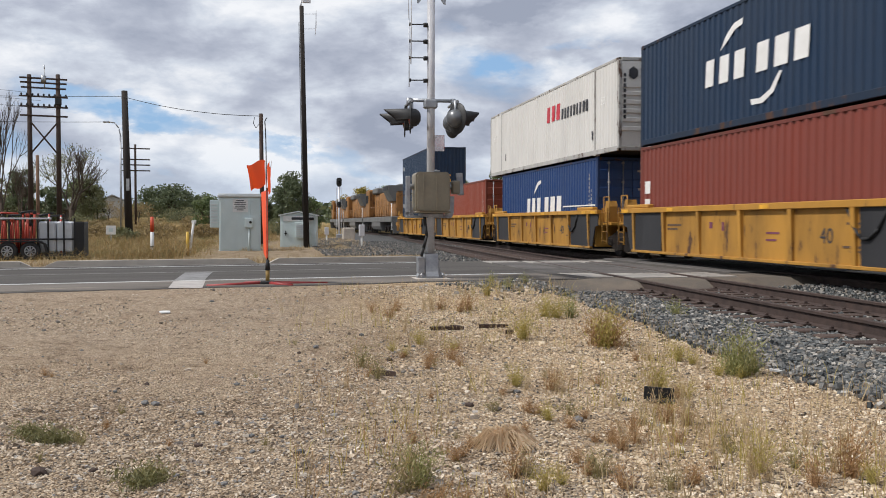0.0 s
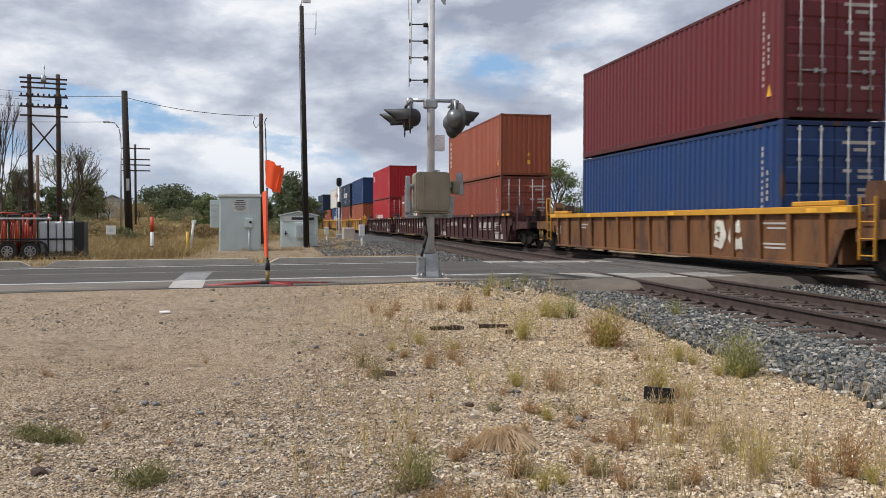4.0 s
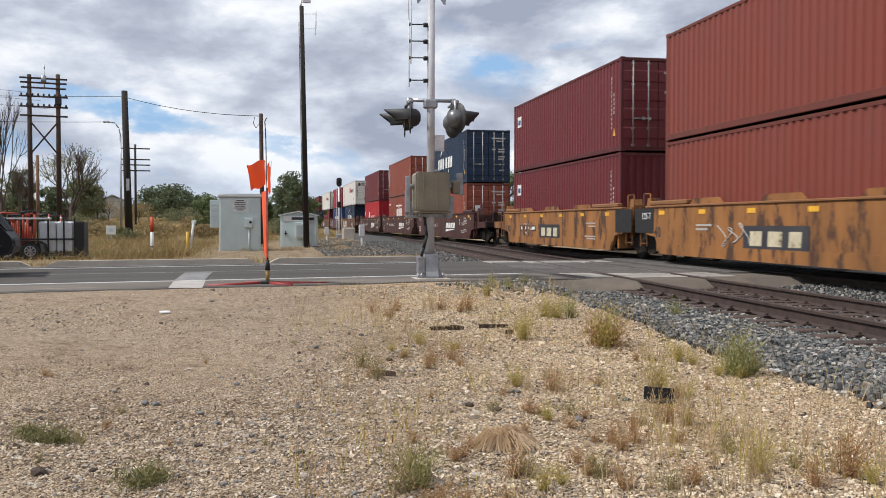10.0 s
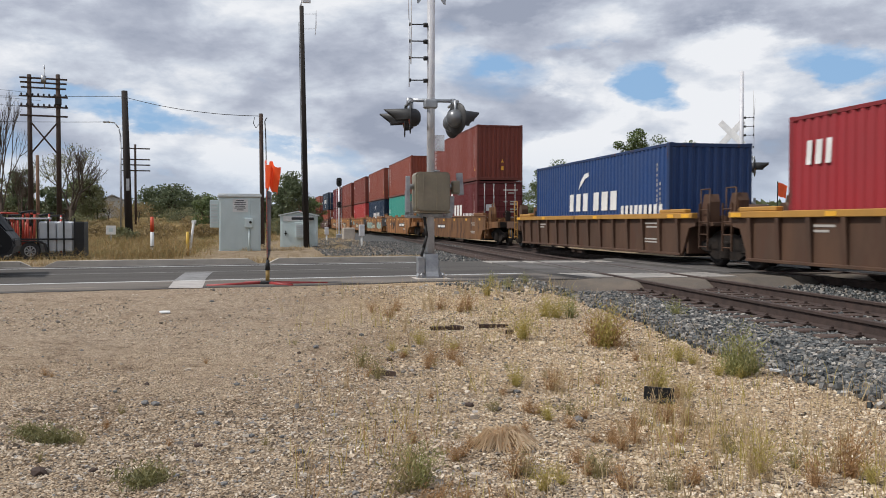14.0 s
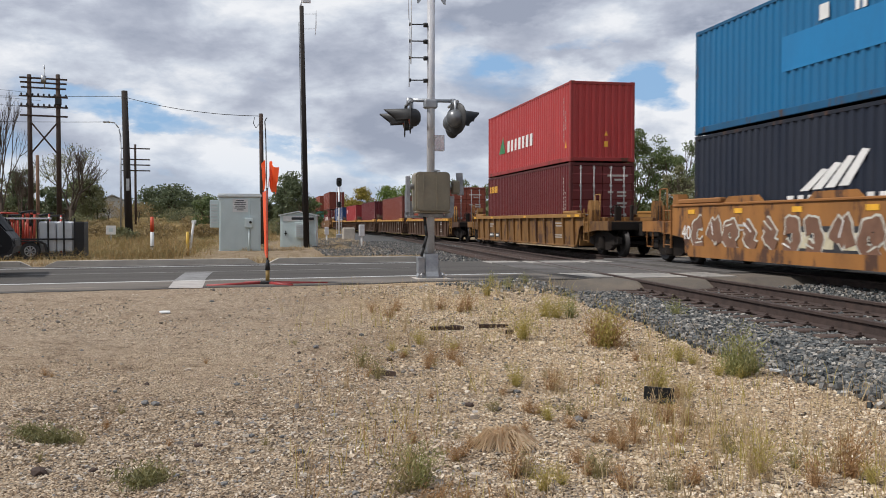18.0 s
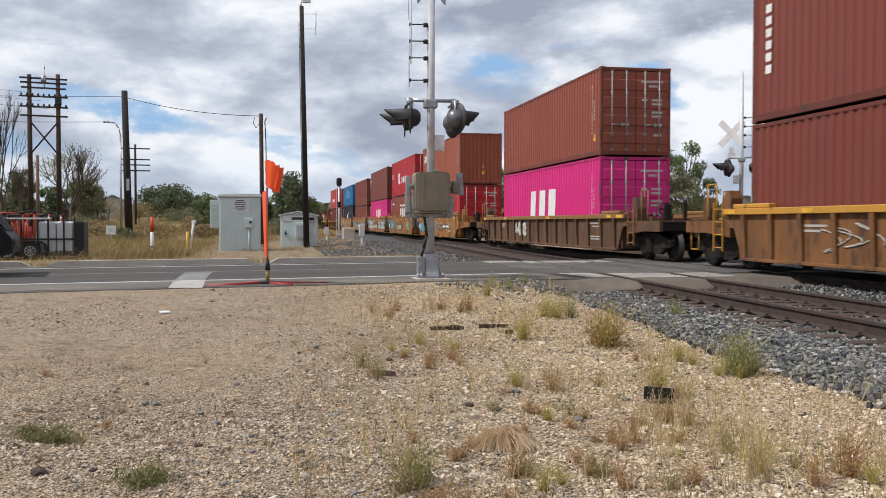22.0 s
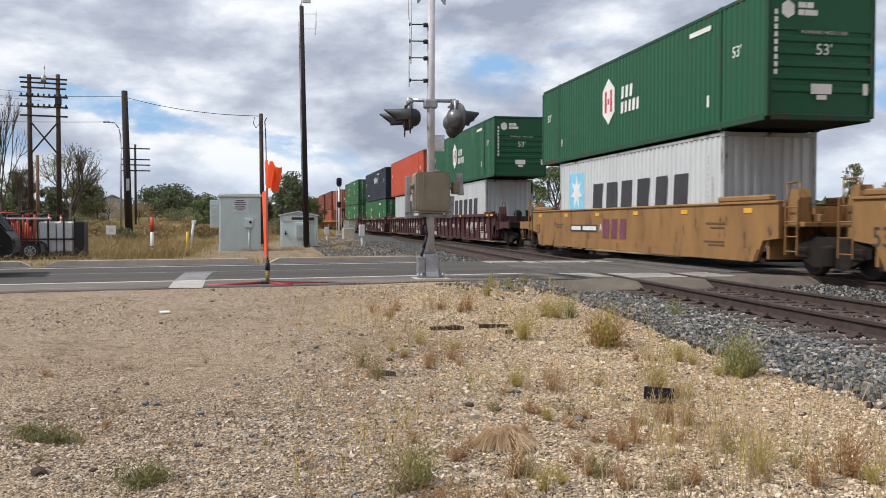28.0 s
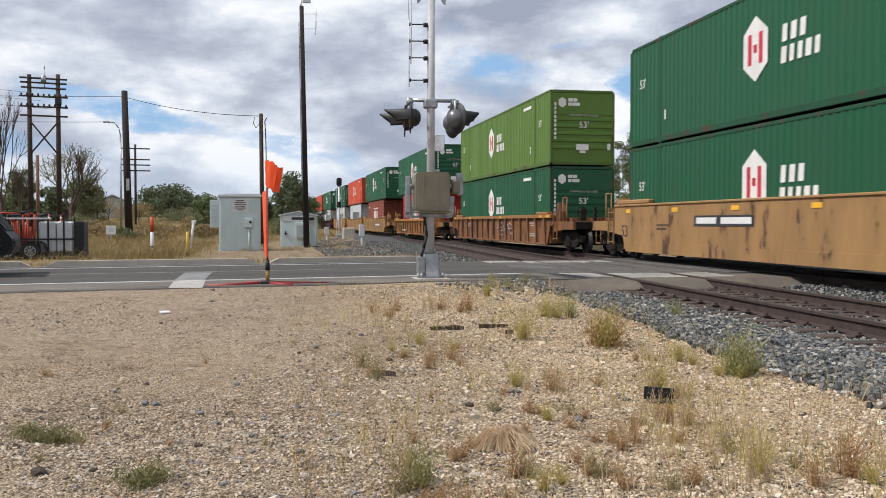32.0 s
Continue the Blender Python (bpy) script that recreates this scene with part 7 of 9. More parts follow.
far_stand = thing("sign_stand", "dark sign stand post beyond the tracks", "sign stand", pose(18.15, 29.8, 0.0), geo=Geo().tube((0, 0, 0), (0, 0, 2.6), 0.02, seg=8).tube((-0.6, 0, 0.03), (0.6, 0, 0.03), 0.025, seg=8), material=M["black"])

# ---------------------------------------------------------------- equipment cabinets
M["cab"] = mat("pale grey-green cabinet paint", (0.55, 0.63, 0.63), (0.48, 0.555, 0.555), 0.5, 0, 1.5, 40, 0.05, 0.06, 0.03, (1, 1, 0.4), (0.27, 0.26, 0.235), 0.72, 1.5)
M["cabroof"] = mat("pale roof metal", (0.58, 0.61, 0.61), (0.48, 0.51, 0.51), 0.45, 0.1, 2, 40, 0.05)


def cabinet_large():
    t = thing("relay_cabinet", "large pale grey-green steel relay cabinet with a white notice", "equipment cabinet", pose(-1.19, 33.95, 0.0, 0, 0, 3))
    part("plinth", Geo().box(-0.80, 0.80, -0.05, 1.6, -0.1, 0.04, 0.02), M["concrete"], t)
    part("body", Geo().box(-0.755, 0.755, 0, 1.5, 0.04, 2.02, 0.015), M["cab"], t)
    part("roof", Geo().box(-0.80, 0.80, -0.06, 1.56, 2.02, 2.13, 0.03).box(-0.78, 0.78, -0.04, 1.54, 2.13, 2.16, 0.01), M["cabroof"], t, "flat overhanging roof")
    for x in (-0.74, 0.66):
        part("lifting_eye", Geo().box(x, x + 0.07, -0.04, 0.0, 1.92, 2.0, 0.01), M["cab"], t)
    part("door", Geo().box(-0.70, 0.36, -0.02, 0.0, 0.10, 1.95, 0.006), M["cab"], t)
    part("door", Geo().box(0.385, 0.72, -0.02, 0.0, 0.10, 1.95, 0.006), M["cab"], t)
    sign = part("notice", Geo().box(-0.26, 0.29, -0.032, -0.021, 1.47, 1.96, 0.003), M["reflect"], t, "white notice with dark lines")
    for i, w in enumerate((0.14, 0.2, 0.22, 0.18, 0.2, 0.12)):
        part("text_bar", Geo().box(0.01 - w, 0.01 + w, -0.036, -0.032, 1.89 - i * 0.07, 1.92 - i * 0.07), M["darkmark"], sign)
    meter = part("meter_box", Geo().box(0.17, 0.46, -0.16, -0.02, 0.90, 1.26, 0.02), M["cab"], t)
    part("dial", Geo().lathe([(0.0, -0.19), (0.04, -0.185), (0.05, -0.16)], 14, "y", (0.38, 0, 1.1)), M["black"], meter)
    part("conduit", Geo().tube((0.33, -0.05, 0.0), (0.33, -0.05, 0.9), 0.03, seg=8), M["cab"], t)
    ac = part("cooling_unit", Geo().box(-1.08, -0.755, 0.15, 0.85, 0.90, 1.92, 0.015), M["cab"], t, "louvred box on the side")
    for i in range(7):
        part("louvre", Geo().box(-1.04, -0.80, 0.13, 0.155, 1.06 + i * 0.11, 1.12 + i * 0.11, 0.004), M["cabroof"], ac)


def cabinet_small():
    t = thing("signal_cabinet", "small pale grey-green signal cabinet with gabled roof", "equipment cabinet", pose(1.04, 37.6, 0.0, 0, 0, -6))
    part("plinth", Geo().box(-0.78, 0.78, -0.05, 1.5, -0.1, 0.03, 0.02), M["concrete"], t)
    part("body", Geo().prism([(-0.74, 0.03), (0.74, 0.03), (0.74, 1.36), (0.0, 1.50), (-0.74, 1.36)], 0, 1.4, "y"), M["cab"], t)
    roof = Geo().prism([(-0.80, 1.36), (0.0, 1.52), (0.80, 1.36), (0.80, 1.41), (0.0, 1.57), (-0.80, 1.41)], -0.07, 1.47, "y")
    part("roof", roof, M["cabroof"], t, "shallow gabled roof")
    part("door", Geo().box(-0.68, 0.22, -0.02, 0, 0.08, 1.10, 0.006), M["cab"], t)
    part("name_board", Geo().box(-0.60, 0.62, -0.035, -0.021, 1.14, 1.36, 0.003), M["reflect"], t, "white board with a dark word bar")
    part("word_bar", Geo().box(-0.26, 0.34, -0.04, -0.035, 1.20, 1.31), M["darkmark"], t)
    vent = part("vent_box", Geo().box(-0.10, 0.30, -0.30, -0.02, 0.46, 1.10, 0.015), M["cab"], t)
    for i in range(6):
        part("louvre", Geo().box(-0.06, 0.26, -0.315, -0.30, 0.54 + 0.085 * i, 0.58 + 0.085 * i), M["cabroof"], vent)
    part("door_handle", Geo().box(-0.52, -0.49, -0.06, -0.02, 0.55, 0.75, 0.005).box(-0.56, -0.45, -0.05, -0.02, 0.62, 0.66), M["black"], t)
    part("lamp", Geo().box(0.46, 0.66, -0.16, -0.02, 1.18, 1.30, 0.02), M["black"], t)


cabinet_large()
cabinet_small()

# ---------------------------------------------------------------- poles and wires


def pole(name, label, foot, top, r0, r1, material, category="utility pole"):
    t = thing(name, label, category, Matrix.Translation(foot), "poles")
    d = Vector(top) - Vector(foot)
    part("shaft", Geo().tube((0, 0, -0.4), d, r0, r1, 14), material, t)
    return t


p1 = pole("utility_pole", "thick dark creosoted pole with a cut top", (-7.14, 47.45, 0.1), (-7.31, 47.45, 7.73), 0.20, 0.15, M["tar"])
part("number_tag", Geo().box(-0.1, 0.06, -0.225, -0.2, 2.6, 3.2, 0.01), M["steel"], p1)
p2 = pole("utility_pole", "brown service pole with conduit behind the cabinet", (-0.42, 38.9, 0.0), (-0.46, 38.9, 5.72), 0.10, 0.085, M["polewood"])
part("conduit", Geo().path([(0.20, -0.05, 0.0), (0.16, -0.05, 4.6), (0.12, -0.05, 5.4), (0.2, -0.05, 5.55)], 0.022, 6), M["black"], p2)
part("service_loop", Geo().path([(-0.02, -0.1, 5.4), (-0.25, -0.1, 5.1), (-0.36, -0.1, 5.3), (-0.3, -0.1, 5.55)], 0.012, 6), M["black"], p2)
p3 = pole("antenna_pole", "tall slender black radio pole with a small antenna", (1.37, 36.9, 0.0), (1.20, 36.9, 9.87), 0.125, 0.085, M["tar"])
part("antenna", Geo().box(-0.14, 0.20, -0.05, 0.05, 10.0, 10.14, 0.02).tube((-0.2, 0, 9.85), (-0.18, 0, 10.1), 0.03, seg=8).path([(-0.1, 0, 8.95), (0.42, 0, 8.98), (0.42, 0, 9.72), (0.38, 0, 8.72)], 0.009, 6).path([(-0.1, 0, 9.55), (0.45, 0, 9.58)], 0.009, 6), M["alu"], p3)
part("ladder_pegs", Geo().path([(-0.17, -0.1, 1.5), (-0.28, -0.1, 9.2)], 0.014, 6), M["black"], p3)


def h_frame():
    t = thing("power_structure", "two-pole wooden power line frame with crossarms", "utility pole", pose(-13.7, 58.4, 0.3, 0, 0, 13), "poles")
    for x in (-0.80, 0.80):
        part("pole_shaft", Geo().tube((x, 0, -0.5), (x, 0, 9.78 + (0.1 if x > 0 else 0)), 0.17, 0.125, 12), M["polewood"], t)
    for z, w in ((9.56, 1.34), (9.29, 1.30), (8.98, 1.26), (8.46, 1.36), (7.84, 1.36), (7.29, 1.34)):
        arm = part("crossarm", Geo().box(-w, w, -0.20, -0.10, z - 0.05, z + 0.05, 0.01), M["polewood"], t)
        if z in (8.46, 7.84):
            for i in range(9):
                part("insulator", MARKS.setdefault("insul", Geo().lathe([(0.0, 0.14), (0.05, 0.13), (0.05, 0.08), (0.07, 0.06), (0.05, 0.02), (0.02, 0.0)], 8).mesh("insulator")), M["lampblack"], arm, m=pose(-w + 0.12 + i * (2 * w - 0.24) / 8, -0.15, z + 0.05))
    for s in (-1, 1):
        part("brace", Geo().tube((s * 0.74, -0.15, 6.9), (-s * 0.74, -0.15, 5.0), 0.05, seg=8), M["polewood"], t)
    part("transformer", Geo().tube((0.0, -0.2, 9.30), (0.0, -0.2, 9.72), 0.16, seg=12), M["steel"], t, "grey pole transformer")
    part("switch_rod", Geo().path([(0.05, -0.2, 9.0), (0.05, -0.2, 10.1), (0.04, -0.2, 10.4)], 0.03, 6), M["steel"], t)
    part("cable_box", Geo().box(0.62, 1.0, -0.3, -0.1, 8.0, 8.4, 0.03), M["lampblack"], t)


h_frame()


def cross_pole(x, y, z, h, arms, w, label, r=0.11):
    t = thing("utility_pole", label, "utility pole", pose(x, y, z, 0, 0, 8), "poles")
    part("shaft", Geo().tube((0, 0, -0.5), (0, 0, h), r, r * 0.8, 10), M["polewood"], t)
    for k in arms:
        part("crossarm", Geo().box(-w, w, -0.12, -0.03, h - k - 0.05, h - k + 0.05), M["polewood"], t)


cross_pole(-11.38, 79.2, 0.3, 7.4, (0.36, 1.28, 1.74, 2.22), 1.2, "slender wooden pole with several crossarms")
cross_pole(-11.3, 109.4, 1.2, 4.4, (0.25, 0.6), 0.9, "distant wooden pole with crossarms above bushes")
cross_pole(-11.1, 139.6, 1.6, 3.5, (0.2,), 0.9, "distant wooden pole with one crossarm")
pole("utility_pole", "weathered brown pole stub among bare trees", (-14.99, 62.0, 0.3), (-14.98, 62.0, 5.46), 0.12, 0.10, mat("sun-bleached pole wood", (0.20, 0.12, 0.075), (0.13, 0.08, 0.055), 0.9, 0, 4, 40, 0.4, 0.3, 0.1, (6, 6, 0.5)))
lamp = thing("street_lamp", "thin grey street lamp with curved arm", "street lamp", pose(-9.1, 57.3, 0.2), "poles")
part("post", Geo().tube((0, 0, -0.2), (0.02, 0, 6.2), 0.07, 0.05, 10), M["steel"], lamp)
part("arm", Geo().path([(0.02, 0, 6.2), (-0.08, 0, 6.65), (-0.3, 0, 6.95), (-0.62, 0, 7.02)], 0.035, 8), M["steel"], lamp)
part("head", Geo().box(-0.98, -0.58, -0.1, 0.1, 6.95, 7.06, 0.03), M["steel"], lamp)
lamp2 = thing("street_lamp", "dark lot lamp with flat head", "street lamp", pose(-13.48, 73.8, 1.0), "poles")
part("post", Geo().tube((0, 0, -0.3), (0, 0, 3.4), 0.06, 0.05, 8), M["black"], lamp2)
part("head", Geo().box(-0.52, 0.12, -0.15, 0.15, 3.38, 3.48, 0.02), M["black"], lamp2)


def wire(name, a, b, sag, r=0.014):
    a, b = Vector(a), Vector(b)
    pts = [a.lerp(b, i / 14) - Vector((0, 0, sag * 4 * (i / 14) * (1 - i / 14))) for i in range(15)]
    t = thing(name, "thin dark overhead wire between poles", "overhead wire", geo=Geo().path(pts, r, 5), material=M["black"])


wire("overhead_wire", (-7.42, 47.4, 7.45), (-0.47, 38.9, 5.62), 0.22)
wire("overhead_wire", (-7.42, 47.4, 7.45), (-40, 70, 10.9), 0.35)
wire("overhead_wire", (-9.7, 57.3, 7.2), (-45, 62.0, 8.6), 0.45)
for k_ in range(3):
    wire("overhead_wire", (-14.6 + 0.8 * k_, 58.2, 9.0 - 0.5 * k_), (-60, 30 + 4 * k_, 11.5), 0.6, 0.010)

# ---------------------------------------------------------------- railway signal, posts, markers
sg = thing("railway_signal", "slender railway signal mast with two black heads", "railway signal", pose(4.22, 57.84, 0.0))
part("mast", Geo().tube((0, 0, -0.2), (0, 0, 3.45), 0.06, 0.055, 10), M["alu"], sg)
for z_, h_, w_ in ((3.40, 0.58, 0.17), (2.05, 0.40, 0.13)):
    head = part("signal_head", Geo().prism([(x, z_ + z) for x, z in round_rect(-w_, w_, 0.0, h_, w_ * 0.9, 5)], -0.12, -0.08, "y"), M["lampblack"], sg, "black oval target head")
    part("lamp_case", Geo().box(-w_ * 0.7, w_ * 0.7, -0.08, 0.16, z_ + 0.08, z_ + h_ - 0.10, 0.02), M["lampblack"], head)
    part("visor", Geo().lathe([(0.075, -0.34), (0.08, -0.12)], 12, "y", (0, 0, z_ + h_ * 0.5)), M["lampblack"], head)
part("ladder", Geo().box(-0.16, -0.13, 0.05, 0.08, 0.3, 3.35).box(0.13, 0.16, 0.05, 0.08, 0.3, 3.35).box(-0.16, 0.16, 0.05, 0.08, 3.3, 3.33), M["alu"], sg)
part("base_box", Geo().box(-0.2, 0.2, -0.2, 0.2, -0.1, 0.35, 0.03), M["steel"], sg)


def wayside_post(x, y, h, w, label):
    t = thing("wayside_box", label, "wayside box", pose(x, y, 0.0))
    part("post", Geo().tube((0, 0, -0.2), (0, 0, h * 0.55), 0.045, seg=8), M["reflect"], t)
    part("case", Geo().box(-w, w, -0.1, 0.1, h * 0.5, h, 0.02), M["alu"], t)


wayside_post(3.81, 38.8, 1.0, 0.12, "white wayside box on a post by the ballast")
wayside_post(2.95, 49.9, 0.84, 0.11, "small white wayside box on a post")
thing("concrete_block", "weathered grey concrete block beside the ballast", "concrete block", pose(4.58, 54.8, 0.0), geo=Geo().box(-0.36, 0.36, -0.3, 0.3, -0.1, 0.78, 0.04), material=M["concrete"])
mk = thing("marker_post", "white marker post with orange top at the verge", "marker post", pose(-3.59, 28.25, 0.0), "marker posts")
part("post", Geo().tube((0, 0, -0.1), (0, 0, 0.80), 0.055, seg=12), M["reflect"], mk)
part("band", Geo().tube((0, 0, 0.33), (0, 0, 0.37), 0.058, seg=12), M["black"], mk)
part("cap", Geo().tube((0, 0, 0.80), (0, 0, 1.26), 0.056, 0.05, seg=12), mat("orange red plastic", (0.66, 0.075, 0.02), (0.5, 0.06, 0.02), 0.5), mk, "orange-red sleeve")
mk = thing("marker_post", "short yellow marker post in dry grass", "marker post", pose(-2.79, 30.85, 0.0), "marker posts", geo=Geo().tube((0, 0, -0.1), (0.0, 0, 0.78), 0.055, 0.05, 12), material=mat("yellow plastic", (0.62, 0.38, 0.03), (0.5, 0.3, 0.03), 0.5))
mk = thing("marker_post", "leaning white marker post in dry grass", "marker post", pose(-2.72, 30.9, 0.0), "marker posts", geo=Geo().tube((-0.03, 0, -0.1), (0.13, 0, 1.12), 0.045, 0.04, 10).box(0.06, 0.21, -0.03, 0.03, 1.05, 1.16, 0.01), material=M["reflect"])
sn = thing("small_sign", "small white sign plate in dry grass", "sign", pose(-7.49, 44.3, 0.1))
part("plate", Geo().box(-0.22, 0.22, -0.02, 0, 0.42, 0.84, 0.02), M["reflect"], sn)
part("stake", Geo().box(-0.02, 0.02, 0, 0.03, -0.2, 0.5), M["steel"], sn)
part("emblem", Geo().box(-0.10, 0.10, -0.024, -0.02, 0.55, 0.72), M["cab"], sn)

# ---------------------------------------------------------------- trailer with tools and tanks


TR = pose(-5.38, 27.25, 0.02, 0, 0, 7) @ Matrix.Diagonal((0.92, 0.92, 0.92, 1))


def trailer():
    t = thing("utility_trailer", "black tandem-axle utility trailer loaded with red-orange gear", "trailer", TR)
    fr = Geo().box(-3.9, 0.0, -0.02, 0.06, 0.10, 0.22, 0.01).box(-3.9, 0.0, 1.7, 1.78, 0.10, 0.22, 0.01)
    for x in (-3.6, -2.8, -2.0, -1.2, -0.4):
        fr.box(x - 0.03, x + 0.03, 0.0, 1.75, 0.12, 0.19)
    part("frame", fr, M["black"], t)
    part("deck", Geo().box(-3.9, 0.0, 0.0, 1.75, 0.19, 0.22), M["polewood"], t)
    for x in (-3.0, -2.1, -1.30, -1.0, -0.55, -0.24):
        part("stake_post", Geo().box(x - 0.025, x + 0.025, -0.03, 0.02, 0.10, 1.30, 0.005), M["black"], t)
    for z in (0.64, 1.28):
        part("side_rail", Geo().box(-3.9, -0.2 if z < 1 else -0.9, -0.035, 0.0, z - 0.025, z + 0.025, 0.005), M["black"] if z < 1 else M["alu"], t)
    part("tailgate", Geo().box(-0.22, 0.04, -0.04, 1.78, 0.06, 1.18, 0.02), M["gasket"], t, "black mesh tailgate folded up")
    for i in range(6):
        part("gate_slat", Geo().box(-0.20, 0.045, -0.055, -0.04, 0.14 + 0.17 * i, 0.17 + 0.17 * i), M["gasket"], t)
    fender = Geo()
    prof = [(a - 0.13, z - 0.02) for a, z in ((-2.45, 0.28), (-2.42, 0.52), (-2.28, 0.62), (-1.08, 0.62), (-0.92, 0.52), (-0.88, 0.28), (-0.93, 0.28), (-0.97, 0.49), (-1.10, 0.57), (-2.26, 0.57), (-2.38, 0.49), (-2.41, 0.28))]
    fender.prism(prof, -0.30, -0.03, "y")
    part("fender", fender, M["black"], t)
    for x in (-2.13, -1.49):
        rim = Geo().lathe([(0.135, -0.245), (0.165, -0.25), (0.17, -0.20), (0.15, -0.15)], 24, "y").lathe([(0.0, -0.245), (0.04, -0.24), (0.05, -0.20)], 14, "y")
        for k in range(8):
            a = 2 * math.pi * k / 8
            rim.prism([(math.cos(a + q) * r_, math.sin(a + q) * r_) for q, r_ in ((-0.35, 0.045), (0.35, 0.045), (0.13, 0.145), (-0.13, 0.145))], -0.235, -0.215, "y")
        w = part("wheel", rim, M["steel"], t, "grey spoked rim", m=pose(x, -0.02, 0.28))
        part("tyre", Geo().lathe([(0.0, -0.17), (0.16, -0.175), (0.165, -0.235), (0.19, -0.265), (0.26, -0.26), (0.285, -0.22), (0.285, -0.08), (0.27, -0.04), (0.15, -0.04)], 24, "y"), M["gasket"], w)
    return t


trailer()
M["tank"] = mat("white plastic tank", (0.60, 0.62, 0.64), (0.45, 0.47, 0.5), 0.45, 0, 2, 40, 0.03, 0.08, 0.0, (1, 1, 1), (0.12, 0.12, 0.13), 0.66, 1.6)
for x_ in (-1.02, -0.50):
    ib = thing("water_tank", "white plastic tank in a trailer, dark stained", "tank", TR @ pose(x_ - 0.02, 0.55, 0.22))
    part("body", Geo().box(-0.25, 0.25, -0.48, 0.48, 0.0, 0.97, 0.05), M["tank"], ib)
    part("cap", Geo().tube((0, 0, 0.97), (0, 0, 1.02), 0.08, seg=12), M["black"], ib)
rs_ = random.Random(12)
M["redgear"] = mat("red orange gear paint", (0.44, 0.045, 0.018), (0.30, 0.03, 0.015), 0.5, 0, 4, 40, 0.05, 0.1, 0.2)
for i_ in range(34):
    x_, y_ = -3.75 + i_ * 0.073, rs_.uniform(0.06, 0.5)
    lean_ = rs_.uniform(-0.08, 0.08)
    bar_ = thing("sign_stand", "red-orange folded sign stand stacked in a trailer", "sign stand", TR @ pose(x_, y_, 0.22), "stands in the trailer")
    hh_ = rs_.uniform(0.86, 1.24)
    part("leg", Geo().tube((0, 0, 0), (lean_, 0.05, hh_), 0.042, 0.034, 7), M["redgear"], bar_)
    part("clamp", Geo().box(lean_ - 0.05, lean_ + 0.05, 0.0, 0.1, hh_ - 0.03, hh_ + 0.06, 0.01), M["black"] if i_ % 3 else M["redgear"], bar_)
for x_, h_ in ((-0.98, 1.30), (-0.64, 1.26)):
    dl_ = thing("traffic_delineator", "orange and white banded delineator post in a trailer", "delineator", TR @ pose(x_, 0.1, 0.22), "delineators")
    part("post", Geo().tube((0, 0, 0), (0, 0, h_ - 0.1), 0.03, seg=10), M["redgear"], dl_)
    for z_ in (0.90, 1.04):
        part("band", Geo().tube((0, 0, z_), (0, 0, z_ + 0.07), 0.032, seg=10), M["reflect"], dl_)
rack_ = thing("tool_rack", "dark cluttered tool rack over the gear in a trailer", "tool rack", TR @ pose(-1.9, 0.5, 0.22))
for i_ in range(9):
    xa_, za_ = -1.3 + 0.27 * i_, rs_.uniform(1.12, 1.24)
    part("bar", Geo().tube((xa_, -0.1, za_), (xa_ + rs_.uniform(0.2, 0.5), 0.1, za_ + rs_.uniform(-0.05, 0.14)), 0.035, 0.03, 7), M["black"] if i_ % 3 else M["redgear"], rack_)
    part("upright", Geo().tube((xa_, 0, 0.0), (xa_ + 0.02, 0, za_), 0.025, 0.02, 6), M["black"], rack_)
barr = thing("barricade_board", "orange and white striped barricade board in a trailer", "barricade", TR @ pose(-3.0, 0.25, 1.36, 0, 12, 0))
part("board", Geo().box(-0.9, 0.25, -0.02, 0.02, -0.12, 0.12, 0.005), M["reflect"], barr)
for i_ in range(4):
    part("stripe", Geo().prism([(-0.85 + 0.3 * i_, -0.12), (-0.70 + 0.3 * i_, -0.12), (-0.58 + 0.3 * i_, 0.12), (-0.73 + 0.3 * i_, 0.12)], -0.026, -0.02, "y"), M["redgear"], barr)


# ---------------------------------------------------------------- the vehicle that pulls up
M["carpaint"] = mat("glossy black car paint", (0.004, 0.0045, 0.005), (0.006, 0.006, 0.007), 0.55, 0, 2, 30, 0.0, 0.05, 0.0)
M["carpaint"].node_tree.nodes["Principled BSDF"].inputs["Specular IOR Level"].default_value = 0.25
M["glassdark"] = mat("dark tinted glass", (0.012, 0.013, 0.016), (0.016, 0.018, 0.02), 0.6, 0, 2, 30, 0.0, 0.02, 0.0, spec=0.06)


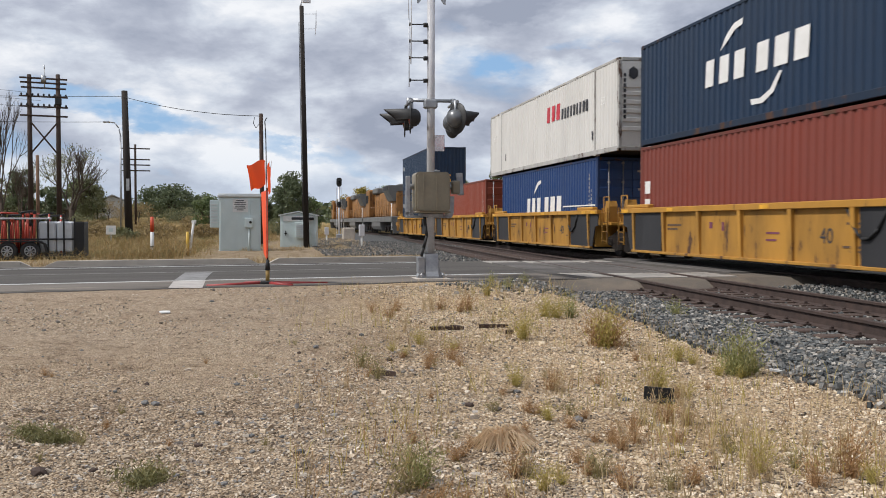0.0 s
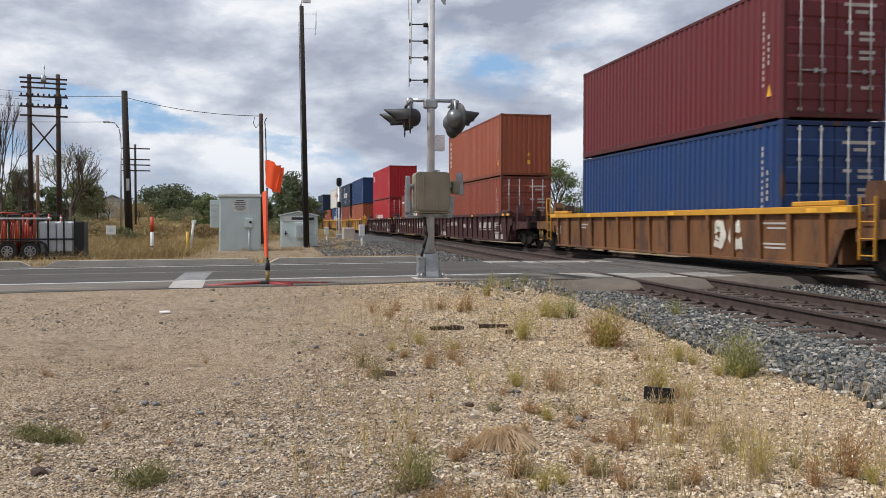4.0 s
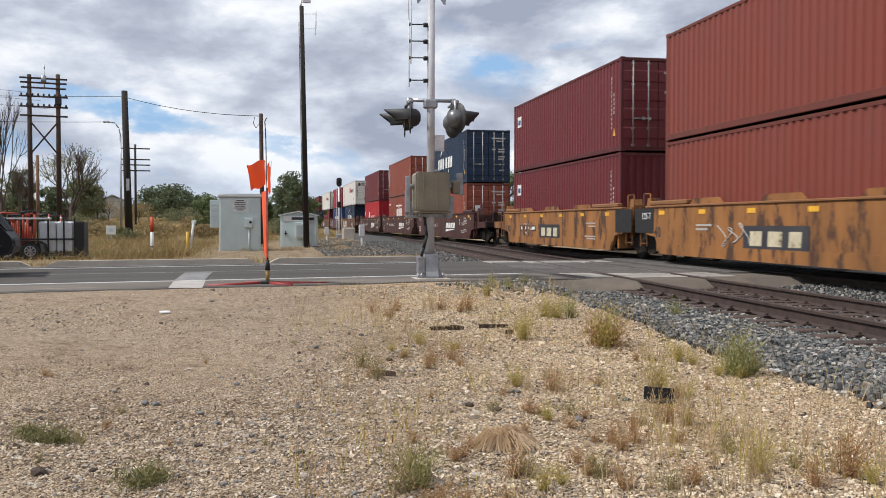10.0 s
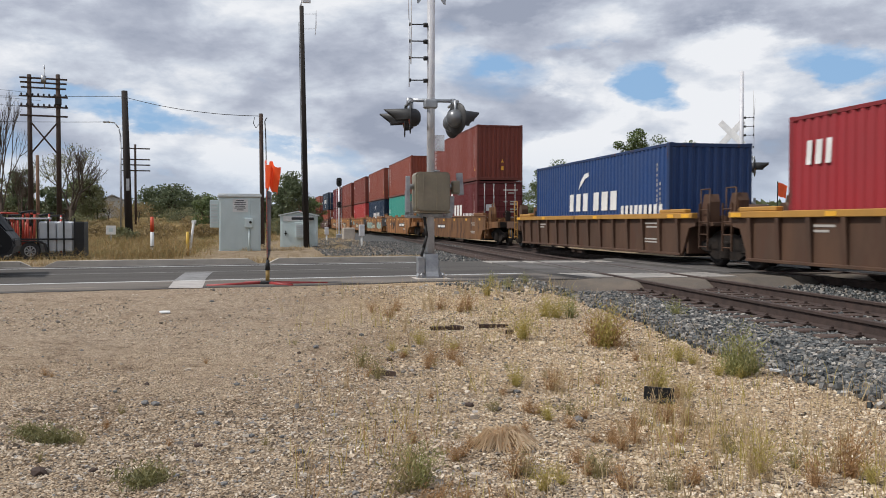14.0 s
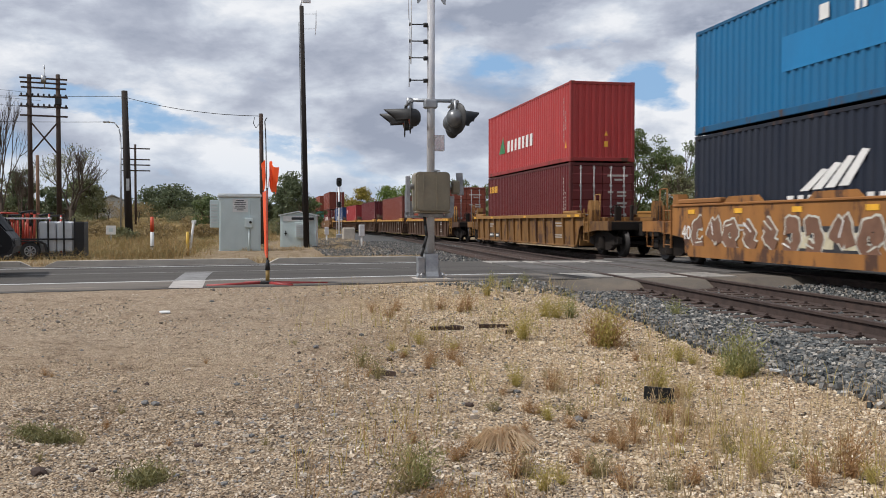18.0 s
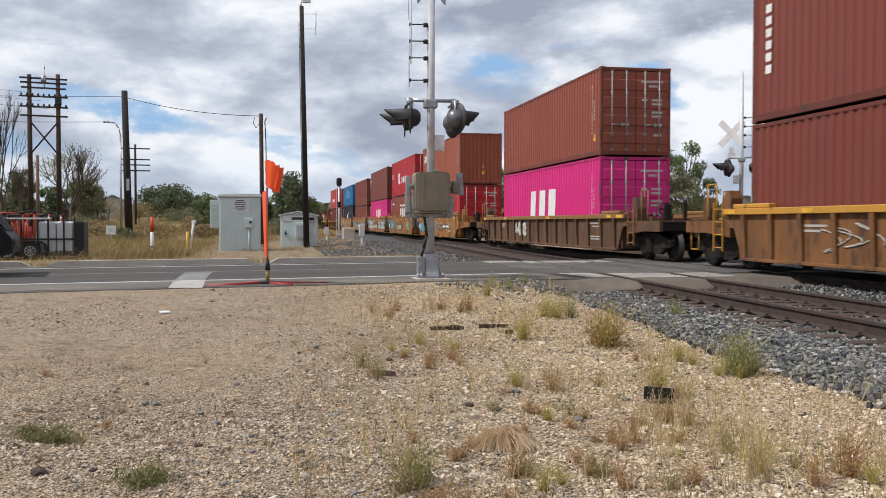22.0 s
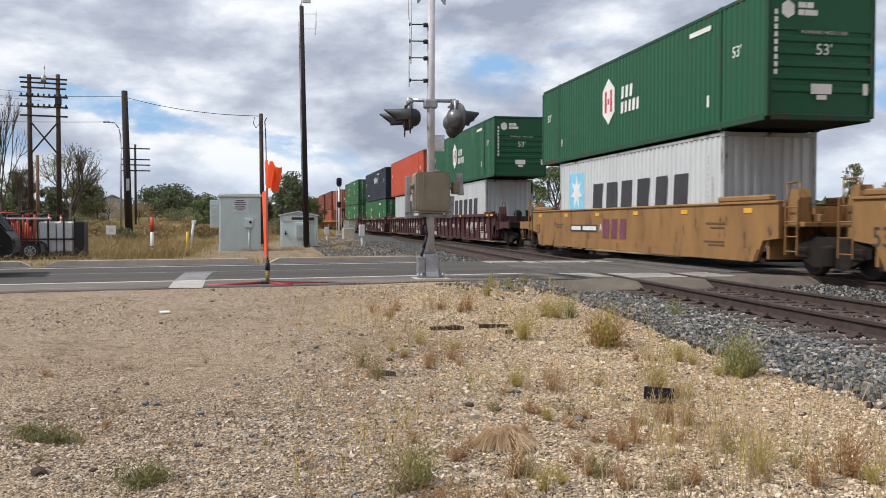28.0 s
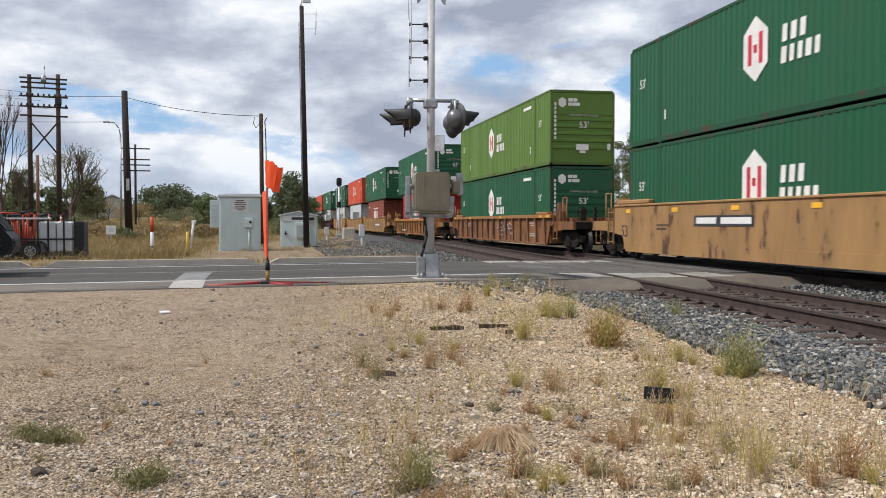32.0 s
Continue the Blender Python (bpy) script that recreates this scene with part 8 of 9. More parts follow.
def van():
    t = thing("van", "glossy black snub-nosed van waiting on the road", "van", pose(-5.22, 19.87, 0.0, 0, 0, ROAD_TURN))
    body = Geo().prism([(-4.8, 0.34), (-0.75, 0.30), (-0.10, 0.48), (0.0, 0.62), (-0.02, 0.76), (-0.06, 0.82), (-0.42, 1.24), (-0.75, 1.66), (-4.6, 1.74), (-4.8, 1.5)], -0.92, 0.92, "y")
    part("body", body, M["carpaint"], t)
    part("windshield", Geo().prism([(-0.115, 0.92), (-0.40, 1.29), (-0.44, 1.27), (-0.155, 0.90)], -0.80, 0.80, "y"), M["glassdark"], t)
    for s in (-1, 1):
        part("side_window", Geo().prism([(-0.30, 0.95), (-0.60, 1.30), (-1.75, 1.40), (-1.75, 0.95)], s * 0.925 - 0.004, s * 0.925 + 0.004, "y"), M["glassdark"], t)
        part("mirror", Geo().box(-0.40, -0.27, s * 1.02 - 0.09, s * 1.02 + 0.09, 0.98, 1.18, 0.03), M["black"], t)
        part("headlight", Geo().box(-0.10, 0.005, s * 0.70 - 0.14, s * 0.70 + 0.14, 0.64, 0.74, 0.02), M["glassdark"], t)
        part("trim", Geo().box(-4.6, -0.2, s * 0.93 - 0.01, s * 0.93 + 0.01, 0.60, 0.64), M["black"], t)
        for x in (-1.0, -3.9):
            w = part("wheel", Geo().lathe([(0.0, -0.02), (0.20, -0.03), (0.23, 0.02), (0.23, 0.1)], 20, "y"), M["alu"], t, m=pose(x, s * 0.90, 0.36, 0, 0, 0 if s < 0 else 180))
            part("tyre", Geo().lathe([(0.22, -0.03), (0.26, -0.06), (0.34, -0.05), (0.36, 0.0), (0.36, 0.14), (0.34, 0.18), (0.22, 0.18)], 24, "y"), M["gasket"], w)
    part("bumper", Geo().prism([(-0.6, 0.30), (-0.02, 0.46), (0.02, 0.60), (-0.5, 0.60)], -0.90, 0.90, "y"), M["black"], t)
    part("grille", Geo().box(-0.03, 0.012, -0.5, 0.5, 0.58, 0.74, 0.01), M["black"], t)
    return t


the_van = van()

# ---------------------------------------------------------------- far buildings
house = thing("house", "small pale grey house with low gabled roof", "house", pose(-19.8, 118.3, 1.6, 0, 0, 8))
part("wall", Geo().prism([(-2.0, 0), (2.0, 0), (2.0, 1.9), (0, 2.84), (-2.0, 1.9)], 0, 6, "y"), mat("pale grey siding", (0.46, 0.47, 0.46), (0.4, 0.41, 0.4), 0.7), house)
part("roof", Geo().prism([(-2.3, 1.85), (0, 2.9), (2.3, 1.85), (2.3, 1.98), (0, 3.05), (-2.3, 1.98)], -0.3, 6.3, "y"), mat("grey shingles", (0.36, 0.36, 0.36), (0.3, 0.3, 0.3), 0.9), house)
part("window", Geo().box(-1.3, -0.7, -0.03, 0.0, 0.7, 1.2, 0.01), M["glassdark"], house)
shed = thing("shed", "low dark brown roofed shed behind the trailer", "shed", pose(-24.6, 84.0, 1.1, 0, 0, 8))
part("wall", Geo().box(-5.0, 6.5, 0, 5, 0, 1.1), mat("dark shed siding", (0.10, 0.08, 0.07), (0.07, 0.055, 0.05), 0.9), shed)
part("roof", Geo().prism([(-5.5, 1.1), (-4.0, 1.75), (5.5, 1.75), (7.0, 1.1)], -0.5, 5.5, "y"), mat("weathered brown roof", (0.14, 0.11, 0.095), (0.10, 0.08, 0.07), 0.9), shed)
silo = thing("tower", "tall plain white tower far beyond the trees", "tower", pose(-33.75, 136.1, 1.0), geo=Geo().box(-0.36, 0.36, -0.4, 0.4, 0, 8.2, 0.05), material=mat("white sheet metal", (0.72, 0.72, 0.72), (0.62, 0.62, 0.62), 0.6))

# ---------------------------------------------------------------- plants
M["bark"] = mat("grey brown bark", (0.10, 0.075, 0.055), (0.06, 0.045, 0.035), 0.95, 0, 4, 30, 0.4, 0.25, 0.1, (4, 4, 0.6))
LEAF = {
    "dark": leaf_mat("dark green leaves", (0.075, 0.098, 0.050), (0.165, 0.195, 0.098)),
    "mid": leaf_mat("mid green leaves", (0.072, 0.105, 0.038), (0.165, 0.205, 0.075)),
    "fresh": leaf_mat("fresh green leaves", (0.09, 0.15, 0.03), (0.23, 0.29, 0.07)),
    "yellow": leaf_mat("yellowing leaves", (0.20, 0.18, 0.03), (0.42, 0.32, 0.06)),
    "olive": leaf_mat("olive grey leaves", (0.12, 0.13, 0.06), (0.25, 0.25, 0.125)),
    "brush": leaf_mat("brown field brush", (0.17, 0.125, 0.055), (0.40, 0.29, 0.13)),
    "straw": leaf_mat("dry straw", (0.34, 0.245, 0.125), (0.58, 0.45, 0.26), 0.2),
    "blond": leaf_mat("blond dead straw", (0.52, 0.38, 0.24), (0.80, 0.63, 0.42), 0.3),
    "gold": leaf_mat("golden dry grass", (0.17, 0.108, 0.038), (0.45, 0.30, 0.118), 0.25),
    "rustweed": leaf_mat("reddish dry weed", (0.26, 0.145, 0.065), (0.48, 0.30, 0.14), 0.25),
    "weedgreen": leaf_mat("dull green weed", (0.17, 0.18, 0.06), (0.38, 0.36, 0.14), 0.3),
    "weedyellow": leaf_mat("yellow green weed", (0.30, 0.25, 0.06), (0.52, 0.42, 0.13), 0.3),
    "lowweed": leaf_mat("dark dusty green weed", (0.11, 0.112, 0.04), (0.27, 0.245, 0.10), 0.25),
    "oliveweed": leaf_mat("grey green weed", (0.17, 0.15, 0.06), (0.38, 0.31, 0.14), 0.3),
}


def leaves_mesh(name, centres, sizes, material, rs, droop=0.3):
    """Small leaf blades, four corners each, at the given places in random turns."""
    k = len(centres)
    a, b = rs.normal(size=(k, 3)), rs.normal(size=(k, 3))
    a /= np.linalg.norm(a, axis=1)[:, None]
    b -= a * (a * b).sum(1)[:, None]
    b /= np.linalg.norm(b, axis=1)[:, None]
    a, b = a * sizes[:, None], b * sizes[:, None] * 0.62
    c = np.asarray(centres)
    V = np.stack([c - a, c - b * 0.9, c + a, c + b], 1).reshape(-1, 3)
    F = np.arange(4 * k).reshape(-1, 4)
    return big_mesh(name, V, F, material)


def branches(g, p, d, length, r, depth, rs, tips, spread=0.55, up=0.12):
    q = p
    n = 3
    for i in range(n):
        d = (d + Vector((rs.normal(0, 0.13), rs.normal(0, 0.13), rs.normal(up, 0.10)))).normalized()
        e = q + d * length / n
        g.tube(q, e, r * (1 - 0.22 * i / n), r * (1 - 0.22 * (i + 1) / n), 6 if depth > 1 else 4, cap=False)
        if depth > 0 and i > 0:
            for _ in range(1 + (rs.rand() < 0.5)):
                side = Vector((rs.normal(), rs.normal(), rs.normal(0.25, 0.4))).normalized()
                branches(g, e, (d * (1 - spread) + side * spread).normalized(), length * rs.uniform(0.55, 0.8), r * 0.55, depth - 1, rs, tips, spread, up)
        q = e
        tips.append((q, depth))
    if depth > 0:
        branches(g, q, d, length * 0.7, r * 0.62, depth - 1, rs, tips, spread, up)


def tree(x, y, z, h, w, leaf, seed, count=3000, size=0.16, label="", bare=False, low=0.15, gaps=0.25):
    """A tapered trunk with limbs and a ragged crown of many small leaves."""
    rs = np.random.RandomState(seed)
    t = thing("tree", label, "tree", pose(x, y, z), "trees")
    g, tips = Geo(), []
    g.tube((0, 0, -0.4), (0.02, 0, h * 0.30), 0.03 * h, 0.022 * h, 9)
    for i in range(5 if not bare else 4):
        a = i * 2.3 + rs.rand()
        d = Vector((math.cos(a) * 0.55, math.sin(a) * 0.55, 0.9 if not bare else 1.0)).normalized()
        branches(g, Vector((0, 0, h * (0.14 + 0.04 * i))), d, h * (0.30 if not bare else 0.33), 0.013 * h, 3 if bare else 2, rs, tips, 0.5 if not bare else 0.42)
    if bare:
        m = max(max(abs(v[0]), abs(v[1])) for v in g.v)
        zt = max(v[2] for v in g.v)
        g.v = [(v[0] * w / 2 / m, v[1] * w / 2 / m, v[2] * h / zt if v[2] > 0 else v[2]) for v in g.v]
    else:
        zt = max(v[2] for v in g.v)
        m = max(max(abs(v[0]), abs(v[1])) for v in g.v)
        g.v = [(v[0] * min(1, w * 0.42 / m), v[1] * min(1, w * 0.42 / m), v[2] * min(1.0, 0.88 * h / zt) if v[2] > 0 else v[2]) for v in g.v]
    part("trunk", g, M["bark"], t, "grey-brown trunk with limbs")
    if bare and leaf is None:
        return t
    # clumps of leaves inside an uneven crown
    count, size = int(count * 1.9), size * 0.70
    nc = 46
    cc = []
    for i in range(nc):
        u = rs.normal(size=3)
        u /= np.linalg.norm(u)
        u *= rs.uniform(0.45, 1.0) ** 0.6
        zc = h * (low + (1 - low) * (0.5 + 0.47 * u[2]))
        k = 1.0 - 0.35 * max(0, u[2])
        wob = 0.75 + 0.5 * rs.rand()
        cc.append((u[0] * w / 2 * k * wob * 0.85, u[1] * w / 2 * k * wob * 0.85, zc, rs.uniform(0.09, 0.19) * w))
    cc = np.array(cc)
    cc = cc[rs.rand(nc) > gaps * 0.4]
    pick = rs.randint(0, len(cc), count)
    off = rs.normal(size=(count, 3))
    off /= np.linalg.norm(off, axis=1)[:, None]
    off *= (rs.rand(count) ** 0.45)[:, None] * cc[pick, 3][:, None] * np.array([1, 1, 0.75])
    C = cc[pick, :3] + off
    C[:, 2] = np.clip(C[:, 2], 0.05, h * 1.02)
    part("crown", leaves_mesh("crown", C, rs.uniform(0.55, 1.25, count) * size, LEAF[leaf], rs), LEAF[leaf], t, "ragged leafy crown")
    return t


def gz(x, y):
    return float(ground_z(x, y))


for i_, (x_, y_, top_, w_, leaf_, n_, sz_, lab_, low_) in enumerate([
    (-17.4, 67.8, 5.5, 2.6, "dark", 2400, 0.13, "dark green conical tree behind the power poles", 0.05),
    (-20.5, 75.0, 4.6, 3.6, "olive", 2400, 0.14, "olive green bushy tree behind the trailer", 0.05),
    (-17.9, 78.0, 4.3, 3.2, "dark", 2400, 0.14, "dark green bush between power poles", 0.0),
    (-16.7, 83.6, 5.3, 3.4, "mid", 3000, 0.15, "grey-green bushy tree by a bare tree", 0.0),
    (-13.9, 72.5, 4.6, 3.6, "olive", 3200, 0.11, "grey-green leafy tree under bare branches", 0.0),
    (-10.3, 94.4, 4.95, 6.2, "dark", 5000, 0.17, "broad dark green tree beyond the field", 0.0),
    (-7.4, 98.0, 4.0, 4.5, "dark", 3000, 0.16, "dark green round bush beyond the field", 0.0),
    (-4.1, 59.9, 3.0, 2.6, "mid", 2600, 0.10, "bright green bush beside the cabinet", 0.0),
    (-2.6, 61.5, 2.6, 2.2, "mid", 2000, 0.10, "green bush behind the cabinet", 0.0),
    (1.5, 75.0, 5.2, 4.6, "dark", 5200, 0.14, "dense dark green tree behind the small cabinet", 0.0),
    (-1.2, 77.0, 3.6, 3.4, "dark", 2400, 0.14, "dark green bush behind the cabinets", 0.0),
    (3.6, 80.5, 3.4, 2.6, "mid", 1800, 0.13, "small green bush by the railway signal", 0.0),
    (16.6, 169, 8.0, 6.5, "yellow", 3400, 0.24, "yellowing tree beside the far track", 0.05),
    (15.0, 192, 7.0, 6.0, "yellow", 2600, 0.24, "yellow-green tree far along the track", 0.05),
    (19.2, 148.7, 8.3, 6.5, "fresh", 3600, 0.22, "green and yellow tree beyond the train", 0.03),
    (23.0, 143, 9.0, 7.5, "fresh", 3600, 0.22, "tall fresh green tree beyond the train", 0.03),
    (27.0, 128, 8.0, 6.5, "mid", 3000, 0.2, "green tree in a line beyond the track", 0.03),
    (29.5, 112, 8.2, 6.5, "mid", 3200, 0.19, "green tree in a line beyond the track", 0.03),
    (34.0, 104.7, 8.6, 7.5, "mid", 3400, 0.19, "wide green tree beyond the track", 0.03),
    (38.5, 99.0, 8.9, 6.5, "dark", 3000, 0.18, "dark green tree beyond the track", 0.03),
    (27.3, 64.4, 8.7, 4.2, "mid", 4200, 0.13, "tall leafy green tree beyond the crossing", 0.05),
    (30.3, 66.0, 8.1, 4.0, "mid", 3600, 0.13, "leafy green tree beyond the crossing", 0.05),
    (27.4, 55.5, 6.7, 3.6, "mid", 3400, 0.12, "green tree behind the far crossing signal", 0.03),
    (25.6, 53.0, 5.0, 3.2, "olive", 2600, 0.12, "olive green bush beyond the far signal", 0.0),
    (43.6, 61.0, 5.9, 2.2, "olive", 1500, 0.12, "slim olive tree at the field's edge", 0.05),
    (48.0, 60.0, 5.9, 4.5, "olive", 2800, 0.13, "olive green tree at the field's edge", 0.0),
    (53.0, 63.0, 5.5, 5.0, "mid", 2800, 0.14, "green tree at the field's edge", 0.0),
]):
    z_ = gz(x_, y_)
    tree(x_, y_, z_, top_ - z_, w_, leaf_, 40 + i_, n_, sz_, lab_, False, low_)
for i_, (x_, y_, h_, w_, leaf_) in enumerate([(-9.6, 52.0, 0.9, 2.2, "brush"), (-7.4, 47.0, 0.85, 1.6, "olive"), (-6.4, 50.0, 0.8, 2.6, "brush"), (-10.5, 58.0, 1.1, 3.4, "brush"), (-13.2, 66.0, 1.3, 3.2, "olive"), (-8.0, 63.0, 1.0, 3.6, "brush"), (-12.4, 88.0, 1.9, 4.5, "brush"), (-8.2, 86.0, 1.5, 5.0, "olive"), (-5.6, 70.0, 1.1, 3.4, "brush"), (-15.8, 92.0, 2.0, 5.0, "brush"), (-4.0, 55.0, 0.9, 2.6, "brush"), (-2.2, 58.0, 1.2, 2.4, "olive"), (0.4, 66.0, 1.3, 3.0, "olive"), (2.6, 72.0, 1.2, 2.6, "brush"), (-19.5, 80.0, 1.8, 4.0, "brush")]):
    tree(x_, y_, gz(x_, y_) - 0.1, h_, w_, leaf_, 140 + i_, 1300, 0.085, "low %s bush in the dry field" % ("brown" if leaf_ == "brush" else "olive"), False, 0.0, 0.15)
for i_, (x_, y_, top_, w_, lab_) in enumerate([(-16.6, 59.8, 9.4, 3.4, "tall bare grey tree with upright limbs"), (-14.7, 70.5, 6.9, 6.0, "bare twisted tree with spreading grey branches"), (-17.0, 66.0, 5.4, 3.0, "small bare grey tree behind the poles")]):
    tree(x_, y_, gz(x_, y_), top_ - gz(x_, y_), w_, (None, "olive", None)[i_], 90 + i_, 900, 0.10, lab_, True, 0.35, 1.0)


def blades_mesh(name, base, height, lean, width, material, rs):
    """Thin tapering blades: a bent strip of two faces each, as quads and a narrow top."""
    k = len(base)
    a = rs.uniform(0, 6.283, k)
    w = np.stack([np.cos(a), np.sin(a), np.zeros(k)], 1) * (width / 2)[:, None]
    b = rs.uniform(0, 6.283, k)
    bend = np.stack([np.cos(b), np.sin(b), np.zeros(k)], 1) * (lean * height)[:, None]
    up = np.zeros((k, 3))
    up[:, 2] = height
    p0, p1, p2 = base, base + up * 0.55 + bend * 0.35, base + up * rs.uniform(0.85, 1, k)[:, None] + bend
    V = np.stack([p0 - w, p0 + w, p1 + w * 0.7, p1 - w * 0.7, p2 + w * 0.15, p2 - w * 0.15], 1).reshape(-1, 3)
    F = (np.array([(0, 1, 2, 3), (3, 2, 4, 5)])[None] + 6 * np.arange(k)[:, None, None]).reshape(-1, 4)
    return big_mesh(name, V, F, material)


def grass_field():
    rs = np.random.RandomState(21)
    for leaf, k, lo, hi, wid, lab in (("gold", 60000, 0.12, 0.42, 0.011, "golden dry grass standing in the field"), ("straw", 9000, 0.10, 0.36, 0.010, "pale straw coloured grass in the field"), ("oliveweed", 26000, 0.08, 0.42, 0.014, "green weeds among the dry grass")):
        pts = []
        while len(pts) < k:
            y = 25.2 + 48 * rs.rand() ** 1.7
            x = rs.uniform(-0.42 * y - 2, -1.9 + 0.25 * max(0, y - 40))
            v = y - 0.1745 * x
            d = noise.noise(Vector((x * 0.35, y * 0.22, 7 if leaf != "oliveweed" else 3)))
            if (v < 27.5 or (x < -4.9 and y < 29.6)) and rs.rand() > 0.06:
                continue
            if x > -2.6 and y < 45 and rs.rand() > 0.05:
                continue
            if rs.rand() > 0.5 + 1.1 * d:
                continue
            pts.append((x, y, gz(x, y) - 0.03))
        b = np.array(pts)
        far = 0.6 + b[:, 1] / 55
        tall = np.array([min(1.9, max(0.35, 0.8 + 1.7 * noise.noise(Vector((q[0] * 0.33, q[1] * 0.2, 5))))) for q in pts])
        me = blades_mesh("dry_grass", b, rs.uniform(lo, hi, k) * tall, rs.uniform(0.2, 0.95, k), np.full(k, wid) * far, LEAF[leaf], rs)
        tagged(new("dry_grass", me), lab, "grass", kind="stuff")
    # thin growth at the kerb, the cabinets and along the far ballast
    k = 5200
    pts = []
    while len(pts) < k:
        if rs.rand() < 0.4:
            x, v = rs.uniform(-14, 4.6), 24.25 + abs(rs.normal(0, 0.7))
        elif rs.rand() < 0.5:
            x, v = rs.uniform(-2.6, 3.0), rs.choice([33.9, 37.6, 36.0, 41.0]) + rs.normal(0, 0.35)
        else:
            x, v = rs.uniform(0.2, 4.6), rs.uniform(42, 62)
        y = v + 0.1745 * x
        if noise.noise(Vector((x * 0.8, y * 0.8, 2))) < 0.0:
            continue
        pts.append((x, y, gz(x, y) - 0.01))
    b = np.array(pts)
    me = blades_mesh("dry_grass", b, rs.uniform(0.06, 0.22, k), rs.uniform(0.2, 0.8, k), np.full(k, 0.02), LEAF["straw"], rs)
    tagged(new("dry_grass", me), "short dry grass along the kerb and cabinets", "grass", kind="stuff")
    k = 9000
    x, y = rs.uniform(15.5, 60, k), rs.uniform(18, 90, k)
    b = np.stack([x, y, ground_z(x, y)], 1)
    me = blades_mesh("dry_grass", b, rs.uniform(0.2, 0.6, k), rs.uniform(0.1, 0.6, k), np.full(k, 0.04), LEAF["gold"], rs)
    tagged(new("dry_grass", me), "dry grass beyond the tracks", "grass", kind="stuff")


grass_field()


def far_woods():
    rs = np.random.RandomState(33)
    k = 26000
    a = rs.uniform(-0.95, 1.25, k)
    r = rs.uniform(240, 330, k)
    x, y = np.sin(a) * r, np.cos(a) * r
    top = np.array([5.0 + 2.6 * noise.noise(Vector((float(q) * 14, 0, 0))) + 1.6 * noise.noise(Vector((float(q) * 50, 3, 0))) for q in a])
    z = 1.0 + top * rs.rand(k) ** 0.7
    tagged(new("far_woods", leaves_mesh("far_woods", np.stack([x, y, z], 1), rs.uniform(0.7, 1.7, k), LEAF["dark"], rs)), "distant dark green tree line on the horizon", "woods", kind="stuff")


far_woods()


# weeds of the lot
def weed_mesh(h, w, n, leafy, rs, leaf):
    """A weed: thin branching stems that carry small narrow leaves."""
    stems, lv = [], []
    for i in range(n):
        a, out = rs.uniform(0, 6.283), rs.uniform(0.1, 1.0) ** 0.7 * w / 2
        hh = h * rs.uniform(0.35, 1.0) * (1.1 - 0.35 * out * 2 / w)
        p = np.array([rs.normal(0, 0.02), rs.normal(0, 0.02), -0.01])
        q = np.array([math.cos(a) * out, math.sin(a) * out, hh])
        stems.append((p, q))
        for _ in range(leafy):
            f = rs.uniform(0.12, 1.0)
            lv.append(p + (q - p) * np.array([f ** 1.4, f ** 1.4, f]) + rs.normal(0, 0.012, 3) * (1 + 2 * f))
    V, F = [], []
    for p, q in stems:
        mid = p + (q - p) * np.array([0.35, 0.35, 0.55])
        o = np.array([rs.normal(), rs.normal(), 0])
        o = o / np.linalg.norm(o) * 0.0028
        k = len(V)
        V += [p - o, p + o, mid + o * 0.8, mid - o * 0.8, q + o * 0.3, q - o * 0.3]
        F += [(k, k + 1, k + 2, k + 3), (k + 3, k + 2, k + 4, k + 5)]
    if lv:
        L = np.array(lv)
        kk = len(L)
        a = rs.normal(size=(kk, 3))
        a[:, 2] = np.abs(a[:, 2]) + 0.4
        a /= np.linalg.norm(a, axis=1)[:, None]
        b = np.cross(a, rs.normal(size=(kk, 3)))
        b /= np.linalg.norm(b, axis=1)[:, None]
        s = rs.uniform(0.007, 0.020, kk)[:, None]
        W = np.stack([L - a * s, L - b * s * 0.22, L + a * s, L + b * s * 0.22], 1).reshape(-1, 3)
        base = len(V)
        V += list(W)
        F += [tuple(base + 4 * i + j for j in range(4)) for i in range(kk)]
    return big_mesh("weed", np.array(V), np.array(F), LEAF[leaf])


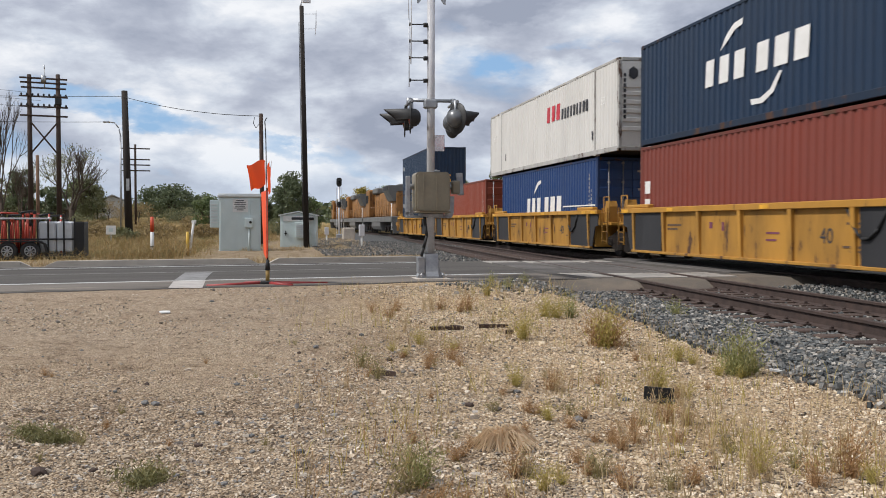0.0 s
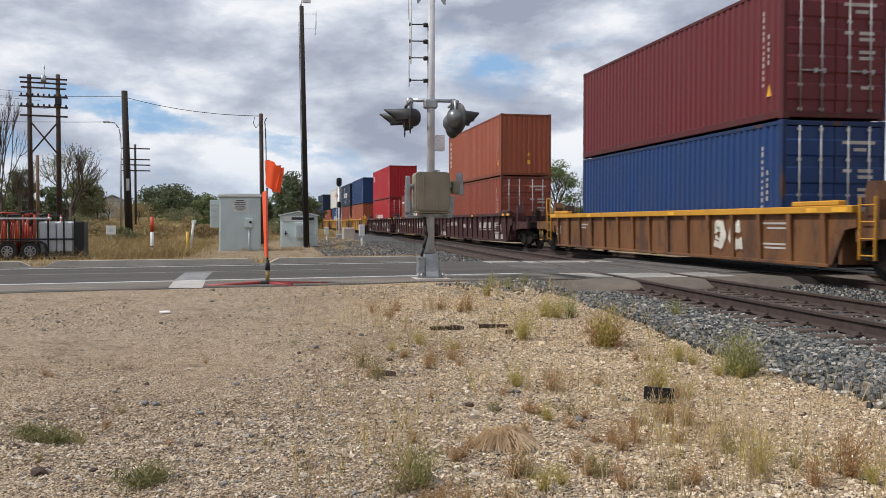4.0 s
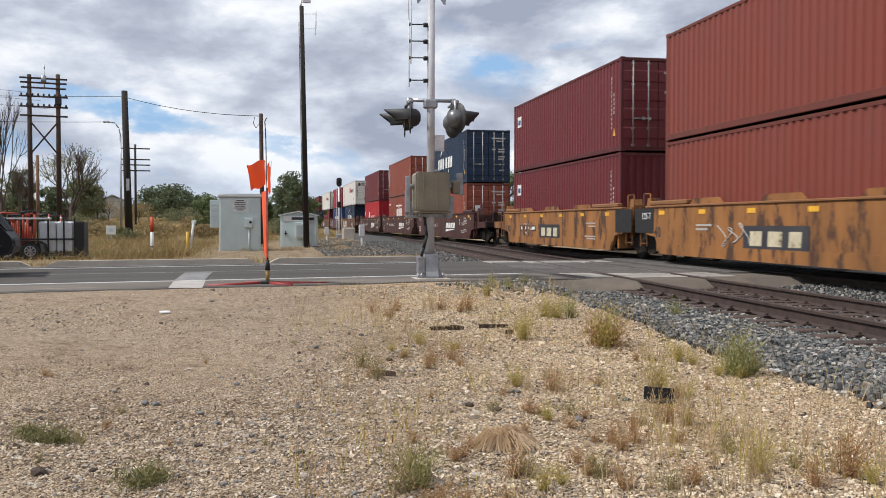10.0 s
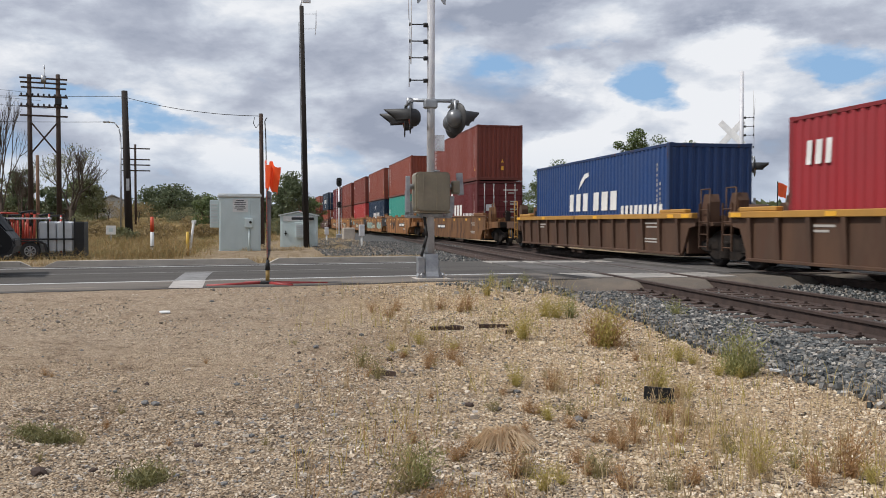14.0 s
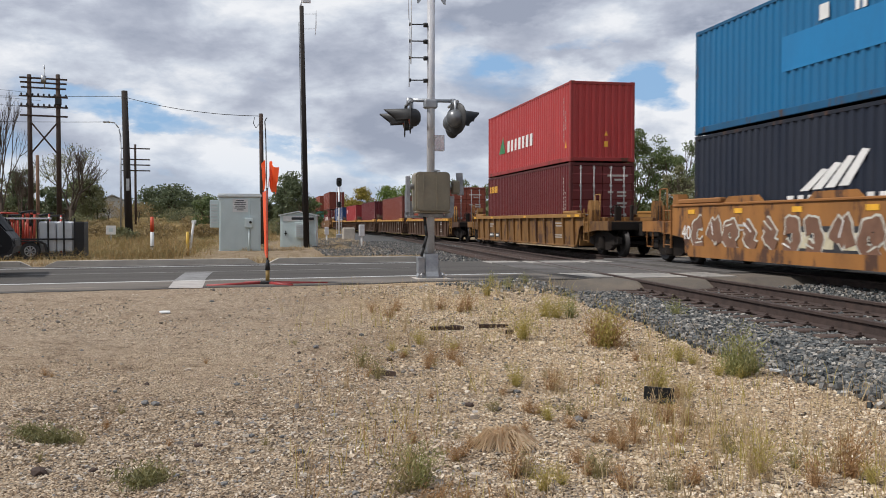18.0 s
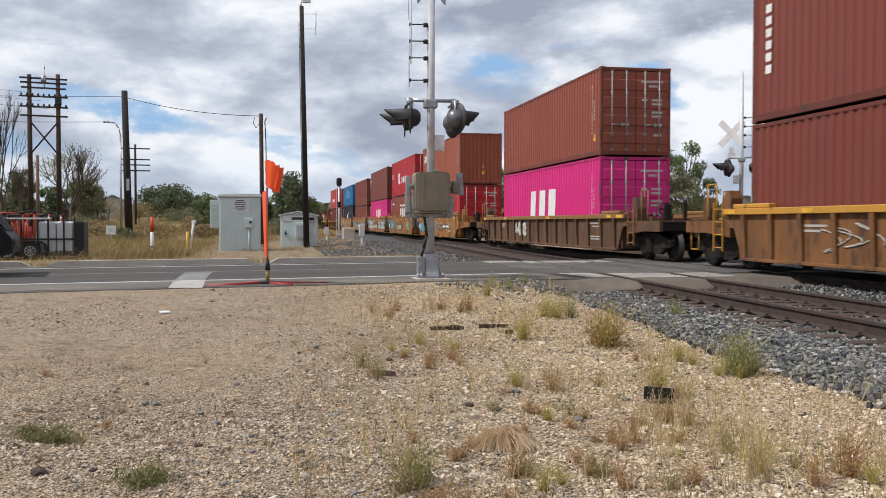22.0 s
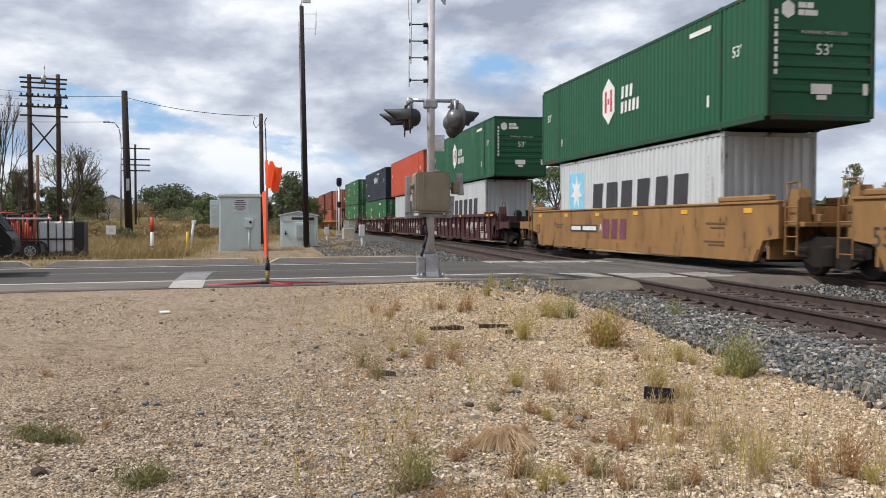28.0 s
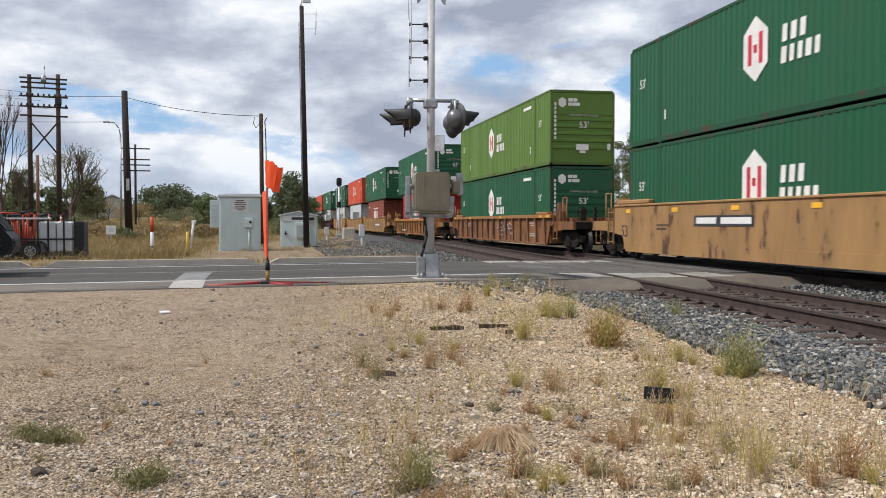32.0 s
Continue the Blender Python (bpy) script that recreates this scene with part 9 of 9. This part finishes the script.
def weeds():
    rs = np.random.RandomState(17)
    label = {"weedgreen": "dull green weed growing from the gravel", "weedyellow": "yellow-green feathery weed on the gravel", "rustweed": "reddish dry weed on the gravel", "straw": "dry straw coloured weed on the gravel", "olive": "grey-green weed on the gravel", "mid": "low dark green weed on the gravel"}
    protos = {}
    for key, (h, w, n, leafy) in dict(weedgreen=(0.32, 0.40, 30, 26), weedyellow=(0.36, 0.42, 34, 26), rustweed=(0.26, 0.34, 26, 20), straw=(0.42, 0.24, 14, 14), olive=(0.24, 0.30, 16, 16), mid=(0.07, 0.34, 40, 16)).items():
        protos[key] = [weed_mesh(h, w, n, leafy, rs, {"olive": "oliveweed", "mid": "lowweed"}.get(key, key)) for _ in range(3)]
    spots = []

    def sow(**kinds):
        for key, places in kinds.items():
            spots.extend((x, y, key, s) for x, y, s in places)

    # towards the road
    sow(weedyellow=[(2.66, 9.31, 1.05), (3.43, 10.96, 1.0), (3.54, 10.85, 1.12), (3.25, 13.38, 0.97)], straw=[(2.75, 9.45, 0.67), (3.31, 11.07, 0.69), (2.13, 11.95, 0.84), (2.0, 11.85, 0.65), (3.29, 12.91, 0.72), (1.42, 9.74, 0.71), (1.18, 12.1, 0.37), (2.53, 9.4, 0.44)], weedgreen=[(3.75, 10.93, 1.13), (3.87, 14.43, 0.83), (4.39, 15.19, 0.69), (3.86, 15.56, 0.76), (4.95, 15.83, 0.78), (5.53, 11.54, 1.13)], rustweed=[(2.6, 11.79, 1.12), (2.47, 11.69, 0.87), (2.26, 12.0, 0.89), (1.46, 11.24, 0.83), (1.3, 11.79, 0.75), (1.62, 11.88, 0.76)])
    # beside the ballast
    sow(weedyellow=[(3.4, 8.8, 1.55), (3.5, 8.93, 1.0), (3.05, 6.73, 1.01), (3.8, 7.92, 0.75), (3.87, 7.76, 0.53), (3.83, 7.19, 0.52), (4.0, 7.11, 0.46), (3.18, 6.48, 0.61), (2.55, 4.33, 0.75), (3.01, 4.04, 0.48)], rustweed=[(3.34, 8.88, 1.59), (3.52, 8.86, 1.71), (2.65, 5.7, 0.82), (2.98, 4.18, 1.19), (2.68, 4.03, 0.76)])
    sow(straw=[(3.4, 8.87, 1.13), (3.0, 6.69, 1.02), (3.53, 7.96, 0.77), (3.6, 7.8, 0.5), (3.79, 7.49, 0.49), (2.72, 5.56, 0.9), (3.03, 6.25, 0.61), (2.6, 5.76, 0.56), (2.71, 4.56, 0.87), (2.43, 4.18, 0.76), (2.49, 4.14, 0.72), (2.63, 4.86, 0.48), (2.51, 4.88, 0.48), (2.4, 4.53, 0.52), (3.28, 4.66, 0.74), (2.93, 4.23, 0.57), (2.99, 4.79, 0.4), (3.18, 4.89, 0.57), (3.23, 4.26, 0.43), (2.46, 6.19, 0.39)], weedgreen=[(4.04, 7.24, 1.64), (4.07, 7.15, 0.96), (3.98, 7.22, 0.93), (4.18, 7.19, 0.62)], olive=[(2.62, 4.78, 0.68), (2.78, 4.37, 0.76)])
    # on the open gravel
    sow(olive=[(0.79, 8.08, 1.28), (0.86, 7.47, 1.03), (0.66, 4.42, 1.3), (0.74, 4.75, 0.89), (1.33, 4.53, 0.74), (1.47, 4.48, 0.35), (1.66, 4.4, 0.73), (1.72, 4.44, 0.74), (2.05, 5.98, 0.79), (1.44, 7.94, 0.47), (1.97, 4.17, 0.71), (1.51, 6.07, 0.66)])
    sow(rustweed=[(0.81, 7.57, 0.55), (1.01, 4.93, 0.55), (1.07, 5.0, 0.45), (1.27, 4.58, 0.81), (1.64, 4.47, 0.57), (2.14, 5.91, 0.39), (2.2, 6.86, 0.87), (1.65, 8.2, 0.81), (1.67, 7.91, 0.51), (1.44, 8.17, 0.69), (2.03, 4.97, 0.59), (2.33, 5.5, 0.57), (1.74, 4.23, 0.66), (2.1, 4.18, 0.66), (1.76, 6.71, 0.34)], straw=[(0.57, 7.1, 0.48), (0.67, 4.64, 0.53), (1.32, 4.6, 0.36), (2.23, 6.81, 0.8), (2.26, 6.76, 0.43), (1.88, 4.22, 0.41)], weedgreen=[(0.73, 4.44, 0.85)])
    # on the trodden side
    sow(mid=[(-1.53, 5.99, 0.89), (-1.45, 5.89, 1.14), (-1.35, 5.85, 0.96), (-1.29, 5.81, 0.95), (-0.69, 4.83, 1.54), (-0.64, 4.8, 1.75)], olive=[(-1.15, 5.71, 0.48), (-1.21, 5.83, 0.35), (-1.3, 5.36, 0.4), (-0.59, 4.88, 0.57), (-0.68, 4.91, 0.55), (-0.15, 7.7, 0.36), (0.22, 9.19, 0.34), (-0.01, 5.35, 0.19), (-0.05, 5.52, 0.37), (-1.04, 6.48, 0.39)], weedgreen=[(-0.63, 4.86, 0.37)], rustweed=[(-1.9, 8.02, 0.37), (-1.82, 7.91, 0.25), (-0.62, 5.59, 0.26), (-1.07, 6.09, 0.31), (-0.61, 8.47, 0.28)])
    for _ in range(46):
        y = 3.9 + 5.2 * rs.rand()
        spots.append((rs.uniform(0.13 * y, 0.13 * y + 0.44 * y - 0.3), y, ("olive", "straw", "rustweed", "rustweed", "weedyellow")[rs.randint(5)], rs.uniform(0.3, 0.65)))
    for i, (x, y, key, s) in enumerate(spots):
        s = min(s, 1.1 if key == "mid" else 1.5 if y < 5.2 else 2.6)
        ob = new("weed", protos[key][i % 3])
        ob.matrix_basis = pose(x, y, lot_height(x, y) if x < 4.7 else -0.27, 0, 0, rs.uniform(0, 360)) @ Matrix.Diagonal((s, s, s, 1))
        tagged(ob, label[key], "weed", "weeds on the lot")
    # scattered thin dry stems and sprouts, too many to count
    pts, leaf = {"straw": [], "rustweed": [], "weedyellow": []}, 0
    for key, k in (("straw", 2300), ("rustweed", 1100), ("weedyellow", 1300)):
        while len(pts[key]) < k:
            y = 3.2 + 11.6 * rs.rand() ** 1.4
            x = rs.uniform(0.1, 4.7)
            if rs.rand() < 0.10:
                x, y = rs.uniform(1.7, 3.6), rs.uniform(3.4, 5.6)
            d = noise.noise(Vector((x * 0.9, y * 0.7, 11 + len(key))))
            if rs.rand() > 0.10 + 1.2 * d + 0.05 * x or y - 0.1745 * x > 15.2:
                continue
            n = rs.randint(1, 5)
            for _ in range(n):
                pts[key].append((x + rs.normal(0, 0.03), y + rs.normal(0, 0.03), lot_height(x, y) - 0.005))
        b = np.array(pts[key])
        m = len(b)
        me = blades_mesh("dry_stems", b, rs.uniform(0.04, 0.30, m) * (0.6 if key == "rustweed" else 1), rs.uniform(0.1, 0.6, m), np.full(m, 0.0055), LEAF[key], rs)
        tagged(new("dry_stems", me), "thin dry weed stems scattered over the gravel", "weeds", kind="stuff")
    # a fallen straw clump
    k = 230
    c = np.array([1.34, 5.12, lot_height(1.34, 5.12)])
    a = rs.uniform(0, 6.283, k)
    root = c + rs.normal(0, 0.03, (k, 3)) * np.array([1, 1, 0.2]) + np.array([0, 0, 0.085])
    r = rs.uniform(0.08, 0.24, k) ** 1.0
    tip = c + np.stack([np.cos(a) * r, np.sin(a) * r * 0.8, rs.uniform(0.0, 0.02, k)], 1)
    mid = (root + tip) / 2 + np.stack([np.zeros(k), np.zeros(k), rs.uniform(0.03, 0.075, k)], 1)
    o = np.array([0.004, 0.002, 0])
    V = np.stack([root - o, root + o, mid + o, mid - o, tip + o, tip - o], 1).reshape(-1, 3)
    F = (np.array([(0, 1, 2, 3), (3, 2, 4, 5)])[None] + 6 * np.arange(k)[:, None, None]).reshape(-1, 4)
    tagged(new("straw_clump", big_mesh("straw_clump", V, F, LEAF["blond"])), "flattened clump of dry straw on gravel", "dry grass")


weeds()

# ---------------------------------------------------------------- litter on the lot
scrap = thing("metal_bracket", "black bent metal bracket lying on the gravel", "scrap metal", pose(2.93, 6.44, lot_height(2.93, 6.44), 0, 4, -14))
part("plate", Geo().box(-0.115, 0.115, 0.0, 0.014, 0.0, 0.10, 0.004), M["black"], scrap)
part("flange", Geo().box(-0.10, 0.13, -0.12, 0.0, 0.002, 0.014, 0.003), M["black"], scrap)
thing("paper_scrap", "crumpled white paper scrap on gravel", "litter", pose(-1.34, 11.71, lot_height(-1.34, 11.71) + 0.01, 8, 0, 20), geo=Geo().prism([(-0.06, -0.05), (0.05, -0.06), (0.07, 0.03), (-0.01, 0.06), (-0.07, 0.03)], 0.0, 0.012, "z"), material=M["reflect"])
thing("paper_scrap", "torn white plastic scrap at the ballast edge", "litter", pose(4.34, 7.12, lot_height(4.34, 7.12) + 0.03, 5, 8, -10), geo=Geo().prism([(-0.06, -0.02), (0.06, -0.03), (0.07, 0.02), (-0.05, 0.03)], 0.0, 0.015, "z"), material=M["reflect"])
for x_, y_, r_, l_ in ((1.95, 10.0, 14, 0.44), (2.52, 10.08, 4, 0.36), (0.94, 7.62, -28, 0.22), (2.10, 10.15, -50, 0.16), (2.62, 9.75, 20, 0.12)):
    thing("wood_scrap", "dark weathered splinter of wood on the gravel", "wood scrap", pose(x_, y_, lot_height(x_, y_) + 0.01, 0, 2, r_), group="wood scraps", geo=Geo().prism([(-l_ / 2, -0.02), (l_ / 2, -0.012), (l_ / 2 - 0.03, 0.016), (-l_ / 2 + 0.05, 0.022)], -0.01, 0.035, "z"), material=M["tie"])
rs_ = np.random.RandomState(77)
STONES = [(-1.25, 5.13, 0.049), (-0.25, 4.71, 0.02), (-0.92, 6.76, 0.03), (-1.19, 7.14, 0.02), (1.39, 6.27, 0.036), (2.07, 5.85, 0.041), (1.88, 6.75, 0.034), (2.67, 6.46, 0.029), (-0.45, 5.56, 0.032), (-0.5, 6.4, 0.028), (-0.84, 6.7, 0.034), (-0.29, 7.39, 0.028), (-0.97, 5.12, 0.026), (0.42, 8.94, 0.036), (-0.85, 12.97, 0.033), (-0.06, 12.22, 0.031), (0.25, 8.81, 0.022), (0.3, 7.96, 0.02), (-0.14, 5.79, 0.022), (0.15, 5.2, 0.03), (2.36, 4.48, 0.023), (0.94, 9.64, 0.031), (0.05, 5.68, 0.018), (2.67, 6.62, 0.017), (1.07, 8.27, 0.031), (-1.08, 5.02, 0.016)]
for i_ in range(60):
    y_ = 3.2 + 6 * rs_.rand()
    x_, s_ = rs_.uniform(-0.3 * y_, 0.3 * y_), rs_.uniform(0.010, 0.024)
    if i_ < len(STONES):
        x_, y_, s_ = STONES[i_]
    g_ = Geo()
    st_ = bmesh.new()
    bmesh.ops.create_icosphere(st_, subdivisions=1, radius=1.0)
    g_.add([(v.co.x * s_ * rs_.uniform(0.8, 1.5), v.co.y * s_ * rs_.uniform(0.8, 1.2), v.co.z * s_ * rs_.uniform(0.5, 0.75)) for v in st_.verts], [tuple(v.index for v in f.verts) for f in st_.faces])
    st_.free()
    thing("stone", "dark grey angular stone lying on tan gravel", "stone", pose(x_, y_, lot_height(x_, y_) + s_ * 0.25, 0, 0, rs_.uniform(0, 360)), "larger stones on the lot", geo=g_, material=M["darkstone"] if i_ % 4 else M["tie"])

# ---------------------------------------------------------------- locomotives
M["locoyellow"] = paint("grimy armour yellow", (0.32, 0.155, 0.05), (0.09, 0.05, 0.03), 0.56, 0.55, 0.6)
M["locogrey"] = paint("grimy harbour grey", (0.16, 0.16, 0.155), (0.07, 0.06, 0.05), 0.62, 0.8, 0.65)


def locomotive(s0, lead):
    t = thing("locomotive", "grimy yellow and grey diesel freight locomotive on the track", "locomotive", group="locomotives of the train")
    Y, G = M["locoyellow"], M["locogrey"]
    part("underframe", Geo().box(-1.55, 1.55, -11.0, 11.0, 1.15, 1.62, 0.03), G, t)
    part("pilot", Geo().prism([(-1.4, 0.2), (1.4, 0.2), (1.5, 1.2), (-1.5, 1.2)], -11.2, -10.95, "y"), G, t)
    part("pilot", Geo().prism([(-1.4, 0.2), (1.4, 0.2), (1.5, 1.2), (-1.5, 1.2)], 10.95, 11.2, "y"), G, t)
    hood = part("long_hood", Geo().box(-0.92, 0.92, -9.2, 5.6, 1.62, 3.95, 0.10), Y, t, "yellow engine hood")
    for i in range(11):
        part("hood_door", Geo().box(-0.945, -0.915, -5.6 + i * 1.0, -4.72 + i * 1.0, 1.75, 3.35, 0.01), Y, hood)
    part("radiator", Geo().prism([(-1.1, 3.0), (-1.55, 3.9), (-1.55, 4.35), (1.55, 4.35), (1.55, 3.9), (1.1, 3.0)], -9.2, -5.7, "y"), G, t, "flared grey radiator housing")
    for y in (-8.4, -7.4, -6.4):
        part("fan", Geo().tube((0, y, 4.35), (0, y, 4.50), 0.48, seg=18), G, t)
    part("radiator_grille", Geo().box(-1.57, -1.52, -9.0, -5.9, 3.92, 4.3), M["black"], t)
    part("dynamic_brake", Geo().box(-1.2, 1.2, 1.6, 5.2, 3.95, 4.55, 0.12), G, t)
    part("exhaust", Geo().box(-0.5, 0.5, -2.2, -1.3, 3.95, 4.45, 0.08), G, t)
    part("cab", Geo().box(-1.52, 1.52, 5.6, 8.2, 1.62, 4.45, 0.12), Y, t, "yellow cab with dark windows")
    part("cab_window", Geo().box(-1.545, -1.515, 6.0, 7.0, 3.1, 3.9, 0.02), M["glassdark"], t)
    part("cab_window", Geo().box(-1.545, -1.515, 7.15, 7.95, 3.1, 3.9, 0.02), M["glassdark"], t)
    part("nose", Geo().box(-0.95, 0.95, 8.2, 9.8, 1.62, 3.0, 0.12), Y, t)
    part("end_panel", Geo().box(-0.85, 0.85, -9.24, -9.18, 1.8, 3.7, 0.02), Y, t)
    part("fuel_tank", Geo().prism([(-1.35, 0.45), (1.35, 0.45), (1.5, 0.75), (1.5, 1.15), (-1.5, 1.15), (-1.5, 0.75)], -3.4, 3.4, "y"), G, t, "grey fuel tank")
    for sy in (-7.2, 7.2):
        tr = part("truck", Geo().box(-1.15, 1.15, sy - 2.4, sy + 2.4, 0.45, 0.95, 0.05), M["truck"], t)
        for yy in (-1.85, 0, 1.85):
            for sx in (-1, 1):
                part("wheel", truck_meshes()["wheel"], M["tread"], tr, m=pose(sx * 0.755, sy + yy, 0.50, 0, 0, 0 if sx < 0 else 180))
            part("journal_box", Geo().box(-1.28, -1.12, sy + yy - 0.22, sy + yy + 0.22, 0.35, 0.72, 0.03), M["truck"], tr)
    rail_ = Geo()
    for sx in (-1.5, 1.5):
        rail_.path([(sx, -10.8, 2.6), (sx, 5.4, 2.6)], 0.022)
    part("handrail", rail_, Y, t)
    for i in range(11):
        for sx in (-1.5, 1.5):
            part("stanchion", MARKS.setdefault("stanchion", Geo().tube((0, 0, 1.62), (0, 0, 2.6), 0.022, seg=6).mesh("stanchion")), Y, t, m=pose(sx, -10.8 + i * 1.62, 0))
    steps = Geo().path([(-1.5, -10.9, 0.5), (-1.5, -10.9, 2.7), (-1.5, -10.3, 2.7)], 0.03).path([(1.5, -10.9, 0.5), (1.5, -10.9, 2.7)], 0.03)
    for z in (0.5, 0.85, 1.2):
        steps.box(-1.55, -1.1, -11.0, -10.75, z, z + 0.04)
    part("end_steps", steps, M["reflect"], t, "white edged end steps")
    shift(t, s0, 0.0)


for k_ in range(3):
    locomotive(71.3 + 22.9 * k_, k_ == 2)


def motions():
    """The train rolls away at one speed; the van pulls up; the sign and its flags swing in the wind."""
    for ob, s0, z in MOVING:
        rows = []
        for t in range(0, 33, 2):
            x, y, h = rail_at(s0 + SPEED * t)
            rows.append((t, pose(x, y, z, 0, 0, h)))
        walk(ob, rows)
    c, s = math.cos(radians(ROAD_TURN)), math.sin(radians(ROAD_TURN))
    walk(the_van, [(t, pose(-5.22 + d * c, 19.87 + d * s, 0.0, 0, 0, ROAD_TURN)) for t, d in ((0, -34), (1.5, -17), (2.8, -6.5), (3.6, -2.4), (4.4, -0.6), (5.2, 0.0), (8, 0.0), (32, 0.0))])
    at = SIGN + Vector((0, 0, 0.46))
    turns = [(0, 78), (1, 79), (2, 78), (3, 80), (6, 80), (8, 80), (10, 79), (11, 78), (12.2, 79), (12.6, 87), (12.8, 92), (13.0, 97), (13.2, 102), (13.5, 101), (14, 98), (14.6, 94), (16.4, 82), (18, 81), (22, 80), (25, 79), (29, 80), (32, 80)]
    walk(panel, [(t, pose(at.x, at.y, at.z, 0, 0, -a)) for t, a in turns])
    fa = SIGN + Vector((-0.03, 0, 2.20))
    sw = [(0, 165), (0.5, 160), (1.0, 140), (1.5, 130), (2.0, 120), (2.5, 150), (3, 60), (5.6, 40), (6.4, 75), (7.0, 70), (8.0, 170), (9.0, 10), (10, 165), (11, 25), (12, 20), (12.6, 35), (13.0, 60), (13.3, 150), (13.6, 95), (14.4, 80), (17, 160), (18, 100), (20, 60), (22, 50), (24, 150), (25, 120), (28, 70), (29, 40), (30, 55), (32, 60)]
    walk(flag_a, [(t, pose(fa.x, fa.y, fa.z, 0, 0, -a)) for t, a in dense(sw)])
    fb = SIGN + Vector((0.04, 0, 2.18))
    walk(flag_b, [(t, pose(fb.x, fb.y, fb.z, 0, 0, -a)) for t, a in dense([(t, 20 + 0.45 * a) for t, a in sw])])


def dense(rows):
    """Adds rows between wide turns."""
    out = [rows[0]]
    for (t0, a0), (t1, a1) in zip(rows, rows[1:]):
        n = int(abs(a1 - a0) // 60)
        for i in range(1, n + 1):
            out.append((t0 + (t1 - t0) * i / (n + 1), a0 + (a1 - a0) * i / (n + 1)))
        out.append((t1, a1))
    return out


motions()
